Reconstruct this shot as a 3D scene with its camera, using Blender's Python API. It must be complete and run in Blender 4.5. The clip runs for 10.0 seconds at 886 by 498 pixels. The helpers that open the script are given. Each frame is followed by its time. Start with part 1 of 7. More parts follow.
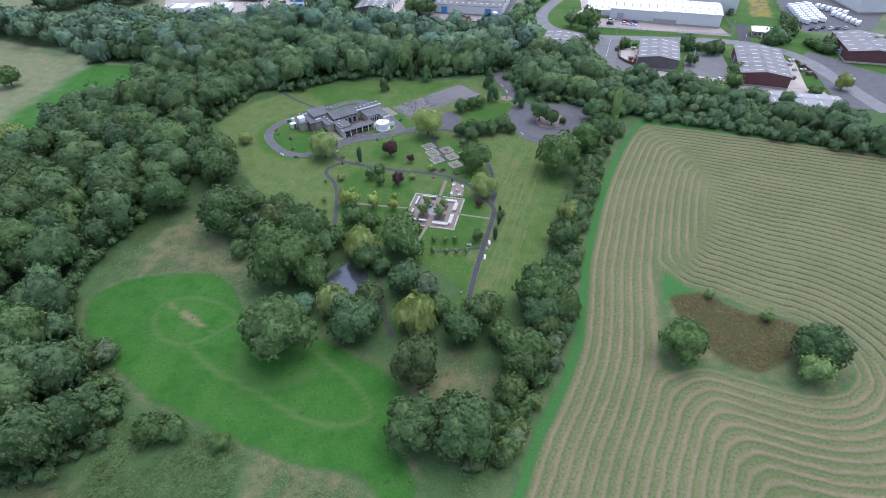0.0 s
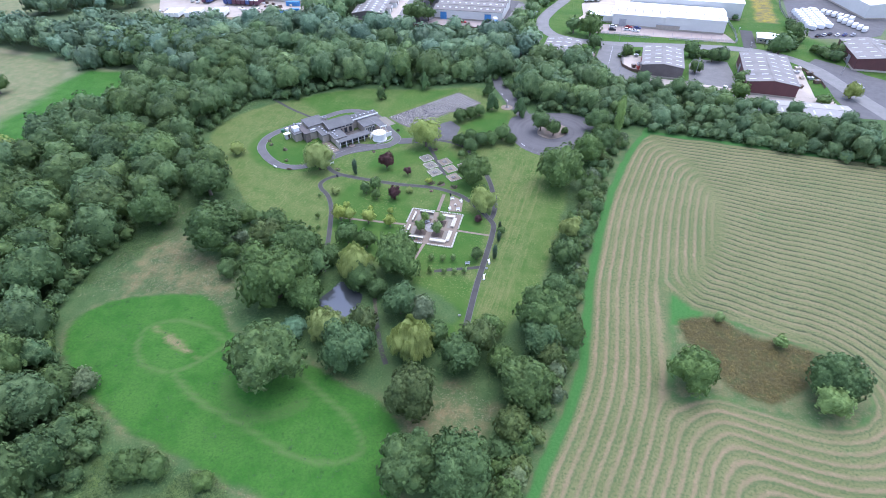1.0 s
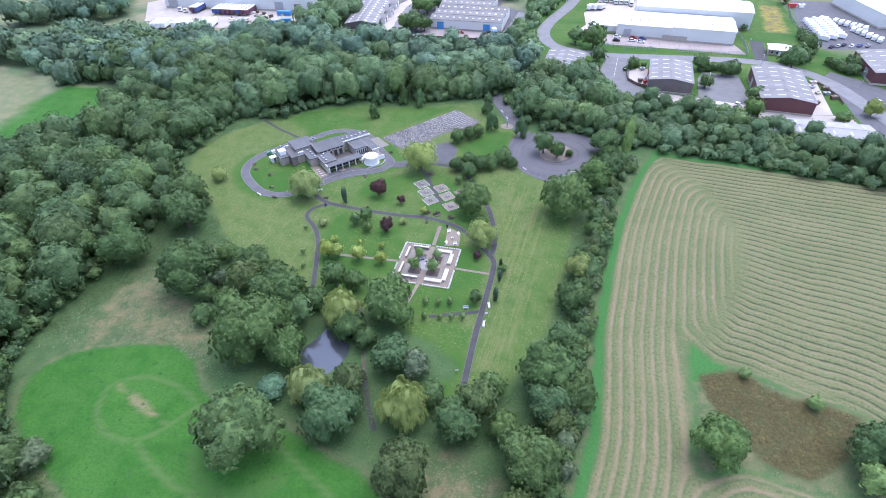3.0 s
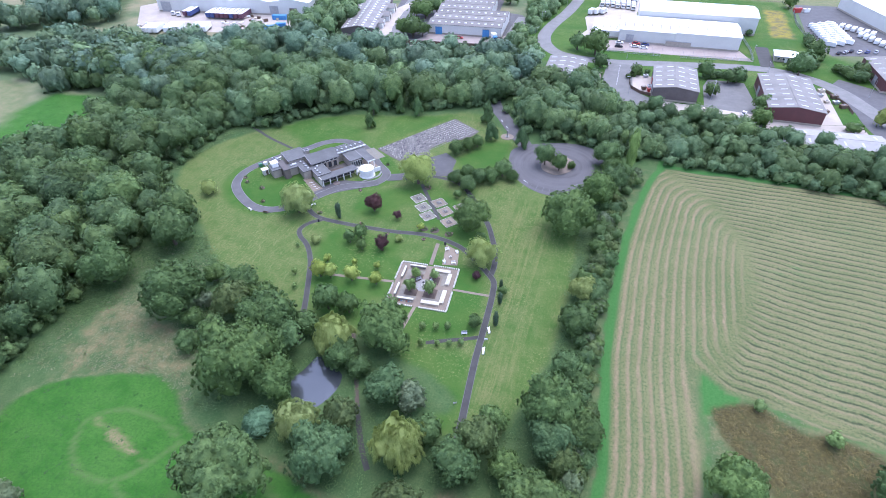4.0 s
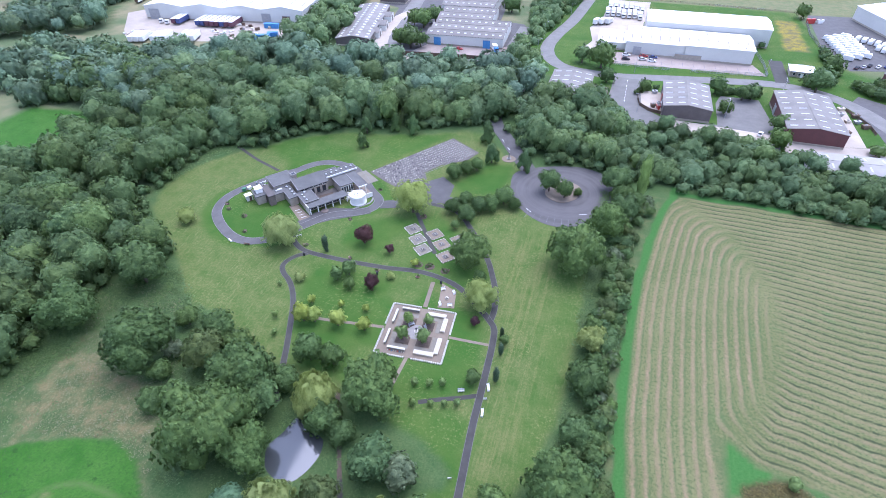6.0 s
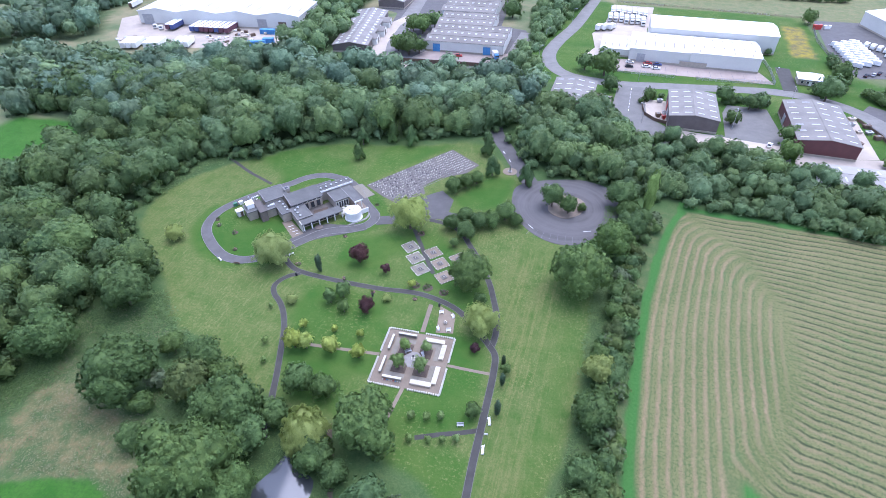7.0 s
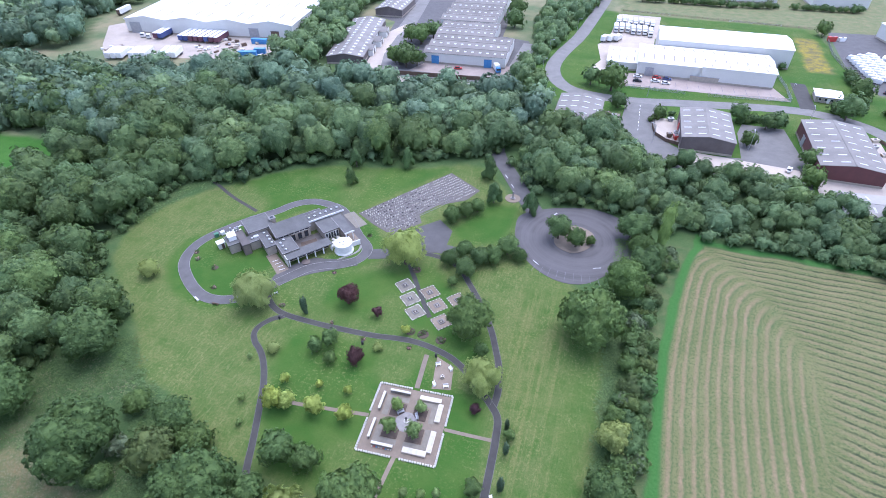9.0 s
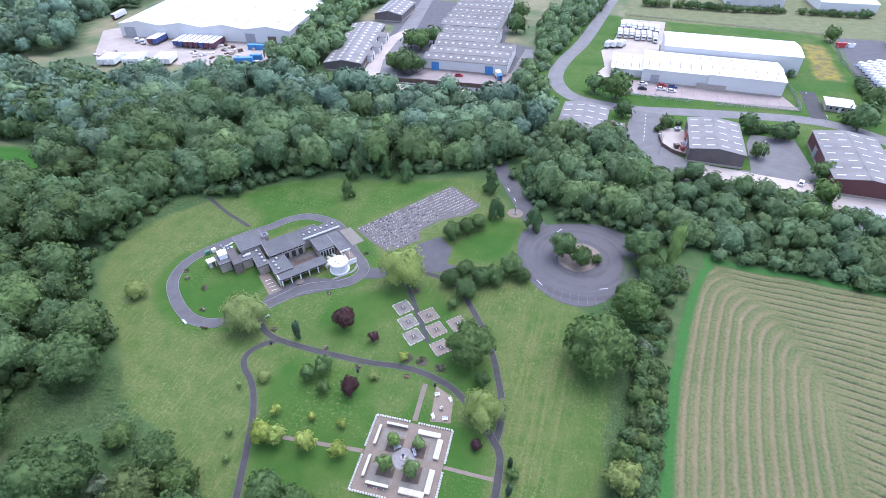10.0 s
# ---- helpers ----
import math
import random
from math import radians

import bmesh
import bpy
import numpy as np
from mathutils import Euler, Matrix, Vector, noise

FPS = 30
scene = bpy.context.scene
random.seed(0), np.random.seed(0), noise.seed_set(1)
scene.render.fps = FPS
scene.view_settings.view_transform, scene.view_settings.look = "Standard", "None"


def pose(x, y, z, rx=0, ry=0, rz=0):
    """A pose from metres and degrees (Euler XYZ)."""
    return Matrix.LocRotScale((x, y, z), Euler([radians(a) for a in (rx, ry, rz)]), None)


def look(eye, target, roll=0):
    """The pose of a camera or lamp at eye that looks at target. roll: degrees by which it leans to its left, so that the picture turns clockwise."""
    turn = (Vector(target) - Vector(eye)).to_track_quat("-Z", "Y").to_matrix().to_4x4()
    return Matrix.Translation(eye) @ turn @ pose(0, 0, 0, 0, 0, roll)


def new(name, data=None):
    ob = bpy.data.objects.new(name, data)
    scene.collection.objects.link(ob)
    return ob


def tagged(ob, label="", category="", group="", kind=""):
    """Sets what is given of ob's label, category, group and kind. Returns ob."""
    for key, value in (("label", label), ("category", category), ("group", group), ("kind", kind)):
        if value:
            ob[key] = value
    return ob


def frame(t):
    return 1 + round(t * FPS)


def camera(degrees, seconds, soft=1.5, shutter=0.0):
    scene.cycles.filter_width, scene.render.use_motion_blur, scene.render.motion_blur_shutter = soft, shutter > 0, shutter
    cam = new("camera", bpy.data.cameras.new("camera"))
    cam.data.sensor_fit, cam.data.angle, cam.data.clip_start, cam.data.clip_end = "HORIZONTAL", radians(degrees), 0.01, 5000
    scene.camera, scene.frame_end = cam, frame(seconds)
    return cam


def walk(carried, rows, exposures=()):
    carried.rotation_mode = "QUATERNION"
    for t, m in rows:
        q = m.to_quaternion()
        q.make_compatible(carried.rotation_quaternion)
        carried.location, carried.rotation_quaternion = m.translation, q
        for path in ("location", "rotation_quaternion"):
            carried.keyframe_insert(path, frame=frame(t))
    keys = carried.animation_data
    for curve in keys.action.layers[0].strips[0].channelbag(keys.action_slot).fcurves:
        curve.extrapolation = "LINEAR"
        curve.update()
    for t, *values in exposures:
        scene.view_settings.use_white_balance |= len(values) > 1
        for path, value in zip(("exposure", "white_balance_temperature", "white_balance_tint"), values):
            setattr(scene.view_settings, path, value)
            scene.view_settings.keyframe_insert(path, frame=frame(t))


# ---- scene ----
cam = camera(80.4, 10.0, soft=0.45)
PATH = [
    (0, (0.012, 1.021, 102.52), (-0.489, 2.459, 101.224), -1.2),
    (0.5, (-1.015, 4.87, 102.489), (-1.515, 6.31, 101.194), -1.1),
    (1, (-1.977, 8.965, 102.461), (-2.478, 10.406, 101.168), -1.1),
    (1.5, (-2.996, 13.163, 102.419), (-3.498, 14.604, 101.126), -1.2),
    (2, (-4.076, 17.371, 102.403), (-4.579, 18.813, 101.111), -1.2),
    (2.5, (-5.258, 21.468, 102.362), (-5.759, 22.912, 101.071), -1.2),
    (4, (-8.892, 34.058, 102.143), (-9.388, 35.505, 100.855), -1.1),
    (4.5, (-9.947, 38.272, 102.057), (-10.442, 39.719, 100.768), -0.9),
    (5, (-11.037, 42.465, 101.897), (-11.532, 43.914, 100.609), -0.9),
    (5.5, (-12.136, 46.511, 101.726), (-12.631, 47.96, 100.44), -0.8),
    (7, (-15.509, 58.745, 101.216), (-16.006, 60.2, 99.937), -0.8),
    (7.5, (-16.715, 62.664, 101.105), (-17.211, 64.12, 99.827), -0.7),
    (8, (-17.955, 66.698, 101.053), (-18.451, 68.156, 99.776), -0.7),
    (8.5, (-19.125, 70.669, 101.047), (-19.619, 72.128, 99.77), -0.6),
    (9, (-20.307, 74.672, 101.013), (-20.802, 76.131, 99.738), -0.5),
    (9.5, (-21.481, 78.551, 101.008), (-21.976, 80.011, 99.735), -0.5),
    (10, (-22.672, 82.562, 100.984), (-23.17, 84.023, 99.711), -0.5),
]
walk(cam, [(t, look(eye, target, roll)) for t, eye, target, roll in PATH], [(0, 1.43, 5430, 20), (0.5, 1.71, 5390, 22), (1, 1.9, 5360, 23), (2.5, 1.97, 5320, 24), (4, 1.97, 5300, 25), (10, 1.86, 5350, 25)])

# ---- world, sun and exposure ----
SUN_HIGH, SUN_TURN = 70, 20
world = bpy.data.worlds.new("overcast_sky")
scene.world = world
world.use_nodes = True
wn, wl = world.node_tree.nodes, world.node_tree.links
sky = wn.new("ShaderNodeTexSky")
sky.sky_type, sky.sun_disc = "NISHITA", False
sky.sun_elevation, sky.sun_rotation = radians(SUN_HIGH), radians(SUN_TURN)
sky.air_density, sky.dust_density, sky.ozone_density = 1.0, 1.2, 1.0
grey = wn.new("ShaderNodeHueSaturation")
grey.inputs["Saturation"].default_value = 0.6
wl.new(sky.outputs[0], grey.inputs["Color"])
wl.new(grey.outputs[0], wn["Background"].inputs[0])
wn["Background"].inputs[1].default_value = 0.15
sun = new("sun", bpy.data.lights.new("sun", "SUN"))
sun.data.energy, sun.data.angle, sun.data.color = 0.9, radians(60), (1.0, 0.95, 0.88)
sun.matrix_world = look((0, 0, 200), (-math.sin(radians(SUN_TURN)) * 100, -math.cos(radians(SUN_TURN)) * 100, 200 - 100 * math.tan(radians(SUN_HIGH))))


# ---- small tools ----
def smooth(a, b, x):
    k = np.clip((x - a) / (b - a), 0, 1)
    return k * k * (3 - 2 * k)


def value_noise(x, y, size, seed):
    """Smooth noise from 0 to 1 with cells of that size in metres."""
    x, y = np.asarray(x) / size, np.asarray(y) / size
    i, j = np.floor(x), np.floor(y)
    fx, fy = x - i, y - j
    fx, fy = fx * fx * (3 - 2 * fx), fy * fy * (3 - 2 * fy)

    def cell(a, b):
        k = np.sin(a * 127.1 + b * 311.7 + seed * 74.7) * 43758.5453
        return k - np.floor(k)
    top = cell(i, j + 1) * (1 - fx) + cell(i + 1, j + 1) * fx
    return (cell(i, j) * (1 - fx) + cell(i + 1, j) * fx) * (1 - fy) + top * fy


def spline(points, closed=False, step=6):
    """A smooth line through the points."""
    p = [np.array(q, float) for q in points]
    n, out = len(p), []
    for i in range(n if closed else n - 1):
        if closed:
            a, b, c, d = p[i - 1], p[i], p[(i + 1) % n], p[(i + 2) % n]
        else:
            a, b, c, d = p[max(i - 1, 0)], p[i], p[i + 1], p[min(i + 2, n - 1)]
        for k in range(step):
            t = k / step
            out.append(0.5 * (2 * b + (c - a) * t + (2 * a - 5 * b + 4 * c - d) * t * t + (3 * b - a - 3 * c + d) * t ** 3))
    if not closed:
        out.append(p[-1])
    return np.array(out)


def inside(poly, x, y):
    """Signed distance to a closed line, positive inside."""
    poly = np.asarray(poly, float)
    best, odd = np.full(np.shape(x), 1e9), np.zeros(np.shape(x), bool)
    for (ax, ay), (bx, by) in zip(poly, np.roll(poly, -1, 0)):
        ex, ey = bx - ax, by - ay
        t = np.clip(((x - ax) * ex + (y - ay) * ey) / (ex * ex + ey * ey + 1e-12), 0, 1)
        best = np.minimum(best, np.hypot(x - ax - t * ex, y - ay - t * ey))
        odd ^= ((ay > y) != (by > y)) & (x < ex * (y - ay) / (by - ay + 1e-12) + ax)
    return np.where(odd, best, -best)


def line_distance(line, x, y):
    best = np.full(np.shape(x), 1e9)
    for (ax, ay), (bx, by) in zip(line[:-1], line[1:]):
        ex, ey = bx - ax, by - ay
        t = np.clip(((x - ax) * ex + (y - ay) * ey) / (ex * ex + ey * ey + 1e-12), 0, 1)
        best = np.minimum(best, np.hypot(x - ax - t * ex, y - ay - t * ey))
    return best


class Geo:
    """Vertices and faces of one mesh."""

    def __init__(self):
        self.v, self.f = [], []

    def poly(self, points):
        n = len(self.v)
        self.v += [tuple(p) for p in points]
        self.f.append(tuple(range(n, n + len(points))))
        return self

    def prism(self, outline, z0, z1):
        n, m = len(self.v), len(outline)
        area = sum(outline[i - 1][0] * outline[i][1] - outline[i][0] * outline[i - 1][1] for i in range(m))
        if area < 0:
            outline = list(outline)[::-1]
        self.v += [(p[0], p[1], z0) for p in outline] + [(p[0], p[1], z1) for p in outline]
        self.f += [tuple(range(n + m, n + 2 * m)), tuple(range(n + m - 1, n - 1, -1))]
        self.f += [(n + i, n + (i + 1) % m, n + m + (i + 1) % m, n + m + i) for i in range(m)]
        return self

    def box(self, x, y, z, sx, sy, sz, turn=0):
        """A box whose base has its middle at x, y, z."""
        c, s = math.cos(radians(turn)), math.sin(radians(turn))
        return self.prism([(x + c * a * sx / 2 - s * b * sy / 2, y + s * a * sx / 2 + c * b * sy / 2) for a, b in ((-1, -1), (1, -1), (1, 1), (-1, 1))], z, z + sz)

    def cone(self, x, y, z0, z1, r0, r1, n=12):
        k = len(self.v)
        for z, r in ((z0, r0), (z1, r1)):
            self.v += [(x + r * math.cos(2 * math.pi * i / n), y + r * math.sin(2 * math.pi * i / n), z) for i in range(n)]
        self.f += [(k + i, k + (i + 1) % n, k + n + (i + 1) % n, k + n + i) for i in range(n)]
        self.f += [tuple(range(k + n, k + 2 * n)), tuple(range(k + n - 1, k - 1, -1))]
        return self

    def tube(self, a, b, r0, r1, n=6):
        a, b = Vector(a), Vector(b)
        q = (b - a).to_track_quat("Z", "Y").to_matrix()
        k = len(self.v)
        for p, r in ((a, r0), (b, r1)):
            self.v += [tuple(p + q @ Vector((r * math.cos(2 * math.pi * i / n), r * math.sin(2 * math.pi * i / n), 0))) for i in range(n)]
        self.f += [(k + i, k + (i + 1) % n, k + n + (i + 1) % n, k + n + i) for i in range(n)]
        self.f.append(tuple(range(k + n, k + 2 * n)))
        return self

    def ribbon(self, line, width, z0, z1):
        """A flat band along a line, with thickness."""
        line = np.asarray(line, float)
        d = np.gradient(line, axis=0)
        side = np.stack([-d[:, 1], d[:, 0]], 1) / np.linalg.norm(d, axis=1)[:, None]
        w = np.broadcast_to(np.asarray(width, float), (len(line),))[:, None] / 2
        a, b, n, m = line - side * w, line + side * w, len(self.v), len(line)
        for pts, z in ((a, z0), (b, z0), (b, z1), (a, z1)):
            self.v += [(p[0], p[1], z) for p in pts]
        for i in range(m - 1):
            for k in range(4):
                p, q = n + k * m + i, n + ((k + 1) % 4) * m + i
                self.f.append((p + 1, p, q, q + 1))
        for i in (0, m - 1):
            self.f.append(tuple(n + k * m + i for k in (range(4) if i else (3, 2, 1, 0))))
        return self

    def mesh(self, name, material):
        me = bpy.data.meshes.new(name)
        me.from_pydata(self.v, [], self.f)
        me.materials.append(material)
        return me


def part(name, geo, material, parent=None, label="", at=None):
    me = geo.mesh(name, material) if hasattr(geo, "f") else geo
    ob = new(name, me)
    if parent:
        ob.parent = parent
    if at:
        ob.matrix_basis = at
    return tagged(ob, label=label)


def thing(name, m, label, category, group="", kind=""):
    ob = new(name)
    ob.empty_display_size = 0.3
    ob.matrix_basis = m
    return tagged(ob, label, category, group, kind)


def fast_mesh(name, verts, faces, material, attributes=(), normals=None):
    """A mesh from arrays; faces is an array of triangles or of quads."""
    me = bpy.data.meshes.new(name)
    verts, faces = np.asarray(verts, np.float32), np.asarray(faces, np.int32)
    n, k = faces.shape
    me.vertices.add(len(verts))
    me.vertices.foreach_set("co", verts.ravel())
    me.loops.add(n * k)
    me.loops.foreach_set("vertex_index", faces.ravel())
    me.polygons.add(n)
    me.polygons.foreach_set("loop_start", np.arange(0, n * k, k, dtype=np.int32))
    for key, values in attributes:
        me.attributes.new(key, "FLOAT", "POINT").data.foreach_set("value", np.asarray(values, np.float32))
    me.update(calc_edges=True)
    me.materials.append(material)
    if normals is not None:
        me.normals_split_custom_set_from_vertices(np.asarray(normals, np.float32))
    return me


# ---- materials ----
class Nodes:
    """A short way to write node materials."""

    def __init__(self, name, roughness=0.8, metallic=0.0, specular=0.3):
        self.m = bpy.data.materials.new(name)
        self.m.use_nodes = True
        self.t = self.m.node_tree
        self.out = self.t.nodes["Principled BSDF"]
        self.out.inputs["Roughness"].default_value = roughness
        self.out.inputs["Metallic"].default_value = metallic
        self.out.inputs["Specular IOR Level"].default_value = specular

    def add(self, kind, **values):
        node = self.t.nodes.new("ShaderNode" + kind)
        for key, value in values.items():
            if key == "operation":
                node.operation = value
            elif key == "data_type":
                node.data_type = value
            elif key == "blend_type":
                node.blend_type = value
            elif key == "attribute_name":
                node.attribute_name = value
            elif key == "wave_type":
                node.wave_type = value
            elif key == "bands_direction":
                node.bands_direction = value
            else:
                self.put(node.inputs[key], value)
        return node

    def put(self, socket, value):
        if hasattr(value, "is_output"):
            self.t.links.new(value, socket)
        else:
            socket.default_value = value

    def place(self):
        return self.add("NewGeometry").outputs["Position"]

    def noise(self, scale, detail=4.0, rough=0.6, vector=None):
        node = self.add("TexNoise", Scale=scale, Detail=detail, Roughness=rough)
        self.t.links.new(vector or self.place(), node.inputs["Vector"])
        return node.outputs["Fac"]

    def sums(self, operation, a, b=0.0, c=0.0):
        node = self.add("Math", operation=operation)
        for socket, value in zip(node.inputs, (a, b, c)):
            self.put(socket, value)
        return node.outputs[0]

    def span(self, value, low, high, to_low=0.0, to_high=1.0):
        node = self.add("MapRange")
        for key, v in (("Value", value), ("From Min", low), ("From Max", high), ("To Min", to_low), ("To Max", to_high)):
            self.put(node.inputs[key], v)
        return node.outputs["Result"]

    def mix(self, fac, a, b, blend="MIX"):
        node = self.add("Mix", data_type="RGBA", blend_type=blend)
        for key, value in ((0, fac), (6, a), (7, b)):
            if isinstance(value, tuple):
                value = (*value, 1)[:4]
            self.put(node.inputs[key], value)
        return node.outputs[2]

    def attribute(self, name):
        return self.add("Attribute", attribute_name=name).outputs["Fac"]

    def bump(self, height, distance, strength=1.0):
        node = self.add("Bump", Strength=strength, Distance=distance, Height=height)
        self.t.links.new(node.outputs["Normal"], self.out.inputs["Normal"])

    def colour(self, value):
        self.put(self.out.inputs["Base Color"], (*value, 1) if isinstance(value, tuple) else value)
        return self.m


def worn(name, base, other, size=0.6, roughness=0.8, metallic=0.0, bump=0.01, specular=0.3, fine=8.0):
    """A surface with large stains, fine grain and relief."""
    n = Nodes(name, roughness, metallic, specular)
    stain = n.span(n.noise(size, 5.0, 0.65), 0.35, 0.68)
    grain = n.noise(fine, 3.0, 0.7)
    c = n.mix(stain, base, other)
    c = n.mix(n.span(grain, 0.3, 0.75, 0.0, 0.35), c, tuple(v * 0.6 for v in base))
    shade = n.span(n.add("ObjectInfo").outputs["Random"], 0, 1, 0.9, 1.08)
    c = n.mix(1.0, c, n.add("CombineColor", Red=shade, Green=shade, Blue=shade).outputs[0], "MULTIPLY")
    n.bump(grain, bump)
    return n.colour(c)


def foliage(name, dark, light, spread=0.5, tinted=False, clear=0.2, vary=0.25, relief=0.14):
    """Leaf sprays: each spray has its own shade, each tree its own hue."""
    n = Nodes(name, 0.65, 0.0, 0.25)
    grain = n.noise(3.2, 4.0, 0.75)
    patch = n.noise(0.5, 2.0, 0.5)
    leaf = n.sums("ADD", n.sums("MULTIPLY", n.add("NewGeometry").outputs["Random Per Island"], 0.5), n.sums("ADD", n.span(grain, 0.36, 0.64, -0.08, 0.36), n.span(patch, 0.34, 0.66, -0.08, 0.34)))
    c = n.mix(leaf, dark, light)
    own = n.attribute("tint") if tinted else n.add("ObjectInfo").outputs["Random"]
    warm = n.mix(n.span(own, 0, 1, 0.0, spread), c, n.mix(leaf, tuple(v * k for v, k in zip(dark, (1.4, 1.2, 0.8))), tuple(v * k for v, k in zip(light, (1.3, 1.15, 0.75)))))
    hue = n.span(n.sums("FRACT", n.sums("MULTIPLY", own, 7.31)), 0, 1, 1 - vary, 1 + vary)
    blue = n.span(n.sums("FRACT", n.sums("MULTIPLY", own, 3.77)), 0, 1, 0.86, 1.12)
    c = n.mix(1.0, warm, n.add("CombineColor", Red=hue, Green=hue, Blue=n.sums("MULTIPLY", hue, blue)).outputs[0], "MULTIPLY")
    if relief:
        n.bump(grain, relief, 1.0)
    n.colour(c)
    glow = n.add("BsdfTranslucent", Color=c)
    both = n.add("MixShader", Fac=clear)
    n.t.links.new(n.out.outputs[0], both.inputs[1])
    n.t.links.new(glow.outputs[0], both.inputs[2])
    n.t.links.new(both.outputs[0], n.t.nodes["Material Output"].inputs[0])
    return n.m


def ground_material():
    n = Nodes("ground_cover", 0.95, 0.0, 0.1)
    big, mid, fine = n.noise(0.035, 3.0), n.noise(0.22, 4.0, 0.65), n.noise(1.6, 4.0, 0.75)
    tiny = n.noise(6.0, 2.0, 0.7)
    # rough pasture and the floor of the woods
    c = n.mix(n.span(mid, 0.35, 0.65), (0.042, 0.088, 0.026), (0.072, 0.108, 0.036))
    c = n.mix(n.span(fine, 0.35, 0.7, 0.0, 0.6), c, (0.046, 0.086, 0.028))
    tussock = n.noise(2.2, 4.0, 0.8)
    c = n.mix(n.span(tussock, 0.50, 0.62, 0.0, 0.6), c, (0.090, 0.122, 0.042))
    c = n.mix(n.span(tussock, 0.46, 0.36, 0.0, 0.6), c, (0.036, 0.066, 0.022))
    # distant land: lightened tones, with haze put into the colour
    c = n.mix(n.attribute("far"), c, n.mix(n.span(big, 0.4, 0.62), (0.095, 0.130, 0.058), (0.200, 0.182, 0.100)))
    c = n.mix(n.attribute("rough"), c, n.mix(n.span(mid, 0.35, 0.65), (0.112, 0.138, 0.058), (0.172, 0.162, 0.080)))
    # dry scrub
    dry = n.mix(n.span(mid, 0.40, 0.62), (0.058, 0.092, 0.030), (0.158, 0.128, 0.060))
    dry = n.mix(n.span(fine, 0.45, 0.65, 0.0, 0.7), dry, (0.070, 0.098, 0.037))
    dry = n.mix(n.span(n.noise(2.4, 4.0, 0.8), 0.54, 0.62, 0.0, 0.7), dry, (0.200, 0.186, 0.102))
    c = n.mix(n.attribute("scrub"), c, dry)
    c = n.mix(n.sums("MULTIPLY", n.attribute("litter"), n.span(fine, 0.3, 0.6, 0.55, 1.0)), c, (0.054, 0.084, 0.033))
    # park lawns
    lawn = n.mix(n.span(n.sums("ADD", n.sums("MULTIPLY", big, 0.6), n.sums("MULTIPLY", mid, 0.4)), 0.42, 0.6), (0.038, 0.095, 0.014), (0.065, 0.112, 0.021))
    straw = n.mix(n.span(fine, 0.40, 0.62), (0.081, 0.117, 0.030), (0.138, 0.142, 0.050))
    lawn = n.mix(n.sums("MULTIPLY", n.attribute("dry"), n.span(mid, 0.3, 0.62, 0.35, 1.0)), lawn, straw)
    flecks = n.sums("MULTIPLY", n.span(n.noise(1.3, 5.0, 0.8), 0.53, 0.61), n.span(n.noise(0.06, 2.0), 0.44, 0.58))
    lawn = n.mix(n.sums("MULTIPLY", flecks, 0.5), lawn, (0.205, 0.196, 0.078))
    long = n.add("Mapping")
    n.t.links.new(n.place(), long.inputs["Vector"])
    long.inputs["Scale"].default_value = (0.9, 0.035, 1.0)
    long.inputs["Rotation"].default_value = (0, 0, radians(-6))
    streak = n.noise(1.0, 3.0, 0.6, long.outputs["Vector"])
    lawn = n.mix(n.sums("MULTIPLY", n.attribute("stripes"), n.sums("MULTIPLY", n.span(streak, 0.45, 0.64, 0.0, 0.7), n.span(fine, 0.38, 0.62, 0.25, 1.0))), lawn, (0.182, 0.162, 0.062))
    lawn = n.mix(n.sums("MULTIPLY", n.attribute("stripes"), n.span(mid, 0.38, 0.62, 0.0, 0.35)), lawn, (0.125, 0.132, 0.048))
    slant = n.add("Mapping")
    n.t.links.new(n.place(), slant.inputs["Vector"])
    slant.inputs["Scale"].default_value = (1.5, 0.3, 1.0)
    slant.inputs["Rotation"].default_value = (0, 0, radians(48))
    mown = n.noise(1.0, 4.0, 0.75, slant.outputs["Vector"])
    lawn = n.mix(n.sums("MULTIPLY", n.attribute("dry"), n.span(mown, 0.54, 0.64, 0.0, 0.4)), lawn, (0.205, 0.190, 0.085))
    lawn = n.mix(n.span(n.noise(2.8, 3.0, 0.8), 0.50, 0.68, 0.0, 0.45), lawn, (0.036, 0.078, 0.014))
    c = n.mix(n.attribute("lawn"), c, lawn)
    c = n.mix(n.attribute("gold"), c, n.mix(n.span(mid, 0.40, 0.60), n.mix(n.span(fine, 0.4, 0.6), (0.105, 0.098, 0.045), (0.150, 0.130, 0.060)), n.mix(n.span(fine, 0.38, 0.62), (0.140, 0.125, 0.030), (0.330, 0.260, 0.030))))
    # bright meadow
    lush = n.mix(n.span(mid, 0.35, 0.65), (0.028, 0.098, 0.011), (0.044, 0.124, 0.016))
    lush = n.mix(n.span(n.noise(0.09, 4.0, 0.6), 0.45, 0.62, 0.0, 0.6), lush, (0.060, 0.138, 0.022))
    lush = n.mix(n.span(fine, 0.44, 0.66, 0.0, 0.7), lush, (0.027, 0.072, 0.015))
    lush = n.mix(n.span(n.noise(0.9, 4.0, 0.8), 0.54, 0.64, 0.0, 0.4), lush, (0.052, 0.132, 0.018))
    lush = n.mix(n.span(n.noise(0.45, 3.0), 0.63, 0.70, 0.0, 0.7), lush, (0.022, 0.060, 0.013))
    c = n.mix(n.attribute("meadow"), c, lush)
    c = n.mix(n.sums("MULTIPLY", n.attribute("track"), n.span(fine, 0.25, 0.6, 0.2, 0.7)), c, (0.108, 0.138, 0.048))
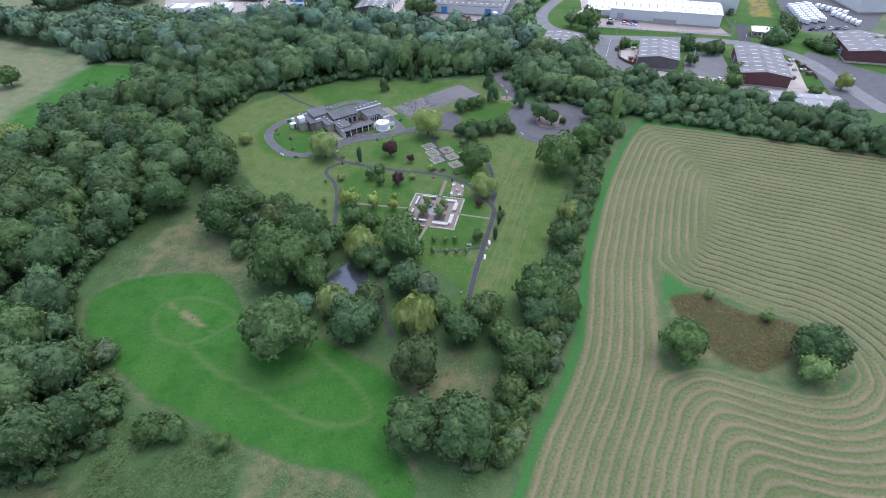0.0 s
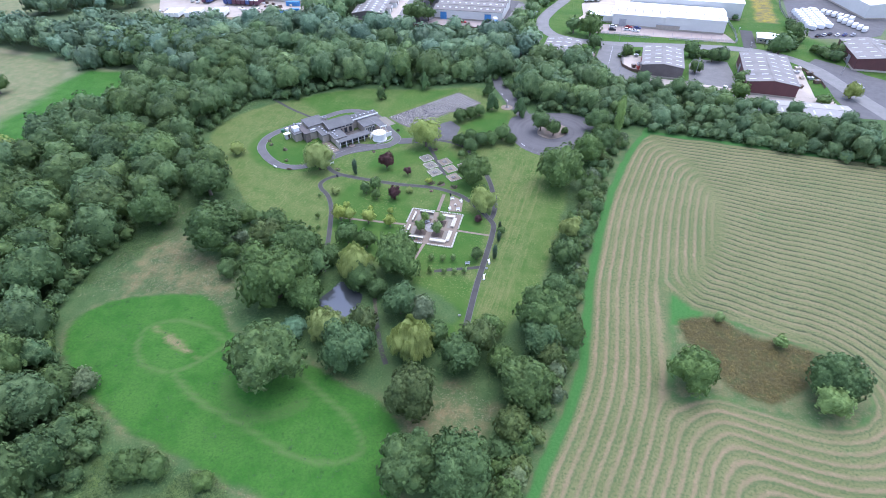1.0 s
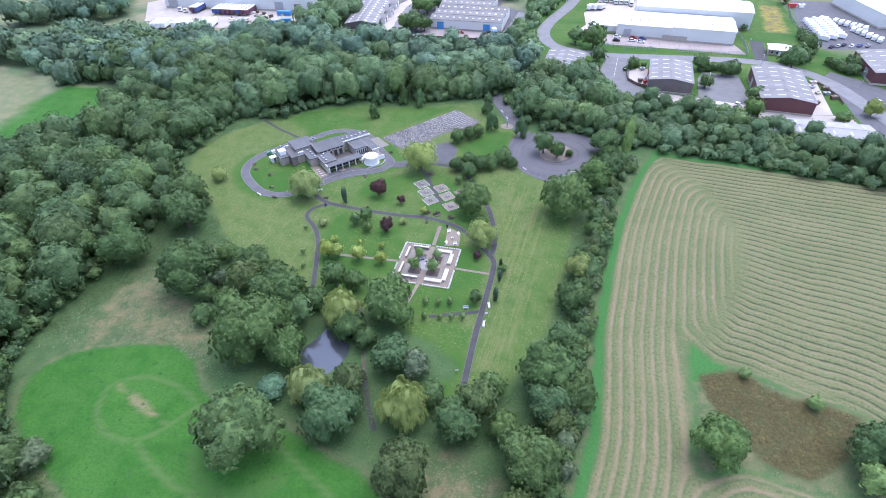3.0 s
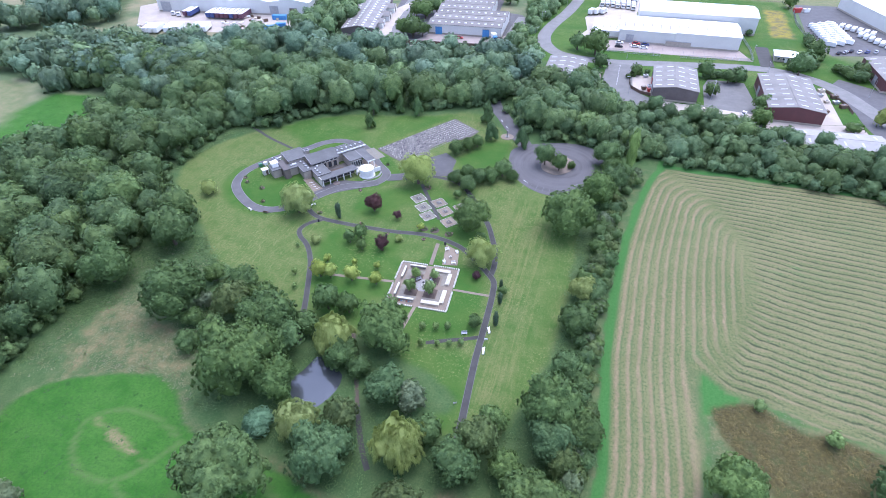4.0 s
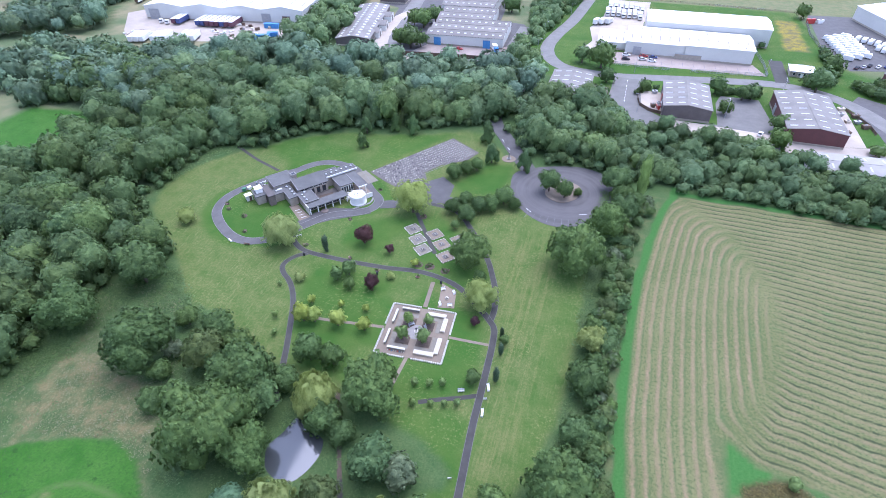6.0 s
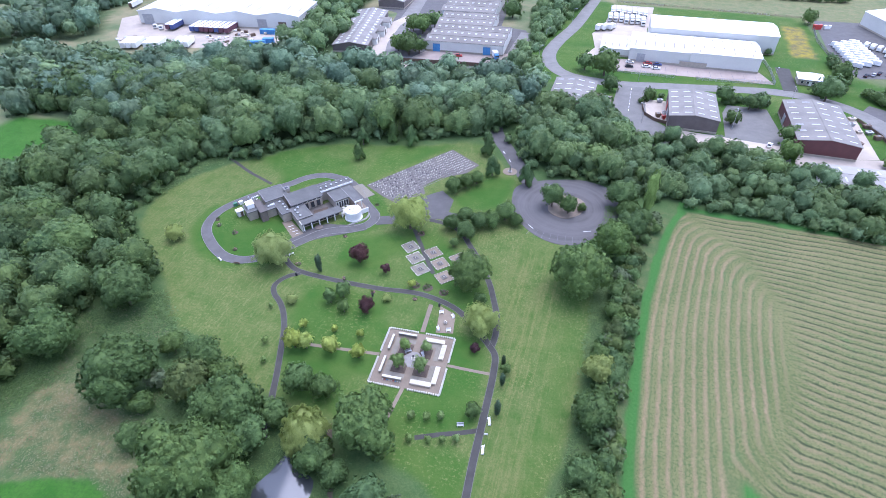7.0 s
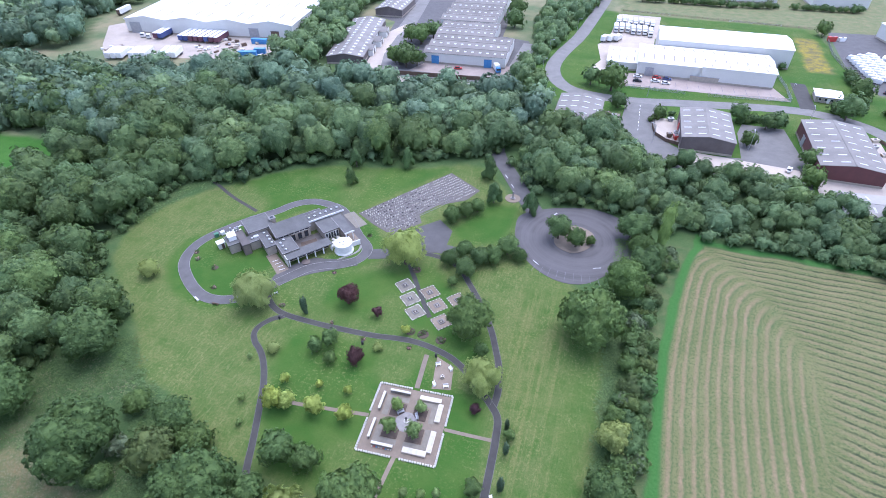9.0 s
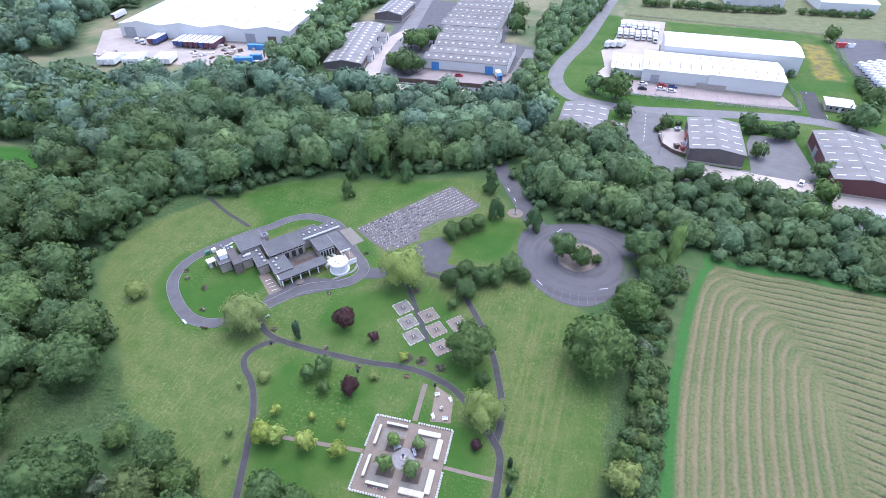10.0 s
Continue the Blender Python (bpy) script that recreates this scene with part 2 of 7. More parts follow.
    c = n.mix(n.sums("MULTIPLY", n.attribute("bare"), n.span(fine, 0.3, 0.55)), c, (0.194, 0.150, 0.078))
    c = n.mix(n.attribute("verge"), c, n.mix(n.span(fine, 0.35, 0.65), (0.036, 0.110, 0.022), (0.052, 0.132, 0.031)))
    # hay field: raked rows on stubble, with darker green between; across the north block the rows' shadow is painted as
    # dark lines
    block = n.sums("GREATER_THAN", n.sums("ADD", n.attribute("north"), n.span(mid, 0.3, 0.7, -0.3, 0.3)), 0.5)
    lines = n.sums("ADD", n.sums("MULTIPLY", n.attribute("cross"), block), n.sums("MULTIPLY", n.attribute("swath"), n.sums("SUBTRACT", 1.0, block)))
    ripple = n.sums("ADD", lines, n.span(n.noise(0.22, 4.0), 0.3, 0.7, -0.2, 0.2))
    turn = n.sums("FRACT", n.sums("DIVIDE", ripple, 2.5))
    ragged = n.sums("ADD", n.span(fine, 0.3, 0.7, -0.11, 0.11), n.span(tiny, 0.3, 0.7, -0.08, 0.08))
    off = n.sums("ABSOLUTE", n.sums("SUBTRACT", turn, 0.5))
    row = n.span(n.sums("ADD", off, ragged), 0.06, 0.27, 1.0, 0.0)
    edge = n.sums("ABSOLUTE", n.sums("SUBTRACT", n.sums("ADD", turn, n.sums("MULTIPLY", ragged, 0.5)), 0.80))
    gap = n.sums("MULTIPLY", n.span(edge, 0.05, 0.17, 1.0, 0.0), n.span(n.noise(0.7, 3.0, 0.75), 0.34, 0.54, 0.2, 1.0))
    clump = n.noise(1.7, 4.0, 0.85)
    stub = n.mix(n.span(n.noise(0.05, 4.0), 0.36, 0.62), (0.106, 0.116, 0.043), (0.138, 0.138, 0.057))
    stub = n.mix(n.span(n.noise(0.11, 4.0), 0.58, 0.72, 0.0, 0.6), stub, (0.080, 0.126, 0.042))
    stub = n.mix(n.span(clump, 0.51, 0.60, 0.0, 0.8), stub, (0.052, 0.082, 0.030))
    stub = n.mix(n.span(clump, 0.46, 0.36, 0.0, 0.6), stub, (0.160, 0.164, 0.072))
    hay = n.mix(n.span(mid, 0.35, 0.65), (0.190, 0.141, 0.080), (0.224, 0.166, 0.096))
    hay = n.mix(n.span(tiny, 0.4, 0.7, 0.0, 0.5), hay, (0.142, 0.122, 0.060))
    strong = n.sums("MULTIPLY", n.sums("MULTIPLY", n.span(n.noise(0.06, 3.0), 0.35, 0.62, 0.6, 1.0), n.span(n.noise(0.9, 3.0, 0.7), 0.35, 0.6, 0.55, 1.0)), n.sums("SUBTRACT", 1.0, n.sums("MULTIPLY", block, 0.3)))
    merge = n.span(n.sums("ABSOLUTE", n.sums("SUBTRACT", n.attribute("north"), 0.5)), 0.1, 0.48, 0.25, 1.0)
    strong, gap = n.sums("MULTIPLY", strong, merge), n.sums("MULTIPLY", gap, merge)
    crop = n.mix(n.sums("MULTIPLY", row, strong), stub, hay)
    # green grass between the rows; the block's darker colour is painted row shadow
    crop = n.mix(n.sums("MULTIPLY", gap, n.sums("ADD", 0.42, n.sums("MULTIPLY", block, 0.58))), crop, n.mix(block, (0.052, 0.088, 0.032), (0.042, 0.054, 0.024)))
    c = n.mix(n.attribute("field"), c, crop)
    # reed bed
    reed = n.mix(n.span(fine, 0.38, 0.62), (0.042, 0.036, 0.013), (0.094, 0.079, 0.027))
    c = n.mix(n.attribute("reeds"), c, n.mix(n.span(mid, 0.48, 0.62, 0.0, 0.8), reed, (0.060, 0.072, 0.024)))
    c = n.mix(n.span(tiny, 0.3, 0.7, 0.0, 0.28), c, n.mix(0.5, c, (0.011, 0.017, 0.006)))
    high = n.sums("ADD", n.sums("MULTIPLY", fine, 0.5), n.sums("MULTIPLY", n.attribute("field"), n.sums("MULTIPLY", row, 0.35)))
    n.bump(n.sums("ADD", high, n.sums("MULTIPLY", tiny, 0.25)), 0.28, 0.7)
    return n.colour(c)


ASPHALT = worn("asphalt", (0.080, 0.076, 0.070), (0.106, 0.101, 0.094), 0.3, 0.9, 0, 0.01)
TARMAC = worn("dark_tarmac", (0.046, 0.043, 0.037), (0.062, 0.059, 0.051), 0.4, 0.9, 0, 0.01)
def ringed(name, base, other, cx, cy):
    """Asphalt with faint rings worn by turning wheels."""
    n = Nodes(name, 0.9, 0.0, 0.3)
    parts = n.add("SeparateXYZ", Vector=n.place())
    dx, dy = n.sums("SUBTRACT", parts.outputs[0], cx), n.sums("SUBTRACT", parts.outputs[1], cy)
    far = n.sums("SQRT", n.sums("ADD", n.sums("MULTIPLY", dx, dx), n.sums("MULTIPLY", dy, dy)))
    ring = n.add("CombineXYZ", X=far, Y=n.sums("MULTIPLY", n.noise(0.05, 2.0), 3.0), Z=0.0)
    c = n.mix(n.span(n.noise(0.9, 3.0, 0.6, ring.outputs[0]), 0.38, 0.62), base, other)
    grain = n.noise(7.0, 3.0, 0.7)
    c = n.mix(n.span(grain, 0.3, 0.75, 0.0, 0.35), c, tuple(v * 0.6 for v in base))
    c = n.mix(n.span(n.noise(0.25, 5.0, 0.65), 0.45, 0.7, 0.0, 0.5), c, other)
    n.bump(grain, 0.01)
    return n.colour(c)


TURNING = ringed("turning_asphalt", (0.078, 0.073, 0.068), (0.104, 0.098, 0.092), -22.5, 207.0)
EDGING = worn("worn_edging", (0.105, 0.100, 0.090), (0.080, 0.078, 0.070), 1.0, 0.85)
GRIT = worn("burial_grit", (0.096, 0.086, 0.074), (0.126, 0.114, 0.098), 0.5, 0.95, 0, 0.02)
KERB = worn("kerb_concrete", (0.225, 0.216, 0.198), (0.165, 0.158, 0.145), 1.0, 0.85)
ESTATE = worn("estate_asphalt", (0.138, 0.132, 0.116), (0.182, 0.174, 0.154), 0.2, 0.9, 0, 0.01)
CONCRETE = worn("yard_concrete", (0.325, 0.280, 0.220), (0.410, 0.356, 0.284), 0.12, 0.9, 0, 0.01)
PINKYARD = worn("stained_pink_concrete", (0.240, 0.196, 0.160), (0.310, 0.258, 0.215), 0.14, 0.9, 0, 0.01)
PAVING = worn("pinkish_paving", (0.205, 0.164, 0.116), (0.160, 0.128, 0.092), 0.6, 0.85)
GRAVEL = worn("grey_gravel", (0.200, 0.182, 0.140), (0.155, 0.140, 0.108), 0.8, 0.95, 0, 0.03)
STONE = worn("white_stone", (0.49, 0.468, 0.385), (0.39, 0.372, 0.308), 1.0, 0.7)
PINKSTONE = worn("pale_pink_stone", (0.49, 0.425, 0.325), (0.415, 0.360, 0.280), 0.9, 0.75)
WHITE = worn("white_render", (0.74, 0.73, 0.67), (0.62, 0.61, 0.56), 0.5, 0.7)
FELT = worn("grey_roof_felt", (0.088, 0.087, 0.080), (0.122, 0.120, 0.110), 0.35, 0.9, 0, 0.01)
BRICK = worn("buff_brick", (0.36, 0.315, 0.245), (0.285, 0.248, 0.195), 0.8, 0.9, 0, 0.02)
DARKBRICK = worn("weathered_brick", (0.150, 0.120, 0.100), (0.190, 0.155, 0.125), 0.8, 0.9, 0, 0.02)
BROWNFELT = worn("brownish_roof_felt", (0.098, 0.086, 0.076), (0.122, 0.108, 0.096), 0.5, 0.9, 0, 0.01)
DARKGLASS = worn("dark_glazing", (0.03, 0.035, 0.04), (0.05, 0.055, 0.06), 0.5, 0.12, 0, 0.0, 0.6)
SHEETS = worn("grey_roof_sheets", (0.150, 0.138, 0.117), (0.208, 0.192, 0.163), 0.15, 0.75, 0, 0.02)
WHITEROOF = worn("white_roof_sheets", (0.70, 0.70, 0.69), (0.60, 0.60, 0.595), 0.06, 0.55, 0, 0.01)
ROOFLIGHT = worn("milky_rooflight", (0.46, 0.47, 0.46), (0.30, 0.31, 0.31), 0.6, 0.4)
PALESHEET = worn("pale_grey_sheets", (0.30, 0.285, 0.25), (0.235, 0.222, 0.195), 0.2, 0.75)
RIM = worn("pale_roof_edge", (0.20, 0.192, 0.176), (0.15, 0.144, 0.134), 0.6, 0.8)
GRIMY = worn("grimy_rooflight", (0.24, 0.215, 0.18), (0.19, 0.17, 0.14), 0.4, 0.6)
CLAD = worn("pale_cladding", (0.55, 0.54, 0.48), (0.49, 0.48, 0.428), 0.1, 0.6)
DARKCLAD = worn("brown_cladding", (0.110, 0.092, 0.082), (0.145, 0.122, 0.110), 0.3, 0.7)
REDCLAD = worn("red_cladding", (0.120, 0.046, 0.043), (0.092, 0.040, 0.038), 0.3, 0.6)
BLUE = worn("blue_paint", (0.06, 0.20, 0.42), (0.09, 0.26, 0.48), 0.6, 0.55)
NAVY = worn("navy_tarpaulin", (0.05, 0.07, 0.17), (0.07, 0.09, 0.2), 0.6, 0.6)
MAROON = worn("maroon_tarpaulin", (0.12, 0.05, 0.065), (0.09, 0.045, 0.055), 0.6, 0.6)
FADED = worn("faded_paint", (0.17, 0.165, 0.17), (0.12, 0.115, 0.12), 0.8, 0.8)
GREENPAINT = worn("green_plastic", (0.05, 0.16, 0.09), (0.07, 0.2, 0.11), 0.8, 0.5)
RED = worn("red_paint", (0.42, 0.05, 0.04), (0.34, 0.05, 0.04), 0.8, 0.45)
BLACK = worn("black_rubber", (0.025, 0.025, 0.027), (0.04, 0.04, 0.042), 1.0, 0.8)
STEEL = worn("galvanised_steel", (0.40, 0.41, 0.42), (0.32, 0.33, 0.34), 1.0, 0.45, 0.6)
TIMBER = worn("dark_timber", (0.11, 0.075, 0.05), (0.16, 0.11, 0.075), 0.8, 0.85)
SOIL = worn("dark_soil", (0.07, 0.052, 0.038), (0.101, 0.077, 0.056), 1.2, 0.95, 0, 0.04)
BARK = worn("bark", (0.085, 0.065, 0.048), (0.12, 0.10, 0.08), 1.5, 0.95, 0, 0.03)
PAINT = worn("road_paint", (0.72, 0.72, 0.70), (0.6, 0.6, 0.58), 0.8, 0.7)
GRANITE = worn("grey_granite", (0.180, 0.168, 0.150), (0.240, 0.226, 0.200), 1.2, 0.5)
STRAW = foliage("straw", (0.104, 0.110, 0.050), (0.182, 0.174, 0.096), 0.1, True, 0.05, 0.1, 0.0)
REEDLEAF = foliage("reed_leaves", (0.054, 0.047, 0.015), (0.122, 0.106, 0.035), 0.7, True, 0.05, 0.3, 0.0)
MIDGREEN = foliage("fresh_green_leaves", (0.090, 0.155, 0.042), (0.200, 0.292, 0.090), 0.3, vary=0.12)
GROUND = ground_material()
OAK = foliage("oak_leaves", (0.040, 0.080, 0.023), (0.100, 0.165, 0.047), 0.5, vary=0.18)
OLIVE = foliage("olive_leaves", (0.045, 0.076, 0.021), (0.112, 0.156, 0.046), 0.35, vary=0.15)
BLUEGREEN = foliage("blue_green_leaves", (0.039, 0.081, 0.025), (0.097, 0.162, 0.051), 0.3, vary=0.15)
YELLOWGREEN = foliage("yellow_green_leaves", (0.143, 0.189, 0.041), (0.276, 0.331, 0.092), 0.2, vary=0.08)
WILLOW = foliage("willow_leaves", (0.172, 0.236, 0.064), (0.300, 0.372, 0.116), 0.2, clear=0.5, vary=0.08)
GREYWILLOW = foliage("grey_willow_leaves", (0.069, 0.102, 0.045), (0.144, 0.187, 0.086), 0.2, vary=0.12)
COPPER = foliage("copper_leaves", (0.037, 0.017, 0.017), (0.085, 0.040, 0.040), 0.2, vary=0.15)
LIME = foliage("lime_leaves", (0.138, 0.198, 0.032), (0.304, 0.377, 0.078), 0.3, vary=0.12)
DARKFIR = foliage("dark_needles", (0.030, 0.057, 0.028), (0.071, 0.112, 0.054), 0.3)
# west, front and rear woods: leaf colours grow paler with distance, imitating haze
WESTWOODS = foliage("near_wood_leaves", (0.029, 0.068, 0.021), (0.117, 0.180, 0.063), 0.6, True, vary=0.24, relief=0.2)
FRONTWOODS = foliage("front_wood_leaves", (0.045, 0.094, 0.036), (0.142, 0.212, 0.088), 0.6, True, vary=0.24, relief=0.2)
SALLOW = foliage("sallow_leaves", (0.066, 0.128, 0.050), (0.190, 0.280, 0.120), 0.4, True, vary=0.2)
# palest and bluest leaves: distant haze is mixed into this colour
HAZYWOODS = foliage("hazed_wood_leaves", (0.054, 0.108, 0.064), (0.176, 0.260, 0.154), 0.65, True, vary=0.33)
BRAMBLE = foliage("bramble_leaves", (0.050, 0.090, 0.024), (0.120, 0.176, 0.052), 0.35, True, 0.1, 0.15, 0.1)
WEED = foliage("weed_leaves", (0.015, 0.040, 0.010), (0.036, 0.072, 0.020), 0.2, True, 0.05, 0.15, 0.0)
SCRUBLEAF = foliage("scrub_leaves", (0.052, 0.098, 0.026), (0.088, 0.140, 0.040), 0.2, True, 0.05, 0.18, 0.0)


# ---- the ground, one sheet to the horizon ----
FIELD_EDGE = [(-8, -40), (-4, 20), (-0.9, 51), (0.6, 63.5), (3.0, 75), (4.9, 89), (4.6, 103), (3.4, 121), (3.7, 138), (4.1, 152), (5.0, 166), (7.0, 182), (9.4, 197), (12.0, 208), (15, 215)]
ISLAND = [(23, 124), (29, 120.3), (36, 119.3), (48, 116), (58, 114.5), (64, 109), (66.5, 101), (62, 94), (54, 91), (44, 91.3), (33, 92), (23.5, 89), (23.1, 105)]
REEDS = [(25, 113.5), (30, 117), (36, 118), (41, 114.8), (50, 114.2), (58, 113), (56, 108), (52, 101), (46, 95.2), (39, 95.3), (34, 99), (28, 107)]
MEADOW = [(-113.5, 79.6), (-122, 74), (-125, 66), (-119, 57), (-106, 51), (-89, 45.5), (-73, 43.5), (-58, 42), (-43, 42), (-33, 43), (-24, 38), (-22, 45), (-30, 53), (-31, 62), (-38, 68), (-48, 70), (-60, 73), (-74, 74), (-84, 76), (-91, 82), (-99, 84), (-107, 82)]
PARK = [(-153, 158), (-158, 170), (-155, 184), (-147, 197), (-139, 205), (-131, 214), (-118, 222), (-102, 227), (-86, 231), (-71, 238), (-58, 238), (-46, 224), (-36, 215), (-20, 186), (-9, 182), (-9, 160), (-9, 140), (-12, 112), (-18, 94), (-27, 89), (-40, 98), (-48, 108), (-70, 112), (-86, 113), (-99, 121), (-115, 125), (-126, 137), (-141, 147)]
SCRUB = [(-140, 122), (-122, 127), (-112, 122), (-98, 112), (-90, 92), (-86, 80), (-92, 82), (-100, 85), (-113, 81), (-125, 76), (-131, 70), (-135, 88), (-130, 106)]
BROWN = [(-121.3, 77.8), (-125.5, 83.7), (-128.1, 89.9), (-128.1, 98.5), (-126.5, 107.3), (-115.4, 101.5), (-100.2, 97.0), (-90.8, 91.5), (-91.4, 86.6), (-88.7, 81.6), (-98.5, 84.0), (-105.3, 84.5), (-117.3, 80.1)]
LUSH = [[(-48, 108), (-40, 98), (-28, 90), (-25, 100), (-28, 112), (-40, 113)],
        [(-130, 172), (-131, 164), (-125, 156), (-117, 152), (-107, 153), (-100, 163), (-106, 173), (-118, 178)],
        [(-139, 205), (-131, 214), (-118, 222), (-102, 227), (-86, 231), (-71, 236), (-92, 200), (-104, 203), (-120, 193)],
        [(-60, 200), (-52, 218), (-42, 220), (-42, 206), (-44, 199), (-58, 192)],
        [(-58, 150), (-90, 150), (-78, 120), (-72, 113), (-40, 112), (-30, 120), (-33, 142)],
        [(-98, 157), (-85, 171), (-72, 176), (-60, 182), (-36, 160), (-38, 150), (-90, 153)]]


ESTATE_GREENS = [[(-62, 312), (-62, 470), (-26, 458), (88, 455), (92, 360), (130, 330), (130, 262), (70, 256), (-12, 264), (-14, 300), (-45, 310)], [(-42, 370), (-39, 345), (-34, 329), (-10, 323.5), (13, 328), (12, 332), (-18, 332), (-24, 336), (-30, 350), (-34, 375)], [(20, 328), (59, 332.5), (58, 337), (22, 333)], [(52, 340), (59, 339), (60, 362), (66, 364), (88, 360), (88, 400), (86, 440), (66, 440), (60, 400), (54, 382)],
                 [(-308, 322), (-284, 325), (-282, 332), (-312, 330)], [(47, 270), (53, 268), (53, 302), (48, 302)], [(-46, 480), (-40, 420), (-37, 400), (-33, 408), (-36, 440), (-40, 490)], [(-58, 320), (-53, 345), (-54, 372), (-60, 372), (-64, 330)], [(28, 276), (31, 277), (32, 300), (28.5, 300)]]


def axis_steps(low, high, step, outer_low, outer_high, wide, far):
    """Fine steps in the middle, wider ones round it, ever wider ones out to the horizon."""
    mid = list(np.arange(outer_low, low, wide)) + list(np.arange(low, high, step)) + list(np.arange(high, outer_high, wide))
    out, d, p = [], wide, mid[-1]
    while p < far:
        d *= 1.22
        p += d
        out.append(p)
    back, d, p = [], wide, mid[0]
    while p > -far:
        d *= 1.22
        p -= d
        back.append(p)
    return np.array(back[::-1] + mid + out)


def soft_min(a, b, k):
    h = np.clip(0.5 + 0.5 * (b - a) / k, 0, 1)
    return b * (1 - h) + a * h - k * h * (1 - h)


def build_ground():
    gx, gy = np.unique(np.concatenate([axis_steps(-160, 100, 1.0, -360, 190, 5.0, 4200), np.arange(-11.5, 16, 1.0)])), axis_steps(14, 238, 1.0, -20, 560, 3.5, 4200)
    x, y = [a.ravel() for a in np.meshgrid(gx, gy)]
    wob = (value_noise(x, y, 4.0, 1) - 0.5) * 2.2 + (value_noise(x, y, 1.7, 2) - 0.5) * 1.0
    edge = spline(FIELD_EDGE)
    left = x - np.interp(y, edge[:, 1], edge[:, 0])
    top = 215.8 - y + (value_noise(x, y, 9, 3) - 0.5)
    isle = inside(spline(ISLAND, True, 3), x, y)
    field = np.minimum(np.minimum(left, top), -isle)
    hay = smooth(-0.5, 0.5, field + wob * 0.15) * (x < 160)
    swath = soft_min(soft_min(left, top, 12.0), -isle + 18.5, 7.0)
    north = smooth(-5, 5, x - np.interp(y, (121, 126, 137, 155, 176, 200, 212), (24, 27, 32, 37.5, 38, 29, 17))) * smooth(117, 122, y + np.maximum(0, x - 50) * 0.6)
    cross = 97.0 * np.maximum(-isle, 0) / np.maximum(np.maximum(-isle, 0) + np.maximum(top, 0), 1.0)
    verge = smooth(-2.7, -2.2, left + wob * 0.4) * (left < 4) * (y < 222)
    verge = np.maximum(verge, smooth(-3.0, -2.2, top + wob * 0.3) * (top < 1) * (left > -3) * (x < 120) * (y < 222))
    verge = np.maximum(verge, 0.5 * smooth(-0.5, 0.3, isle) * (1 - smooth(0.6, 1.4, isle + wob * 0.8)))
    verge = np.maximum(verge, smooth(0.0, 1.0, isle) * smooth(0, 1, 8 - np.hypot(x - 24, y - 120)))
    reeds = smooth(-0.8, 0.8, inside(spline(REEDS, True, 3), x, y) + wob * 0.6)
    meadow = smooth(-0.5, 0.5, inside(spline(MEADOW, True, 3), x, y) + wob * 0.35)
    park = smooth(-1.2, 1.2, inside(spline(PARK, True, 3), x, y) + wob * 0.6)
    park = park * (1 - smooth(-1, 1, inside([(-54, 104), (-44.9, 106.3), (-36.0, 104.5), (-28.6, 99.6), (-29.1, 95.4), (-35.1, 93), (-45, 95)], x, y) + wob * 0.5))
    scrub = smooth(-3.5, 3.5, inside(spline(BROWN, True, 3), x, y) + wob * 2.0)
    scrub = np.maximum(scrub, smooth(-2, 2, inside([(-14, 62), (-31, 63), (-33, 74), (-24, 79), (-13, 75)], x, y) + wob))
    scrub = np.maximum(scrub, 0.85 * smooth(-2, 2, inside([(-58.0, 43.3), (-43.5, 43.7), (-32.9, 43.1), (-27, 36), (-30, 18), (-50, 18), (-56.7, 37.2)], x, y) + wob * 2))
    scrub = np.maximum(scrub, 0.8 * smooth(-2, 2, inside([(-106, 20), (-88, 26), (-82, 20), (-90, 8), (-110, 10)], x, y) + wob * 2))
    scrub = np.maximum(scrub, smooth(-1, 1, isle) * (0.45 + 0.5 * value_noise(x, y, 6, 77)))
    scrub = np.maximum(scrub, 0.35 * smooth(-11, -9, left + wob) * smooth(-2.2, -2.8, left + wob * 0.4) * (y < 214) * (1 - park))
    rim = inside(spline(MEADOW, True, 3), x, y) + wob * 0.35
    scrub = np.maximum(scrub, 0.85 * smooth(-2.4, -0.9, rim) * value_noise(x, y, 7, 78) ** 0.6)
    green = np.zeros(len(x))
    for poly in ESTATE_GREENS:
        green = np.maximum(green, smooth(-1.2, 1.2, inside(poly, x, y) + wob * 0.3))
    park = np.maximum(park, green)
    rough = smooth(-3, 3, inside([(-24, 458), (-26, 520), (140, 545), (150, 470), (92, 446)], x, y) + wob * 2)
    gold = smooth(-2, 2, inside([(72, 380), (83, 381), (84, 436), (73, 434)], x, y) + wob * 1.2)
    lush = green * 1.0
    for poly in LUSH:
        lush = np.maximum(lush, smooth(-2.5, 2.5, inside(poly, x, y) + wob * 0.7))
    loop_road = spline([(-100.5, 161), (-88.5, 172.4), (-79.6, 182.5), (-88, 191), (-99.5, 200), (-111, 199.5), (-121, 186.5), (-131.2, 171.6), (-130, 160), (-117.3, 151.6), (-104.5, 154.6), (-100.5, 161)], False, 6)
    lush = np.maximum(lush, 1 - smooth(3.2, 5.5, line_distance(loop_road, x, y) + wob * 0.4))
    dry = np.clip(1 - lush, 0, 1) * 0.85 + lush * smooth(0.62, 0.8, value_noise(x, y, 11, 5)) * 0.5
    stripes = smooth(-4, 4, inside([(-26, 100), (-28.5, 140), (-34, 165), (-33, 180), (-22, 181), (-18, 150), (-17, 112), (-20, 98)], x, y) + wob)
    dry = dry * (1 - 0.5 * smooth(0, 6, inside([(-27, 92), (-30, 140), (-36, 165), (-34, 186), (-6, 186), (-8, 140), (-10, 100)], x, y)))
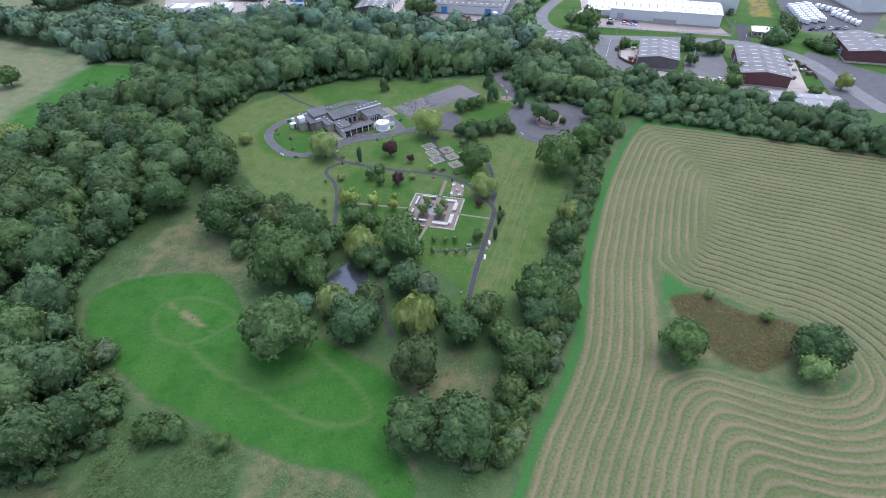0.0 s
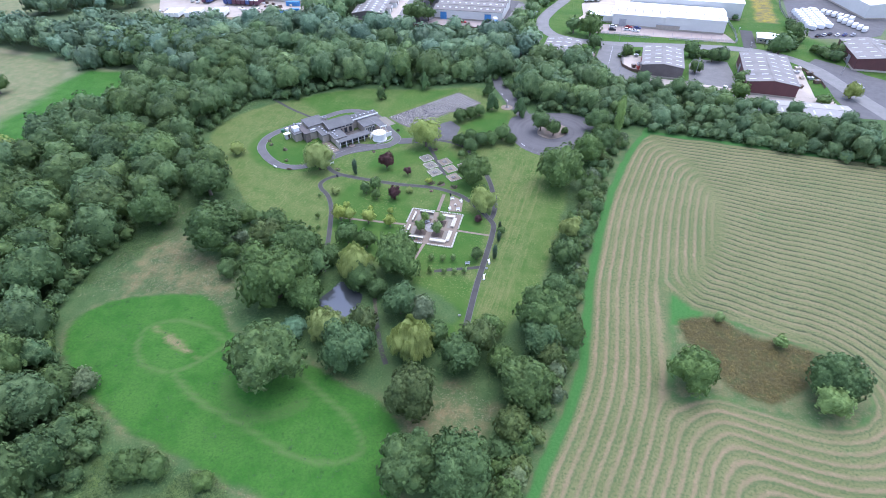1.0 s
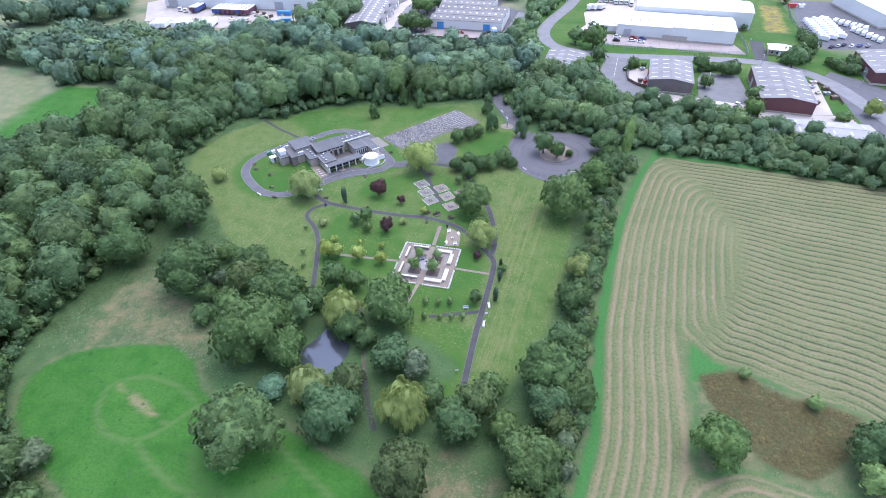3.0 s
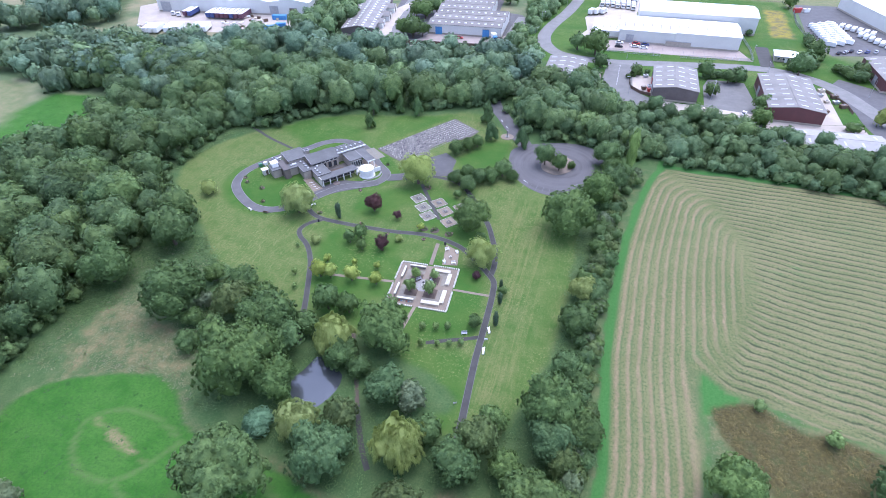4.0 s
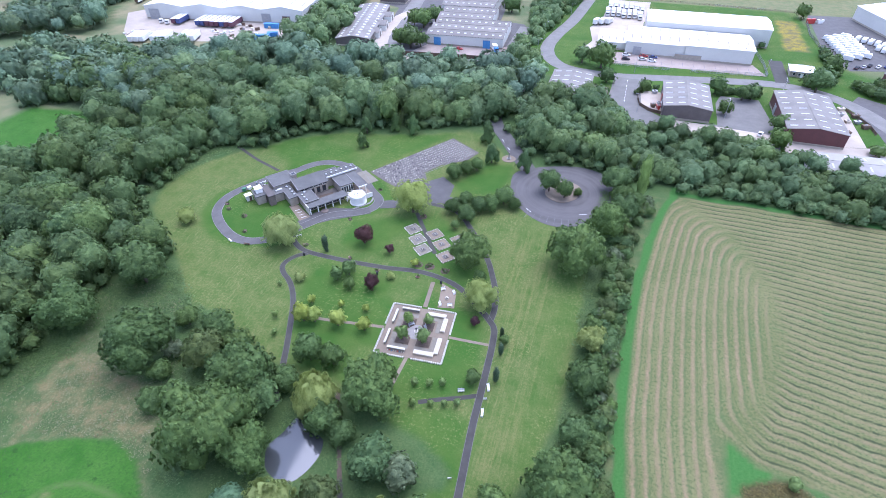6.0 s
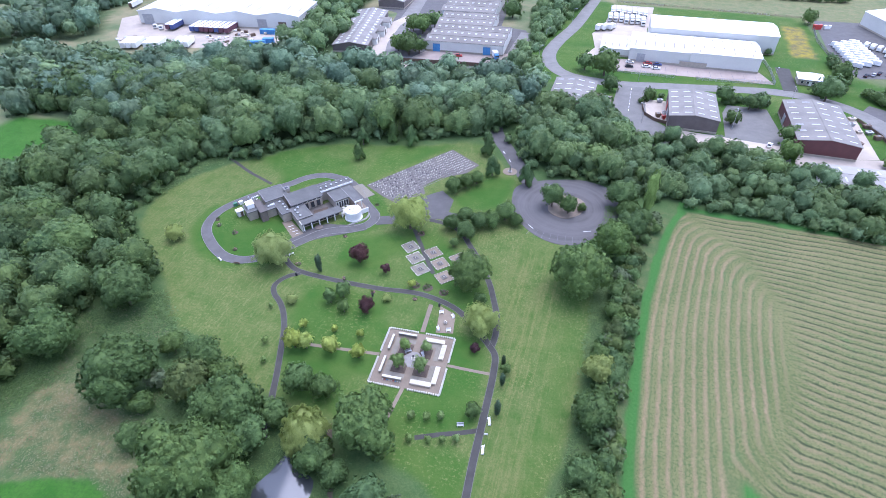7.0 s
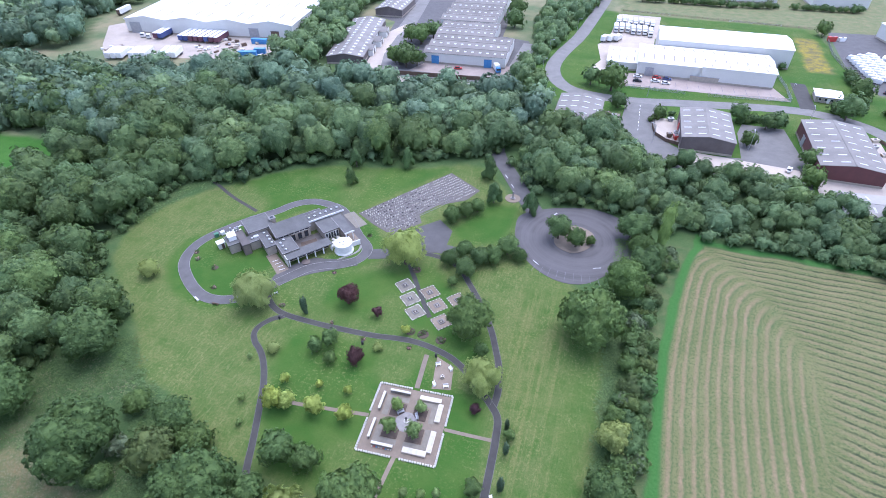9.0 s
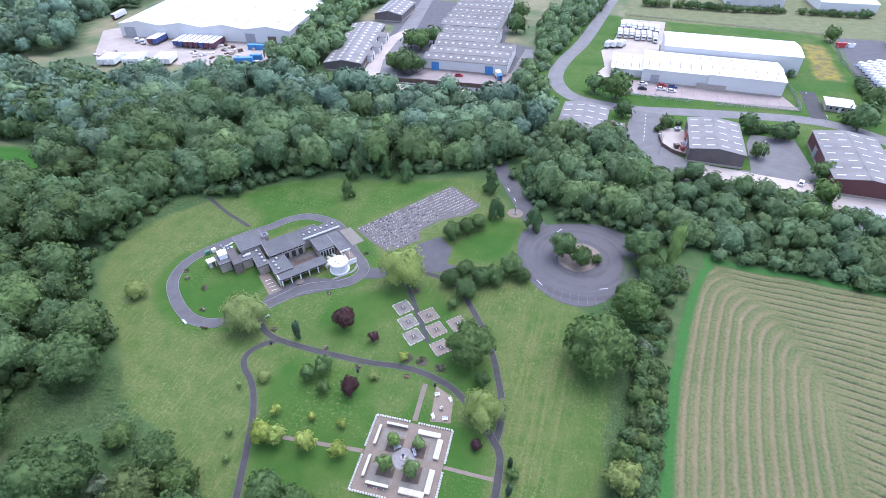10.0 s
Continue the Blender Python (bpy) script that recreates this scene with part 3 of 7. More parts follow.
    loop = spline([(-81.5, 71.8), (-86.4, 63.0), (-90, 60.4), (-94, 59.6), (-99, 61), (-103, 64.5), (-104.8, 70), (-101, 73.8), (-95, 75.2), (-89.6, 74.8), (-83.5, 73)], False, 5)
    tracks = [loop, spline([(-88, 60), (-78, 56), (-65, 53.8), (-51, 51), (-42, 52), (-37.5, 55.4), (-38.5, 58.8), (-43.6, 62.6), (-50, 65.3), (-59, 69), (-66, 74)], False, 5)]
    track = np.zeros(len(x))
    for line in tracks:
        track = np.maximum(track, 0.8 * (1 - smooth(0.15, 0.95, line_distance(line, x, y) + wob * 0.2)))
    track = np.maximum(track, 0.35 * (1 - smooth(1.0, 2.2, np.abs(np.hypot((x + 65) / 1.1, y - 66) - 9.5) + np.maximum(0, y - 63))))
    bare = smooth(-0.6, 0.6, inside([(-103, 70.6), (-97, 69.8), (-92, 68.4), (-86, 66.2), (-90, 66.4), (-96, 67.9)], x, y) + wob * 0.5)
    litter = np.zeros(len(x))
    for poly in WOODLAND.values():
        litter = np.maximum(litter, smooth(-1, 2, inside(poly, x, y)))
    far = smooth(0, 60, np.maximum(np.maximum(y - 330, -150 - x), x - 160))
    pale = smooth(-2.5, 2.5, inside([(-228, 112), (-254, 148), (-256, 170), (-262, 186), (-264, 205), (-222, 209), (-202, 184), (-214, 165), (-208, 134)], x, y) + wob)
    rough = np.maximum(rough, smooth(-3, 3, inside([(-460, 110), (-440, 205), (-319, 209), (-287, 207), (-263, 188), (-257, 169), (-254, 150), (-236, 130), (-260, 110)], x, y) + wob))
    rough = np.maximum(rough, smooth(-3, 3, inside([(-460, 310), (-396, 314), (-381, 294), (-384, 270), (-391, 258), (-470, 240)], x, y) + wob))
    meadow = np.maximum(meadow, pale)
    pond_path = spline([(-59.6, 110.5), (-55.4, 102.6), (-49.6, 91.5), (-43, 81.8), (-40, 78)])
    wild = np.clip(1 - park - meadow - hay - verge, 0, 1) * smooth(140, 132, y) * smooth(-165, -155, x) * smooth(-6, -9, x) * smooth(1.5, 4, line_distance(pond_path, x, y))
    z = wild * (0.5 * (value_noise(x, y, 3.2, 61) - 0.5) + 0.3 * (value_noise(x, y, 1.6, 62) - 0.5) - 0.12)
    pond = inside(spline(POND, True, 4), x, y)
    z = np.where(pond > -1.5, -0.55 * smooth(-1.5, 1.2, pond), z * smooth(-1.5, -4, pond))
    z = z - 0.012 * np.maximum(0, np.hypot(x, y - 100) - 1500)
    n, m = len(gx), len(gy)
    i, j = np.meshgrid(np.arange(n - 1), np.arange(m - 1))
    k = (j * n + i).ravel()
    me = fast_mesh("ground", np.stack([x, y, z], 1), np.stack([k, k + 1, k + n + 1, k + n], 1), GROUND,
                   (("field", hay), ("swath", swath), ("north", north), ("cross", cross), ("verge", np.clip(verge, 0, 1) * (1 - hay)), ("reeds", reeds), ("meadow", meadow), ("lawn", park * (1 - meadow)), ("scrub", scrub * (1 - meadow)),
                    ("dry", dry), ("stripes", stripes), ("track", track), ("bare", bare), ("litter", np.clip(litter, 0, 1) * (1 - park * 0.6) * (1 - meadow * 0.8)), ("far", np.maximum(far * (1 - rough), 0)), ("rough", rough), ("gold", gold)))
    tagged(new("ground", me), "grass ground with mown lawns, meadow and a hay field", "ground", kind="structure")


# ---- trees: places (x, y, crown radius) ----
BROAD = [(-65.3, 66.8, 8.6, "oak"), (-107.6, 104.2, 8.0, "oak"), (-25.6, 54.5, 6.3, "oak"), (-16.4, 56.0, 7.2, "oak"), (27.5, 94.7, 5.6, "oak"), (57.2, 102.0, 5.9, "oak"),
         (-13.8, 168, 8.0, "oak"), (-78.1, 90.6, 9.4, "oak"), (-127.8, 126.5, 7.2, "oak"), (-133.5, 107.5, 7.0, "oak"), (-79.4, 103.4, 7.3, "oak"), (-50.3, 110.2, 6.9, "oak"), (-43.1, 160.7, 5.7, "oak"),
         (-8.2, 79.4, 6.5, "oak"), (-8.3, 101, 6.6, "oak"), (-1.8, 97, 5.0, "oak"), (-6.0, 213.1, 5.0, "oak"), (-6.5, 187.7, 5.8, "oak"), (-2.2, 197.5, 4.6, "oak"), (-3.5, 205.0, 4.0, "oak"), (0.8, 203.0, 3.6, "oak")]
BLUISH = [(-57.6, 101.8, 4.0), (-52.6, 99.5, 3.0), (-50.2, 76.9, 6.5), (-24.1, 83.0, 5.0), (-44.0, 95.2, 5.0), (-32.1, 88.6, 3.4), (-68.8, 90.0, 5.2), (-73.4, 100.5, 5.0), (-6.8, 93.5, 5.2), (-71.1, 107.5, 3.4)]
OLIVES = [(-8.6, 69.5, 3.8), (-91.9, 107.6, 5.0), (-31.3, 69.2, 6.0), (-21.2, 89.4, 4.6), (-50.1, 85.8, 4.0), (-4.3, 90.2, 3.6)]
LESSER = [(-17.6, 206.2, 1.6), (-8.6, 193.2, 3.0), (-280, 168.6, 5.5), (-78.6, 37.6, 3.6), (-74.7, 39.2, 2.9), (-63.5, 40.0, 2.2), (-107.7, 47.9, 4.6), (-6.0, 127.7, 4.6), (-58.3, 101.2, 4.0), (-94.7, 115.6, 4.3), (-100.6, 100.9, 2.8), (-87.3, 112.7, 3.9), (-96.3, 93.9, 3.1), (-105.6, 116.8, 3.1), (-19.7, 95.5, 3.3), (-14.8, 85.9, 3.5), (-6.7, 114.5, 3.4), (-3.1, 140.1, 3.2)]
WILLOWS = [(-61.5, 105.0, 5.3), (-36.0, 83.1, 5.6), (-58.9, 82.2, 4.4)]
AIRY = [(-99.6, 152.8, 5.7), (-67.8, 180.5, 6.3), (-35.4, 145.9, 4.6)]
PARKTREES = [(-74.3, 146.5, 2.3), (-76.5, 143.4, 2.1), (-71.6, 141.5, 1.8), (-37.9, 154.7, 1.9), (-26.5, 135.2, 1.4), (-52.1, 175.9, 1.5), (-30.7, 121.7, 2.0), (-27.4, 205.8, 4.0), (-21.8, 203.4, 3.1), (-69.7, 116.2, 3.7), (-63.8, 116.7, 3.1)]
HEDGE_TREES = [(-49.9, 180.9, 3.2), (-55.5, 184.3, 2.8), (-47.4, 187.2, 3.0), (-43.5, 189.3, 3.0), (-40.5, 193.8, 3.4), (-36.6, 192.2, 2.4), (-61.2, 204.5, 3.0), (-57.8, 208.2, 2.8), (-54.8, 211.9, 2.7), (-52.5, 189.5, 2.6)]
FIRS = [(-56.2, 233, 3.2, 9.5), (-51.0, 219, 3.1, 8.5), (-38.3, 216.6, 3.0, 9.0), (-102, 215, 2.6, 7), (-105.3, 226, 2.8, 8), (-86.7, 231.3, 3.0, 9), (-94.5, 231.8, 2.8, 8.5)]
COPPERS = [(-76.1, 160.8, 2.9), (-66.9, 158.8, 1.5), (-65.7, 143.3, 2.2), (-35.1, 139, 1.3)]
YOUNG = [(-78.9, 133.2, 1.1), (-70.6, 134.3, 0.85), (-63.7, 134.9, 0.95), (-77.7, 126.8, 2.2), (-74.8, 127.4, 2.0), (-68.5, 128.1, 2.0), (-61.3, 128.7, 1.7), (-57.7, 155.5, 1.0)]
GREENYOUNG = [(-85.4, 125.7, 0.9), (-82.4, 120.4, 0.8), (-90.8, 136.6, 0.7), (-51.6, 134.5, 1.5), (-46.4, 135.4, 1.4), (-51.0, 129.0, 1.9), (-45.8, 129.6, 1.9), (-43.3, 117.2, 1.0), (-40, 117.9, 1.0), (-37.1, 118.8, 1.0), (-32.4, 115, 0.9), (-41.8, 112, 0.9), (-37.9, 113, 0.8), (-35.2, 113.9, 0.8), (-46.5, 110.6, 0.9)]
FRESH = [(55.9, 96.5, 4.0), (48.5, 112.8, 1.9), (35, 117.5, 1.5)]
YELLOWISH = [(98.3, 275.6, 3.6), (-211, 117.5, 6.5), (-6.3, 139.8, 3.7)]
WISPY = [(-135.4, 153.4, 3.0), (-86.6, 140.1, 1.6), (-62.4, 148.6, 1.3)]
PALE = [(-101.8, 107.6, 2.6), (-104.5, 50.7, 3.4), (-38.4, 94.8, 4.0)]
COLUMNS = [(-85.6, 153.9, 1.0, 5.5), (-25.8, 123.7, 0.8, 4.6), (-26.5, 131.4, 0.7, 4.0), (-27.6, 137.3, 0.6, 3.0), (2.3, 209.5, 1.9, 15.5)]
TOWN_TREES = [(-31.2, 330.6, 5.0), (-21.2, 326.1, 7.2), (-16.7, 308.1, 3.9), (31.9, 309.1, 4.4), (42.5, 304.8, 4.0), (34.0, 287.4, 3.4), (89.3, 443.9, 4.5), (75.3, 323.4, 6.4), (86.6, 350.7, 5.4), (46.5, 306.5, 4.0), (-136.5, 363.5, 5.2), (-129.5, 360.5, 6.0), (-126.0, 372.5, 5.6), (-131.0, 370.0, 5.0), (-132.6, 330.0, 4.8), (-124.5, 325.0, 6.2), (-119.8, 328.5, 5.0), (-128.0, 334.0, 5.4), (-85.2, 406.5, 6.1), (-88.3, 428.9, 6.4), (53.3, 276.8, 4.2), (51.1, 262, 4.3), (0.7, 302.5, 3.0), (58.9, 379, 2.0)]
POND = [(-64.7, 101.5), (-61.5, 99.2), (-57, 98.4), (-56.2, 93.5), (-59, 88), (-64.5, 88.8), (-67.2, 93), (-66, 97)]
WOODLAND = {
    "west": [(-132, 138), (-140, 125), (-141, 110), (-140, 95), (-138, 82), (-135, 66), (-126, 57), (-108, 47), (-93, 41), (-90, 30), (-104, 16), (-150, 5), (-175, 30), (-215, 72), (-252, 96), (-224, 116), (-213, 132), (-220, 146), (-224, 160), (-219, 172), (-208, 184), (-226, 205), (-262, 208), (-262, 262), (-190, 232), (-158, 205), (-163, 180), (-160, 158), (-142, 142)],
    "north": [(-163, 200), (-145, 204), (-134, 217), (-118, 229), (-103, 235), (-86, 240), (-70, 246), (-62, 248), (-54, 262), (-46, 288), (-53, 298), (-72, 298), (-120, 290), (-147, 286), (-172, 291), (-200, 286), (-222, 281), (-250, 275), (-285, 268), (-320, 262), (-300, 235), (-240, 215)],
    "belt": [(-48, 246), (-38, 232), (-28, 226), (-14, 229), (0, 222), (16, 221), (40, 222), (60, 218), (110, 215), (110, 226), (70, 246), (48, 253), (24, 259), (0, 263), (-12, 262), (-16, 280), (-24, 274), (-44, 274)],
    "strip": [(-203, 318), (-180, 310), (-168, 316), (-168, 345), (-182, 385), (-190, 430), (-180, 500), (-224, 500), (-220, 420), (-210, 380), (-200, 347)],
    "roadside": [(-56, 305), (-50, 312), (-58, 340), (-58, 370), (-48, 400), (-48, 440), (-40, 490), (-62, 500), (-75, 430), (-66, 372), (-70, 330)],
    "corner": [(-345, 285), (-318, 290), (-326, 318), (-350, 345), (-348, 420), (-420, 430), (-430, 330), (-395, 317), (-378, 293), (-380, 270), (-372, 262)],
    "far_corner": [(-420, 222), (-319, 214), (-285, 212), (-264, 206), (-258, 262), (-318, 238), (-345, 240), (-400, 252)]}
build_ground()


# ---- plants ----
def crown_lobes(rng, shape):
    """Centres and radii of the round boughs that make up a crown one metre in radius."""
    c, r = [np.array((0, 0, 0.0))], [{"fir": 0.35, "column": 0.6}.get(shape, 0.62)]
    count = {"broad": 15, "small": 9, "fir": 14, "column": 9}[shape]
    for i in range(count):
        t = (i + rng.uniform(0, 0.8)) / count
        a = i * 2.4 + rng.uniform(-0.6, 0.6)
        if shape in ("fir", "column"):
            z = -0.85 + 1.75 * t
            wide = (0.72 * (0.95 - z) / 1.8 + 0.06) if shape == "fir" else 0.35
            c.append(np.array((wide * math.cos(a), wide * math.sin(a), z)))
            r.append((0.18 + 0.26 * (1 - t)) if shape == "fir" else rng.uniform(0.5, 0.68))
        else:
            z = min(-0.5 + 1.45 * t, 0.98)
            flat = math.sqrt(max(0.03, 1 - z * z))
            c.append(np.array((math.cos(a) * flat, math.sin(a) * flat, z)) * rng.uniform(0.48, 0.78))
            r.append(rng.uniform(0.24, 0.42))
    return np.array(c), np.array(r)


def crown_surface(d, c, r):
    """How far out the boughs reach along the directions d, and which bough it is."""
    along = d @ c.T
    gap = r[None] ** 2 - (np.sum(c * c, 1)[None] - along ** 2)
    out = np.where(gap > 0, along + np.sqrt(np.maximum(gap, 0)), -1)
    k = np.argmax(out, 1)
    return np.maximum(out[np.arange(len(d)), k], 0.12), k


def ball(level):
    bm = bmesh.new()
    bmesh.ops.create_icosphere(bm, subdivisions=level, radius=1)
    v, f = np.array([p.co[:] for p in bm.verts]), np.array([[p.index for p in q.verts] for q in bm.faces])
    bm.free()
    return v, f


BALLS = {k: ball(k) for k in (1, 2, 3, 4)}


def unit(v):
    return v / (np.linalg.norm(v, axis=1)[:, None] + 1e-9)


def crown_arrays(seed, shape, clumps, each, size, hull, droop=0.0, clump_size=1.0, lift=0.0, dome=0.5):
    """A crown of radius 1: boughs carry round clumps of leaf sprays over a recessed leafy core. Gives vertices, triangles and normals."""
    rng = np.random.default_rng(seed)
    c, r = crown_lobes(rng, shape)
    # clumps, spread evenly over the boughs
    n = int(clumps * 1.25)
    i = np.arange(n) + 0.5
    z = 1 - 1.72 * i / n
    d = unit(np.stack([np.sqrt(np.maximum(0, 1 - z * z)) * np.cos(i * 2.39996), np.sqrt(np.maximum(0, 1 - z * z)) * np.sin(i * 2.39996), z], 1) + rng.normal(size=(n, 3)) * 0.32 / math.sqrt(clumps / 30))[:clumps]
    reach, _ = crown_surface(d, c, r)
    cr = clump_size * rng.uniform(0.75, 1.3, len(d)) * 1.55 / math.sqrt(clumps)
    cc = d * (reach * rng.uniform(0.82, 1.02, len(d)))[:, None]
    wide, tall = np.percentile(np.hypot(cc[:, 0], cc[:, 1]) + cr, 92), np.percentile(cc[:, 2] + cr, 97)
    fill = np.array((1 / wide, 1 / wide, 1 / tall)) if shape in ("broad", "small") else np.ones(3)
    # the core follows boughs and clumps, a little inside the sprays
    if hull:
        hv, hf = BALLS[hull]
        low, _ = crown_surface(hv, c, r)
        both, _ = crown_surface(hv, np.concatenate([c, cc]), np.concatenate([r * 0.9, cr]))
        core = hv * np.minimum(both * 0.9, low * 0.93)[:, None]
        face = np.cross(core[hf[:, 1]] - core[hf[:, 0]], core[hf[:, 2]] - core[hf[:, 0]])
        core_n = np.zeros_like(core)
        for k in range(3):
            np.add.at(core_n, hf[:, k], face)
        core_n = unit(unit(core_n) + hv * (2 * dome - 0.8) + np.array((0, 0, lift)))
    else:
        core, hf, core_n = np.zeros((0, 3)), np.zeros((0, 3), int), np.zeros((0, 3))
    k = np.repeat(np.arange(len(cc)), each)
    out = unit(unit(d[k] + np.array((0, 0, 0.3))) + unit(rng.normal(size=(len(k), 3))) * rng.uniform(0.3, 1.3, (len(k), 1)))
    p = cc[k] + out * (cr[k] * rng.uniform(0.78, 1.15, len(k)))[:, None] * np.array((1, 1, 0.86))
    nrm = unit(out * (1.3 - dome) + d[k] * dome + np.array((0, 0, lift)) + rng.normal(size=out.shape) * (0.5 - 0.25 * dome))
    lean = unit(nrm + rng.normal(size=out.shape) * 0.3)
    t = unit(np.cross(lean, rng.normal(size=out.shape)))
    b = unit(np.cross(lean, t) - np.array((0, 0, 0.2)))
    s = (size * rng.uniform(0.6, 1.4, len(k)))[:, None]
    if droop:
        low = np.minimum(droop * rng.uniform(0.35, 1.3, len(k)), np.maximum(p[:, 2] + 0.97, 0.05))[:, None]
        side = unit(np.cross(out, (0, 0, 1.0)) + rng.normal(size=out.shape) * 0.3)
        spray = np.stack([p - side * s * 0.5, p + side * s * 0.5, p - low * np.array((0, 0, 1.0)) + d[k] * np.array((0.08, 0.08, 0.0)) + rng.normal(size=out.shape) * 0.02], 1)
    else:
        spray = np.stack([p - t * s * 0.8 - b * s * 0.5, p + t * s * 0.8 - b * s * 0.5, p + b * s * 1.1], 1)
    m = len(spray)
    away = np.sum(np.cross(spray[:, 1] - spray[:, 0], spray[:, 2] - spray[:, 0]) * nrm, axis=1) < 0
    spray[away] = spray[away][:, ::-1]
    tri = np.concatenate([hf, len(core) + np.arange(3 * m).reshape(m, 3)])
    return np.concatenate([core, spray.reshape(-1, 3)]) * fill, tri, np.concatenate([core_n, np.repeat(nrm, 3, axis=0)])


def limb_arrays(seed, tall):
    """A tapered trunk that parts into limbs, for a crown of radius 1 with its middle at the height tall."""
    rng, g = random.Random(seed), Geo()
    g.tube((0, 0, -0.05), (0.02, 0.01, tall * 0.45), 0.085, 0.06, 8)
    g.tube((0.02, 0.01, tall * 0.43), (0.0, 0.03, tall), 0.06, 0.03, 6)
    for i in range(6):
        a = i * 1.05 + rng.uniform(-0.3, 0.3)
        z = tall * rng.uniform(0.35, 0.62)
        g.tube((0.01, 0.01, z), (0.5 * math.cos(a), 0.5 * math.sin(a), z + rng.uniform(0.25, 0.5)), 0.04, 0.016, 5)
    return g


CROWN_KINDS = {
    "bush": ("small", 60, 12, 0.10, 2, 0.0),
    "oak": ("broad", 480, 20, 0.034, 4, 0.0), "mid": ("broad", 230, 16, 0.050, 3, 0.0), "small": ("small", 90, 14, 0.080, 3, 0.0),
    "far": ("broad", 90, 10, 0.09, 2, 0.0), "willow": ("broad", 200, 52, 0.024, 3, 0.24, 1.0, 0.9), "fir": ("fir", 150, 16, 0.055, 3, 0.0, 0.8), "column": ("column", 130, 16, 0.055, 3, 0.0), "airy": ("broad", 260, 22, 0.030, 3, 0.07, 1.0, 0.9)}
crown_store, trunk_store = {}, {}


def crown_mesh(kind, variant, material):
    key = (kind, variant, material.name)
    if key not in crown_store:
        v, f, normals = crown_arrays(len(kind) * 31 + variant, *CROWN_KINDS[kind])
        crown_store[key] = fast_mesh("crown", v, f, material, normals=normals)
    return crown_store[key]


tree_count = 0


def tree(x, y, r, kind, material, label, group="", height=None, lift=0.92, name="tree"):
    """One tree: r is the crown's radius, height the middle of the crown doubled."""
    global tree_count
    tree_count += 1
    up = height / 2 if height else r * 0.95
    middle = up * lift + (0.02 * r)
    ob = thing(name, pose(x, y, 0, 0, 0, tree_count * 67 % 360), label, "tree" if name != "shrub" else "shrub", group)
    variant = tree_count % 4
    key = (kind, round(middle / r, 1), variant % 2)
    if key not in trunk_store:
        trunk_store[key] = limb_arrays(variant % 2, key[1]).mesh("trunk", BARK)
    part("trunk", trunk_store[key], BARK, ob, at=Matrix.Diagonal((r, r, r, 1)))
    part("crown", crown_mesh(kind, variant, material), material, ob, at=Matrix.Translation((0, 0, middle)) @ Matrix.Diagonal((r, r, up, 1)))
    return ob


def plant_all():
    for x, y, r, _ in BROAD:
        tree(x, y, r, "oak", OAK, "broad dark green oak tree with a dense rounded crown", "park trees", r * 1.85)
    for x, y, r in BLUISH:
        tree(x, y, r, "oak" if r > 5 else "mid", BLUEGREEN, "bluish green broadleaf tree beside the pond and hedge", "park trees", r * 1.85)
    for x, y, r in LESSER:
        tree(x, y, r, "mid", OAK, "dark green bushy tree at the edge of the thicket", "park trees", r * 1.8)
    for x, y, r in OLIVES:
        tree(x, y, r, "oak" if r > 5 else "mid", OLIVE, "olive green tree with yellowing leaves", "park trees", r * 2.1)
    for x, y, r in WILLOWS:
        tree(x, y, r, "willow", WILLOW, "pale yellow-green weeping willow with hanging sprays", "willows", r * 2.0, name="willow_tree")
    for x, y, r in AIRY:
        tree(x, y, r, "airy", WILLOW, "pale yellow-green willow with an airy rounded crown", "willows", r * 1.9, name="willow_tree")
    for x, y, r in PARKTREES:
        tree(x, y, r, "mid" if r > 2.5 else "small", OAK, "small round dark green tree on the lawn", "lawn trees", r * 2.0, 1.1)
    for x, y, r in HEDGE_TREES:
        tree(x, y, r, "mid", OAK, "dark green bushy tree in a clipped row", "hedge trees", r * 1.9)
    for x, y, r, h in FIRS:
        tree(x, y, r, "fir", BLUEGREEN, "dark green conifer with a pointed crown", "conifers", h, 1.0, "conifer_tree")
    for x, y, r in COPPERS:
        tree(x, y, r, "mid" if r > 2 else "small", COPPER, "copper beech with dark purple leaves on the lawn", "copper beeches", r * 2.1, 1.1, "copper_beech_tree")
    for x, y, r in YOUNG:
        tree(x, y, r * 1.2, "small", LIME, "young tree with bright yellow-green leaves", "young trees", r * 2.2, 1.3, "young_tree")
    for x, y, r in GREENYOUNG:
        tree(x, y, r, "small", MIDGREEN, "small young green tree in the memorial lawns", "young trees", r * 2.2, 1.2, "young_tree")
    for x, y, r in FRESH:
        tree(x, y, r, "mid" if r > 2.5 else "small", MIDGREEN, "fresh green bushy tree beside the reeds", "field trees", r * 1.8)
    for x, y, r in YELLOWISH:
        tree(x, y, r, "mid", YELLOWGREEN, "bright yellow-green tree among darker ones", "yellow trees", r * 2.1)
    for x, y, r in WISPY:
        tree(x, y, r, "airy", WILLOW, "wispy pale green young tree on the lawn", "pale trees", r * 1.7)
    for x, y, r in PALE:
        tree(x, y, r, "mid" if r > 3 else "small", GREYWILLOW, "thin pale grey-green tree", "pale trees", r * 1.8)
    for x, y, r, h in COLUMNS:
        tree(x, y, r, "column", DARKFIR if h < 8 else MIDGREEN, "narrow upright tree like a dark column", "columnar trees", h, 1.0, "columnar_tree")
    for x, y, r in TOWN_TREES:
        tree(x, y, r, "far", OAK, "green tree beside the estate road and yards", "estate trees", r * 1.9)


plant_all()


TEAL = foliage("teal_leaves", (0.058, 0.122, 0.056), (0.130, 0.232, 0.112), 0.2, vary=0.08)
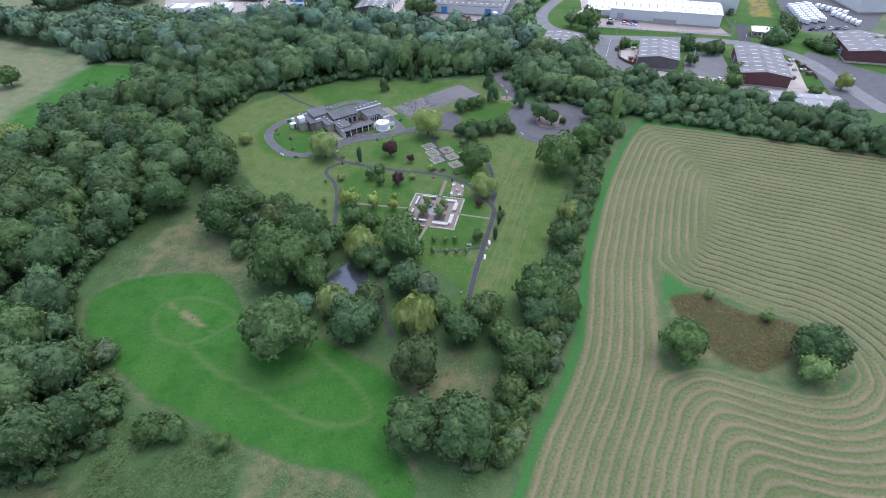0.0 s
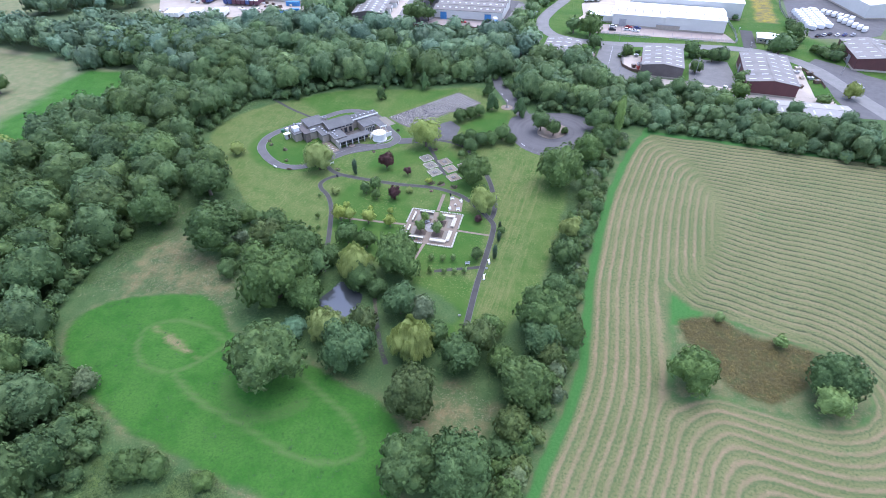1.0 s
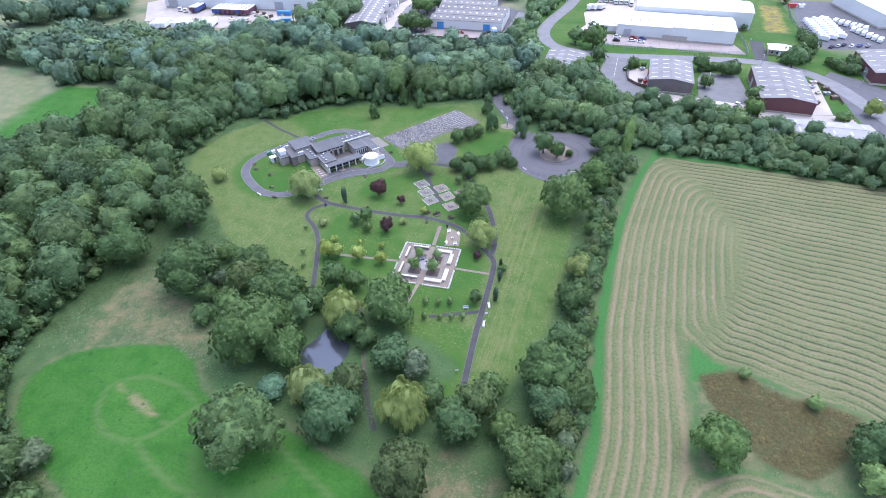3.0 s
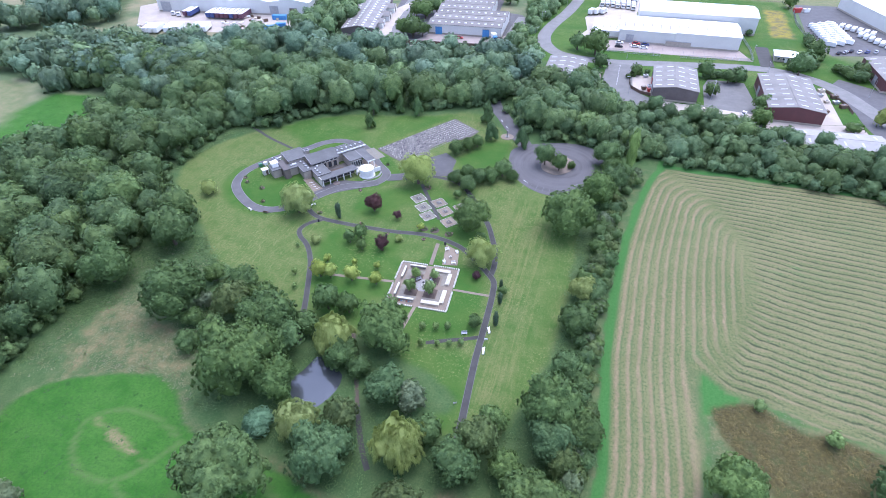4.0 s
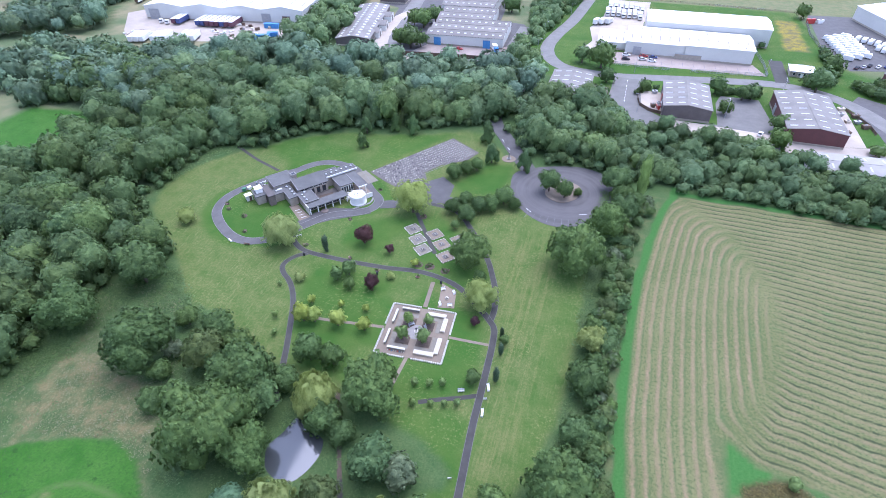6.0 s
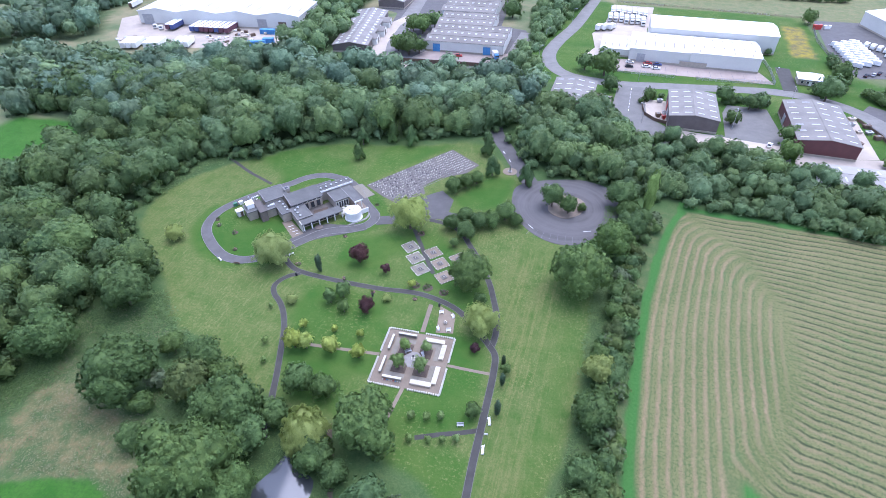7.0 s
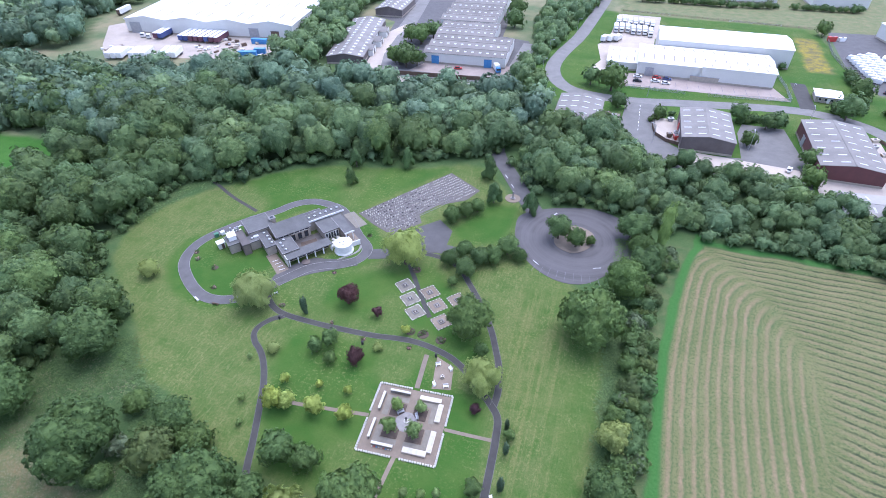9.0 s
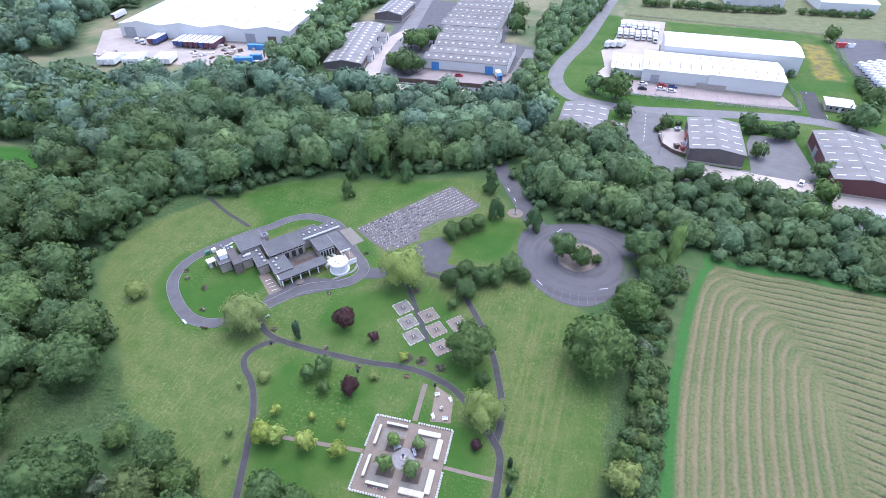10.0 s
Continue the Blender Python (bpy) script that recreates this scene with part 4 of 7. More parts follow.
tree(-67.2, 80.2, 3.6, "mid", TEAL, "low spreading teal green shrub by the pond", "park trees", 4.2, name="shrub")


def build_shrubs():
    """The hedgerow between the park and the hay field, and bushes along the lawn's edge."""
    rng = random.Random(5)
    line = spline([(3.5, 206), (0.8, 196), (-1.2, 180), (-2.4, 165), (-2.6, 150), (-3, 138), (-3, 124), (-3.5, 112), (-2.5, 100), (-2.5, 88), (-4.5, 78), (-7, 66), (-10, 52)], False, 5)
    for p in line:
        for k in range(3):
            r = rng.uniform(1.4, 2.9)
            x, y = p[0] + rng.uniform(-3.6, 3.0), p[1] + rng.uniform(-1.5, 1.5)
            kind = rng.choice([OAK, OAK, OAK, BLUEGREEN, OLIVE, OLIVE, GREYWILLOW])
            if min(math.hypot(x - a, y - b) for a, b, _ in YELLOWISH) < 4.2:
                continue
            tree(x, y, r, "bush", kind, "bushy green shrub in the hedgerow", "hedgerow shrubs", r * rng.uniform(1.5, 2.1), 0.72, "shrub")


build_shrubs()


def build_far_hedges():
    """Bushes along the estate's fences and behind the rough field."""
    rng = random.Random(15)
    lines = (([(-12, 489), (20, 493), (45, 492), (72, 498)], 4.2, 3.2), ([(84, 499), (104, 499), (124, 502)], 4.2, 3.2), ([(88, 376), (88, 362), (89, 350), (84, 340)], 3.4, 2.6),
             ([(33, 307), (40, 311), (50, 311)], 3.0, 2.2), ([(-2, 299), (1, 304), (6, 307)], 2.2, 1.4), ([(-60, 404), (-53, 424), (-46, 446), (-42, 470)], 5.0, 3.4))
    lines += (([(73.5, 331.5), (80, 333), (88, 339)], 4.4, 3.6), ([(94, 333), (99, 326), (104, 320)], 4.4, 3.8), ([(103.6, 337), (110, 330.5), (118, 331), (127, 337)], 4.6, 3.8), ([(53, 263), (53, 279)], 8.0, 3.6), ([(85.3, 266), (85.6, 268)], 5.0, 3.2))
    for points, gap, size in lines:
        line = spline(points, False, 6)
        far = np.concatenate([[0], np.cumsum(np.linalg.norm(np.diff(line, axis=0), axis=1))])
        for d in np.arange(0, far[-1], gap):
            r = size * rng.uniform(0.7, 1.25)
            tree(np.interp(d, far, line[:, 0]) + rng.uniform(-1, 1), np.interp(d, far, line[:, 1]) + rng.uniform(-1, 1), r, "bush", rng.choice([OAK, OAK, OLIVE, BLUEGREEN]), "bushy green shrub beside the estate fence", "estate hedges", r * rng.uniform(1.3, 1.9), 0.72, "shrub")


build_far_hedges()


def scatter(poly, spacing, rng):
    """Loose, evenly spread places inside a closed line."""
    poly = np.asarray(poly, float)
    lo, hi = poly.min(0), poly.max(0)
    rows = int((hi[1] - lo[1]) / (spacing * 0.87)) + 1
    out = []
    for j in range(rows + 1):
        for i in range(int((hi[0] - lo[0]) / spacing) + 2):
            out.append((lo[0] + (i + 0.5 * (j % 2)) * spacing, lo[1] + j * spacing * 0.87))
    p = np.array(out) + rng.uniform(-0.33, 0.33, (len(out), 2)) * spacing
    return p[inside(poly, p[:, 0], p[:, 1]) > 0]


def joined(name, placed, material, label, category, seed):
    """Many plants in one mesh; placed holds x, y, radius, half height, middle and the shapes to choose from."""
    rng = np.random.default_rng(seed)
    vs, fs, ns, tint, base = [], [], [], [], 0
    for x, y, r, up, mid, variants in placed:
        v, f, nrm = variants[rng.integers(len(variants))]
        a = rng.uniform(0, 6.283)
        c, s = math.cos(a), math.sin(a)
        top = min(up, 0.88 * r)
        w = np.stack([(v[:, 0] * c - v[:, 1] * s) * r + x, (v[:, 0] * s + v[:, 1] * c) * r + y, np.where(v[:, 2] > 0, v[:, 2] * top, v[:, 2] * (2 * up - top)) + mid + up - top], 1)
        w[:, 2] = np.maximum(w[:, 2], -0.05)
        q = np.stack([nrm[:, 0] * c - nrm[:, 1] * s, nrm[:, 0] * s + nrm[:, 1] * c, nrm[:, 2] * r / top], 1)
        vs.append(w), fs.append(f + base), ns.append(unit(q)), tint.append(np.full(len(v), rng.random()))
        base += len(v)
    me = fast_mesh(name, np.concatenate(vs), np.concatenate(fs), material, (("tint", np.concatenate(tint)),), normals=np.concatenate(ns))
    return tagged(new(name, me), label, category, kind="stuff")


def build_woods():
    """Mixed woods: tall trees with lesser ones between, and bushes along the edges."""
    rng = np.random.default_rng(11)
    large = [crown_arrays(100 + i, "broad", 210, 10, 0.050, 3, dome=0.66) for i in range(9)]
    lesser = [crown_arrays(400 + i, "broad", 130, 9, 0.066, 3, dome=0.7) for i in range(8)]
    distant = [crown_arrays(200 + i, "broad", 64, 8, 0.11, 2, dome=0.95) for i in range(7)]
    bushes = [crown_arrays(500 + i, "small", 30, 9, 0.14, 2) for i in range(6)]
    for key, poly in WOODLAND.items():
        far_off = key in ("strip", "roadside", "corner", "far_corner")
        low = {"belt": 0.7, "roadside": 0.62, "strip": 0.75}.get(key, 1.0)
        placed = []
        for x, y in scatter(poly, (7.7 if not far_off else 8.8) * (low + 0.03 if low < 1 else 1.0), rng):
            low = (0.86 if x < -10 else 0.66) if key == "belt" else low
            remote = far_off or y > 275 or x < -235
            big = rng.random() < 0.52
            r = (rng.uniform(5.2, 7.6) if big else rng.uniform(3.6, 5.0)) * (1.05 if remote else 1.0) * low
            tall = (rng.uniform(11.5, 16.5) if big else rng.uniform(7.0, 11.0)) * (0.75 + 0.4 * value_noise(x, y, 28, 9)) * low
            up = max(r * rng.uniform(0.95, 1.15), tall * 0.52)
            placed.append((x, y, r, up, tall - up, distant if remote else (large if big and low == 1 else lesser)))
        edge = [] if far_off else spline(poly, True, 1)
        for (ax, ay), (bx, by) in zip(edge, np.roll(edge, -1, 0) if len(edge) else []):
            if ay > 266 or ax < -175:
                continue
            for t in np.arange(0, 1, 1.5 / max(3.0, math.hypot(bx - ax, by - ay))):
                r = rng.uniform(1.1, 2.9)
                placed.append((ax + (bx - ax) * t + rng.uniform(-2.8, 2.8), ay + (by - ay) * t + rng.uniform(-2.8, 2.8), r, r * rng.uniform(0.7, 1.1), r * 0.7, bushes))
        # the nearer trees of this wood take the less hazed leaf colour
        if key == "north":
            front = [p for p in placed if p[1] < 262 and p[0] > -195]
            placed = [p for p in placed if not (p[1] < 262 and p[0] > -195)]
            joined("woodland", front, FRONTWOODS, "dark green woodland behind the lawns", "woodland", 22)
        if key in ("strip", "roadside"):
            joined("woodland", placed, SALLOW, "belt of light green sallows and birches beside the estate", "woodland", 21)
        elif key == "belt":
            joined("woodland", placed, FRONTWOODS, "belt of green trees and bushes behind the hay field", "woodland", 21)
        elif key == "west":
            joined("woodland", placed, WESTWOODS, "dark green woodland with a few lighter crowns", "woodland", 21)
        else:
            joined("woodland", placed, HAZYWOODS, "dense mixed broadleaf woodland in full summer leaf", "woodland", 21)


def build_scrub():
    rng = np.random.default_rng(12)
    tufts = [crown_arrays(300 + i, "small", 7, 4, 0.26, 0, 0.0, 1.0, 1.2) for i in range(6)]
    placed, weeds = [], []
    areas = [(SCRUB, 3.0, 1.0), ([(-92, 43), (-75, 42), (-58, 40), (-34, 40), (-26, 30), (-30, 14), (-60, 12), (-100, 16), (-90, 32)], 2.0, 1.1), ([(-60, 72), (-46, 70), (-36, 66), (-33, 74), (-44, 78), (-56, 78)], 1.7, 0.9),
             ([(-8, 110), (-1, 110), (0, 84), (-4, 66), (-8, 48), (-14, 44), (-12, 64), (-7, 84)], 1.8, 1.2), ([(-140, 96), (-139, 112), (-134, 128), (-122, 134), (-113, 124), (-124, 108), (-129, 92), (-134, 74)], 1.25, 1.0), ([(-120, 131), (-112, 126), (-98, 118), (-90, 100), (-96, 98), (-108, 114), (-124, 124)], 2.2, 1.6),
             ([(-135, 70), (-127, 60), (-108, 50), (-90, 44), (-93, 40), (-110, 45), (-128, 56), (-138, 68)], 2.0, 1.5), ([(-158, 160), (-163, 178), (-156, 200), (-142, 208), (-146, 202), (-154, 190), (-157, 172)], 2.4, 1.6)]
    areas += [([(-10, 212), (5, 212), (1, 190), (-1, 164), (-3, 140), (-3, 121), (-2, 103), (-2, 89), (-4, 75), (-8, 50), (-14, 50), (-10, 90), (-10, 140), (-10, 190)], 1.05, 1.2), ([(-75, 86), (-68, 104), (-52, 105), (-45, 94), (-38, 86), (-44, 78), (-60, 75), (-72, 79)], 1.7, 1.0), ([(-99, 113), (-86, 112), (-72, 111), (-70, 86), (-84, 79), (-95, 92)], 1.7, 1.1), ([(-30, 88), (-14, 96), (-5, 110), (-4, 84), (-16, 74), (-30, 80)], 2.2, 0.9), (MEADOW, 4.2, 0.85)]
    for k, (poly, gap, size) in enumerate(areas):
        thin = 0.78 if k in (0, len(areas) - 1) else 0.33
        for x, y in scatter(poly, gap * 0.5, rng):
            if value_noise(x, y, 5, 31) + rng.uniform(-0.3, 0.3) < thin:
                continue
            if np.hypot(x + 60, y - 94) < 7.5 and inside(POND, x, y) > -1.2:
                continue
            r = size * rng.uniform(0.25, 0.8)
            (weeds if k == len(areas) - 1 else placed).append((x, y, r, r * rng.uniform(0.22, 0.45), r * 0.06, tufts))
    mounds = [crown_arrays(700 + i, "small", 34, 8, 0.095, 0, 0.0, 1.1, 0.45) for i in range(6)]
    brambles = []
    for poly, gap in (([(-92, 42), (-82, 43.5), (-72, 42), (-59, 41), (-57, 34), (-54, 16), (-72, 12), (-92, 14), (-84, 28), (-88, 34)], 1.3), ([(-133, 69), (-127, 60.5), (-119, 56), (-108, 50.5), (-93, 46), (-93, 42), (-110, 46), (-128, 57)], 1.7)):
        for x, y in scatter(poly, gap, rng):
            if value_noise(x, y, 6, 51) > 0.3:
                r = rng.uniform(0.5, 1.1) + 1.3 * value_noise(x, y, 7, 52) ** 3
                brambles.append((x, y, r, r * rng.uniform(0.28, 0.55), r * 0.1, mounds))
    joined("brambles", brambles, BRAMBLE, "soft green mounds of brambles and nettles", "undergrowth", 26)
    straw = []
    for poly, gap, size in ((SCRUB, 0.95, 0.6), ([(-14, 62), (-31, 63), (-33, 74), (-24, 79), (-13, 75)], 1.1, 0.5), (ISLAND, 1.2, 0.4)):
        for x, y in scatter(poly, gap, rng):
            if value_noise(x, y, 6, 41) + rng.uniform(-0.25, 0.25) > 0.46 and inside(REEDS, x, y) < 0.5 and math.hypot(x - 24, y - 119) > 9:
                r = size * rng.uniform(0.3, 0.9)
                straw.append((x, y, r, r * 0.35, r * 0.1, tufts))
    joined("dry_grass", straw, STRAW, "pale dry grass and seeding thistles", "grass", 23)
    blades = [crown_arrays(600 + i, "small", 10, 6, 0.22, 0, 0.0, 1.0, 1.0) for i in range(4)]
    reed = []
    for x, y in scatter(spline(REEDS, True, 2), 0.85, rng):
        r = rng.uniform(0.25, 0.6)
        reed.append((x, y, r, r * rng.uniform(0.25, 0.45), r * 0.1, blades))
    joined("reed_bed", reed, REEDLEAF, "brown rushes and reeds in a wet hollow", "reeds", 24)
    joined("weeds", weeds, WEED, "dark green tufts of rushes and docks in the meadow", "weeds", 25)
    joined("undergrowth", placed, SCRUBLEAF, "low tangled brambles, nettles and weeds", "undergrowth", 22)


build_woods()
build_scrub()


# ---- roads, paths and hard surfaces ----
def road(name, points, width, material, z, label, kerbs=0.0, closed=False, kind="road"):
    line = spline(points, closed, 7)
    if closed:
        line = np.vstack([line, line[:1]])
    ob = tagged(new(name, Geo().ribbon(line, width, -0.1, z).mesh(name, material)), label, kind, kind="structure")
    if kerbs:
        d = np.gradient(line, axis=0)
        side = np.stack([-d[:, 1], d[:, 0]], 1) / np.linalg.norm(d, axis=1)[:, None]
        for k in (-1, 1):
            part("kerb", Geo().ribbon(line + side * k * (width / 2 + 0.06), 0.12, -0.1, z + kerbs), KERB if kerbs > 0.03 else EDGING, ob, "concrete edging")
    return ob


def slab(name, outline, material, z, label, kind="pavement", curve=False, depth=0.15):
    outline = spline(outline, True, 5) if curve else outline
    return tagged(new(name, Geo().prism([tuple(p) for p in outline], z - depth, z).mesh(name, material)), label, kind, kind="structure")


road("path", [(-101, 158.6), (-97.2, 154.9), (-93.5, 152.6), (-88.9, 151.7), (-79.4, 151.6), (-70.3, 152.0), (-64.5, 152.5), (-59.0, 153.4), (-54.1, 153.7), (-49.0, 153.0), (-44.4, 151.6), (-40.4, 149.2), (-36.6, 146.0), (-32.2, 141.9), (-30.0, 139.0), (-29.2, 134), (-28.8, 129), (-28.2, 119), (-27.8, 111.7), (-27.2, 105), (-26, 93), (-25.5, 86)], 1.45, TARMAC, 0.030, "dark tarmac path with pale edging", 0.02, kind="path")
road("path", [(-90.4, 151.3), (-93.0, 149.2), (-94.6, 146.3), (-94.6, 143.8), (-92.8, 141.4), (-90.0, 139.4), (-87.4, 136.8), (-85.2, 133.8), (-83.2, 130.4), (-81.3, 126.3), (-79.2, 121.7), (-77.3, 117.4), (-75.6, 113.2), (-73.0, 107), (-71.5, 103)], 1.3, TARMAC, 0.034, "dark tarmac path winding to the pond", 0.02, kind="path")
road("path", [(-150, 201), (-146.1, 199.1), (-137.3, 194.7), (-129.8, 191.8), (-124.6, 189.9)], 1.2, TARMAC, 0.028, "narrow worn path from the woods to the drive", kind="path")
road("path", [(-31.6, 141.8), (-31.6, 146), (-32.8, 152), (-35.2, 158), (-38.0, 164), (-43.0, 172.0), (-47.6, 178.0), (-52.1, 183.4), (-57.0, 185.9), (-63, 186.6), (-69, 186.4)], 1.4, TARMAC, 0.038, "dark tarmac path beside the plots", 0.02, kind="path")
road("path", [(-66.5, 180.5), (-62.2, 174.2), (-58.2, 168.4), (-54, 162.6)], 1.3, TARMAC, 0.026, "narrow tarmac path between the plots", kind="path")
road("path", [(-28.2, 119), (-32, 117.1), (-36, 115.4), (-41, 113)], 1.1, TARMAC, 0.026, "narrow tarmac path to the young trees", kind="path")
road("path", [(-59.6, 110.5), (-57.6, 106.6), (-55.0, 102.6), (-52.6, 97.3), (-49.6, 91.5)], 1.0, SOIL, 0.025, "trodden earth path beside the pond", kind="path")
road("path", [(-49.6, 91.5), (-46.8, 86.5), (-44, 82), (-41.2, 78.4)], 1.2, TARMAC, 0.03, "dark tarmac path under the trees", kind="path")
road("driveway", [(-100.0, 160.6), (-96.8, 165.6), (-93.8, 169.8), (-89.6, 172.6), (-85.1, 174.6), (-81.6, 178.4), (-81.4, 183.4), (-87.0, 188.6), (-92.4, 194.4), (-98.2, 199.4), (-103.8, 200.8), (-108.8, 200.8), (-112.6, 199.0), (-115.5, 196.1), (-117.8, 192.3), (-120.6, 189.0), (-123.8, 185.2), (-127.4, 179.8), (-130.4, 174.6), (-131.9, 170.0), (-131.9, 165.7), (-130.3, 161.2), (-127.2, 157.6), (-121.8, 153.6), (-116.2, 151.0), (-111.0, 150.8), (-106.6, 152.8), (-102.6, 156.6)], 3.0, ASPHALT, 0.042, "grey asphalt drive looping round the chapel building", 0.06, True)
road("drive", [(-80, 181), (-74, 183.5), (-68, 187), (-62, 190), (-56, 190)], 4.5, ASPHALT, 0.046, "grey asphalt drive to the car park")
slab("forecourt", [(-101.8, 159.5), (-97.5, 163), (-92, 168), (-86, 172), (-80.8, 175.5), (-83.0, 178.6), (-87, 176.4), (-91, 175.2), (-94.0, 174.8), (-96.4, 173.0), (-99.7, 168.8), (-101.5, 165)], ASPHALT, 0.05, "grey asphalt forecourt of the chapel")
slab("parking_bay", [(-71, 197.5), (-65, 204), (-59.5, 199.5), (-59, 192), (-62.4, 190), (-68, 190)], ASPHALT, 0.05, "grey asphalt parking bay by the graves")
slab("car_park", [(-40.8, 206), (-41, 214), (-36, 219), (-28, 223), (-18.5, 225), (-9.7, 222), (-4.3, 213), (-4.4, 204), (-10, 196), (-15, 189.5), (-20, 186.8), (-26, 187.2), (-32.5, 191), (-38.5, 198)], TURNING, 0.05, "grey asphalt turning circle and car park", curve=True)
road("entrance_road", [(-36.5, 217.5), (-42.7, 227), (-50, 239), (-57.0, 250.5), (-59.5, 262), (-57, 280), (-52, 300), (-49, 318)], 5.8, ASPHALT, 0.058, "grey asphalt entrance road through the trees")
isle = slab("planted_island", [(-28.5, 205.5), (-27, 211.5), (-22, 214), (-17, 211), (-17.6, 204.5), (-22, 200.3), (-26.8, 201.8)], PAVING, 0.16, "kerbed island with soil and gravel", curve=True)
road("estate_road", [(-30, 560), (-36, 500), (-41, 440), (-45, 400), (-50.5, 370), (-52, 348), (-47, 331), (-36, 320.5), (-13, 317.5), (11, 321.5), (52, 328.0), (70, 326), (82, 319), (90, 309), (94, 298)], 7.6, ESTATE, 0.04, "grey asphalt estate road")
slab("estate_yard", [(-13.5, 316), (-14.5, 290), (-13, 266), (0, 258), (30, 262), (52, 258), (54, 270), (50, 307), (34, 307), (31.5, 298), (31, 276), (12, 274), (2, 283), (0.5, 300), (0, 316)], ESTATE, 0.045, "worn asphalt yards between the sheds")
slab("concrete_yard", [(-26, 338), (-22, 334), (16, 336.5), (57, 337.5), (52, 352), (-12, 352), (-26, 350)], PINKYARD, 0.05, "pinkish concrete yard with marked bays")
slab("concrete_yard", [(-306, 306), (-296, 296), (-250, 300), (-204, 312), (-203, 326), (-214, 350), (-235, 345), (-316, 336), (-324, 345), (-330, 335)], CONCRETE, 0.05, "pale concrete lorry yard in front of the warehouse")
slab("concrete_yard", [(-122, 322), (-117, 336), (-73, 342), (-71, 326), (-100, 322)], PINKYARD, 0.055, "pinkish concrete yard of the factory")
slab("service_yard", [(-150, 312), (-68, 317), (-66, 372), (-72, 384), (-88, 388), (-96, 462), (-185, 462), (-178, 405), (-160, 396), (-150, 350)], ASPHALT, 0.03, "worn grey asphalt between the old sheds")
slab("service_road", [(-146, 312), (-70, 318), (-66, 345), (-68, 380), (-74, 380), (-74, 330), (-128, 322), (-136, 345), (-150, 420), (-165, 500), (-172, 500), (-156, 400), (-147, 340)], ESTATE, 0.05, "grey service road between the sheds")
slab("concrete_yard", [(-140.4, 310.5), (-146.6, 322), (-151.5, 345), (-155.5, 377.5), (-151.7, 393.3), (-146.5, 392), (-148.5, 372), (-143.5, 340), (-136.5, 318)], CONCRETE, 0.062, "pale concrete apron beside the old shed")
slab("concrete_yard", [(-146, 305), (-70, 309), (-70, 316), (-146, 311)], CONCRETE, 0.05, "pale concrete strip behind the fence")
slab("concrete_yard", [(-29, 403), (-33.5, 390), (-29.5, 366), (-33, 354), (-26, 350), (-26, 376), (-3, 378), (-3, 410), (-24, 410)], CONCRETE, 0.046, "concrete yard beside the warehouse wing")
slab("concrete_yard", [(-28, 410), (-2, 410), (0, 455), (-26, 455)], CONCRETE, 0.05, "concrete lorry park")
slab("concrete_yard", [(90, 380), (97, 357), (124, 364), (134, 372), (170, 460), (94, 452)], ASPHALT, 0.05, "dark yard of the vehicle depot")
road("estate_road", [(90, 309), (93, 303), (95.5, 296), (99, 287), (104, 274), (112, 255)], 8.0, ESTATE, 0.044, "grey asphalt branch of the estate road")
slab("vehicle_yard", [(86, 312), (93, 324), (106, 315), (112, 307), (124, 299), (119, 270), (111, 257), (96, 255), (92, 274), (91.5, 286), (88, 302)], ASPHALT, 0.036, "grey asphalt yard beside the red sheds")
slab("gatehouse_drive", [(60.5, 362), (67, 361.5), (66.5, 332), (60, 331)], TARMAC, 0.05, "dark tarmac drive with parking bays beside the gatehouse")
slab("concrete_yard", [(54, 257.6), (92, 260), (91, 273.5), (84, 271.8), (76, 269.8), (54, 268.2)], CONCRETE, 0.044, "pinkish concrete apron in front of the red shed")
slab("concrete_yard", [(76, 270), (84, 272), (84, 306), (76, 306)], CONCRETE, 0.05, "pinkish concrete yard beside the red shed")
slab("concrete_yard", [(-0.8, 303), (0.2, 287), (8.4, 281), (8.4, 303)], CONCRETE, 0.06, "pinkish concrete yard behind a boarded fence")
slab("concrete_yard", [(-22.6, 284.5), (-15.4, 285.5), (-15.2, 302), (-22.8, 301)], PINKYARD, 0.05, "pinkish yard beside the low shed")
slab("concrete_yard", [(10, 266), (52, 266), (53, 272.5), (10, 276)], CONCRETE, 0.06, "pale concrete apron")


def build_pond():
    n = Nodes("pond_water", 0.05, 0.03, 0.9)
    n.bump(n.noise(1.2, 2.0), 0.02, 0.08)
    n.colour((0.045, 0.05, 0.05))
    tagged(new("pond", Geo().prism([tuple(p) for p in spline([(-60 + (x + 60) * 1.06, 95 + (y - 95) * 1.06) for x, y in POND], True, 5)], -0.8, -0.3).mesh("pond", n.m)), "still dark pond that mirrors the sky", "water", kind="structure")


build_pond()


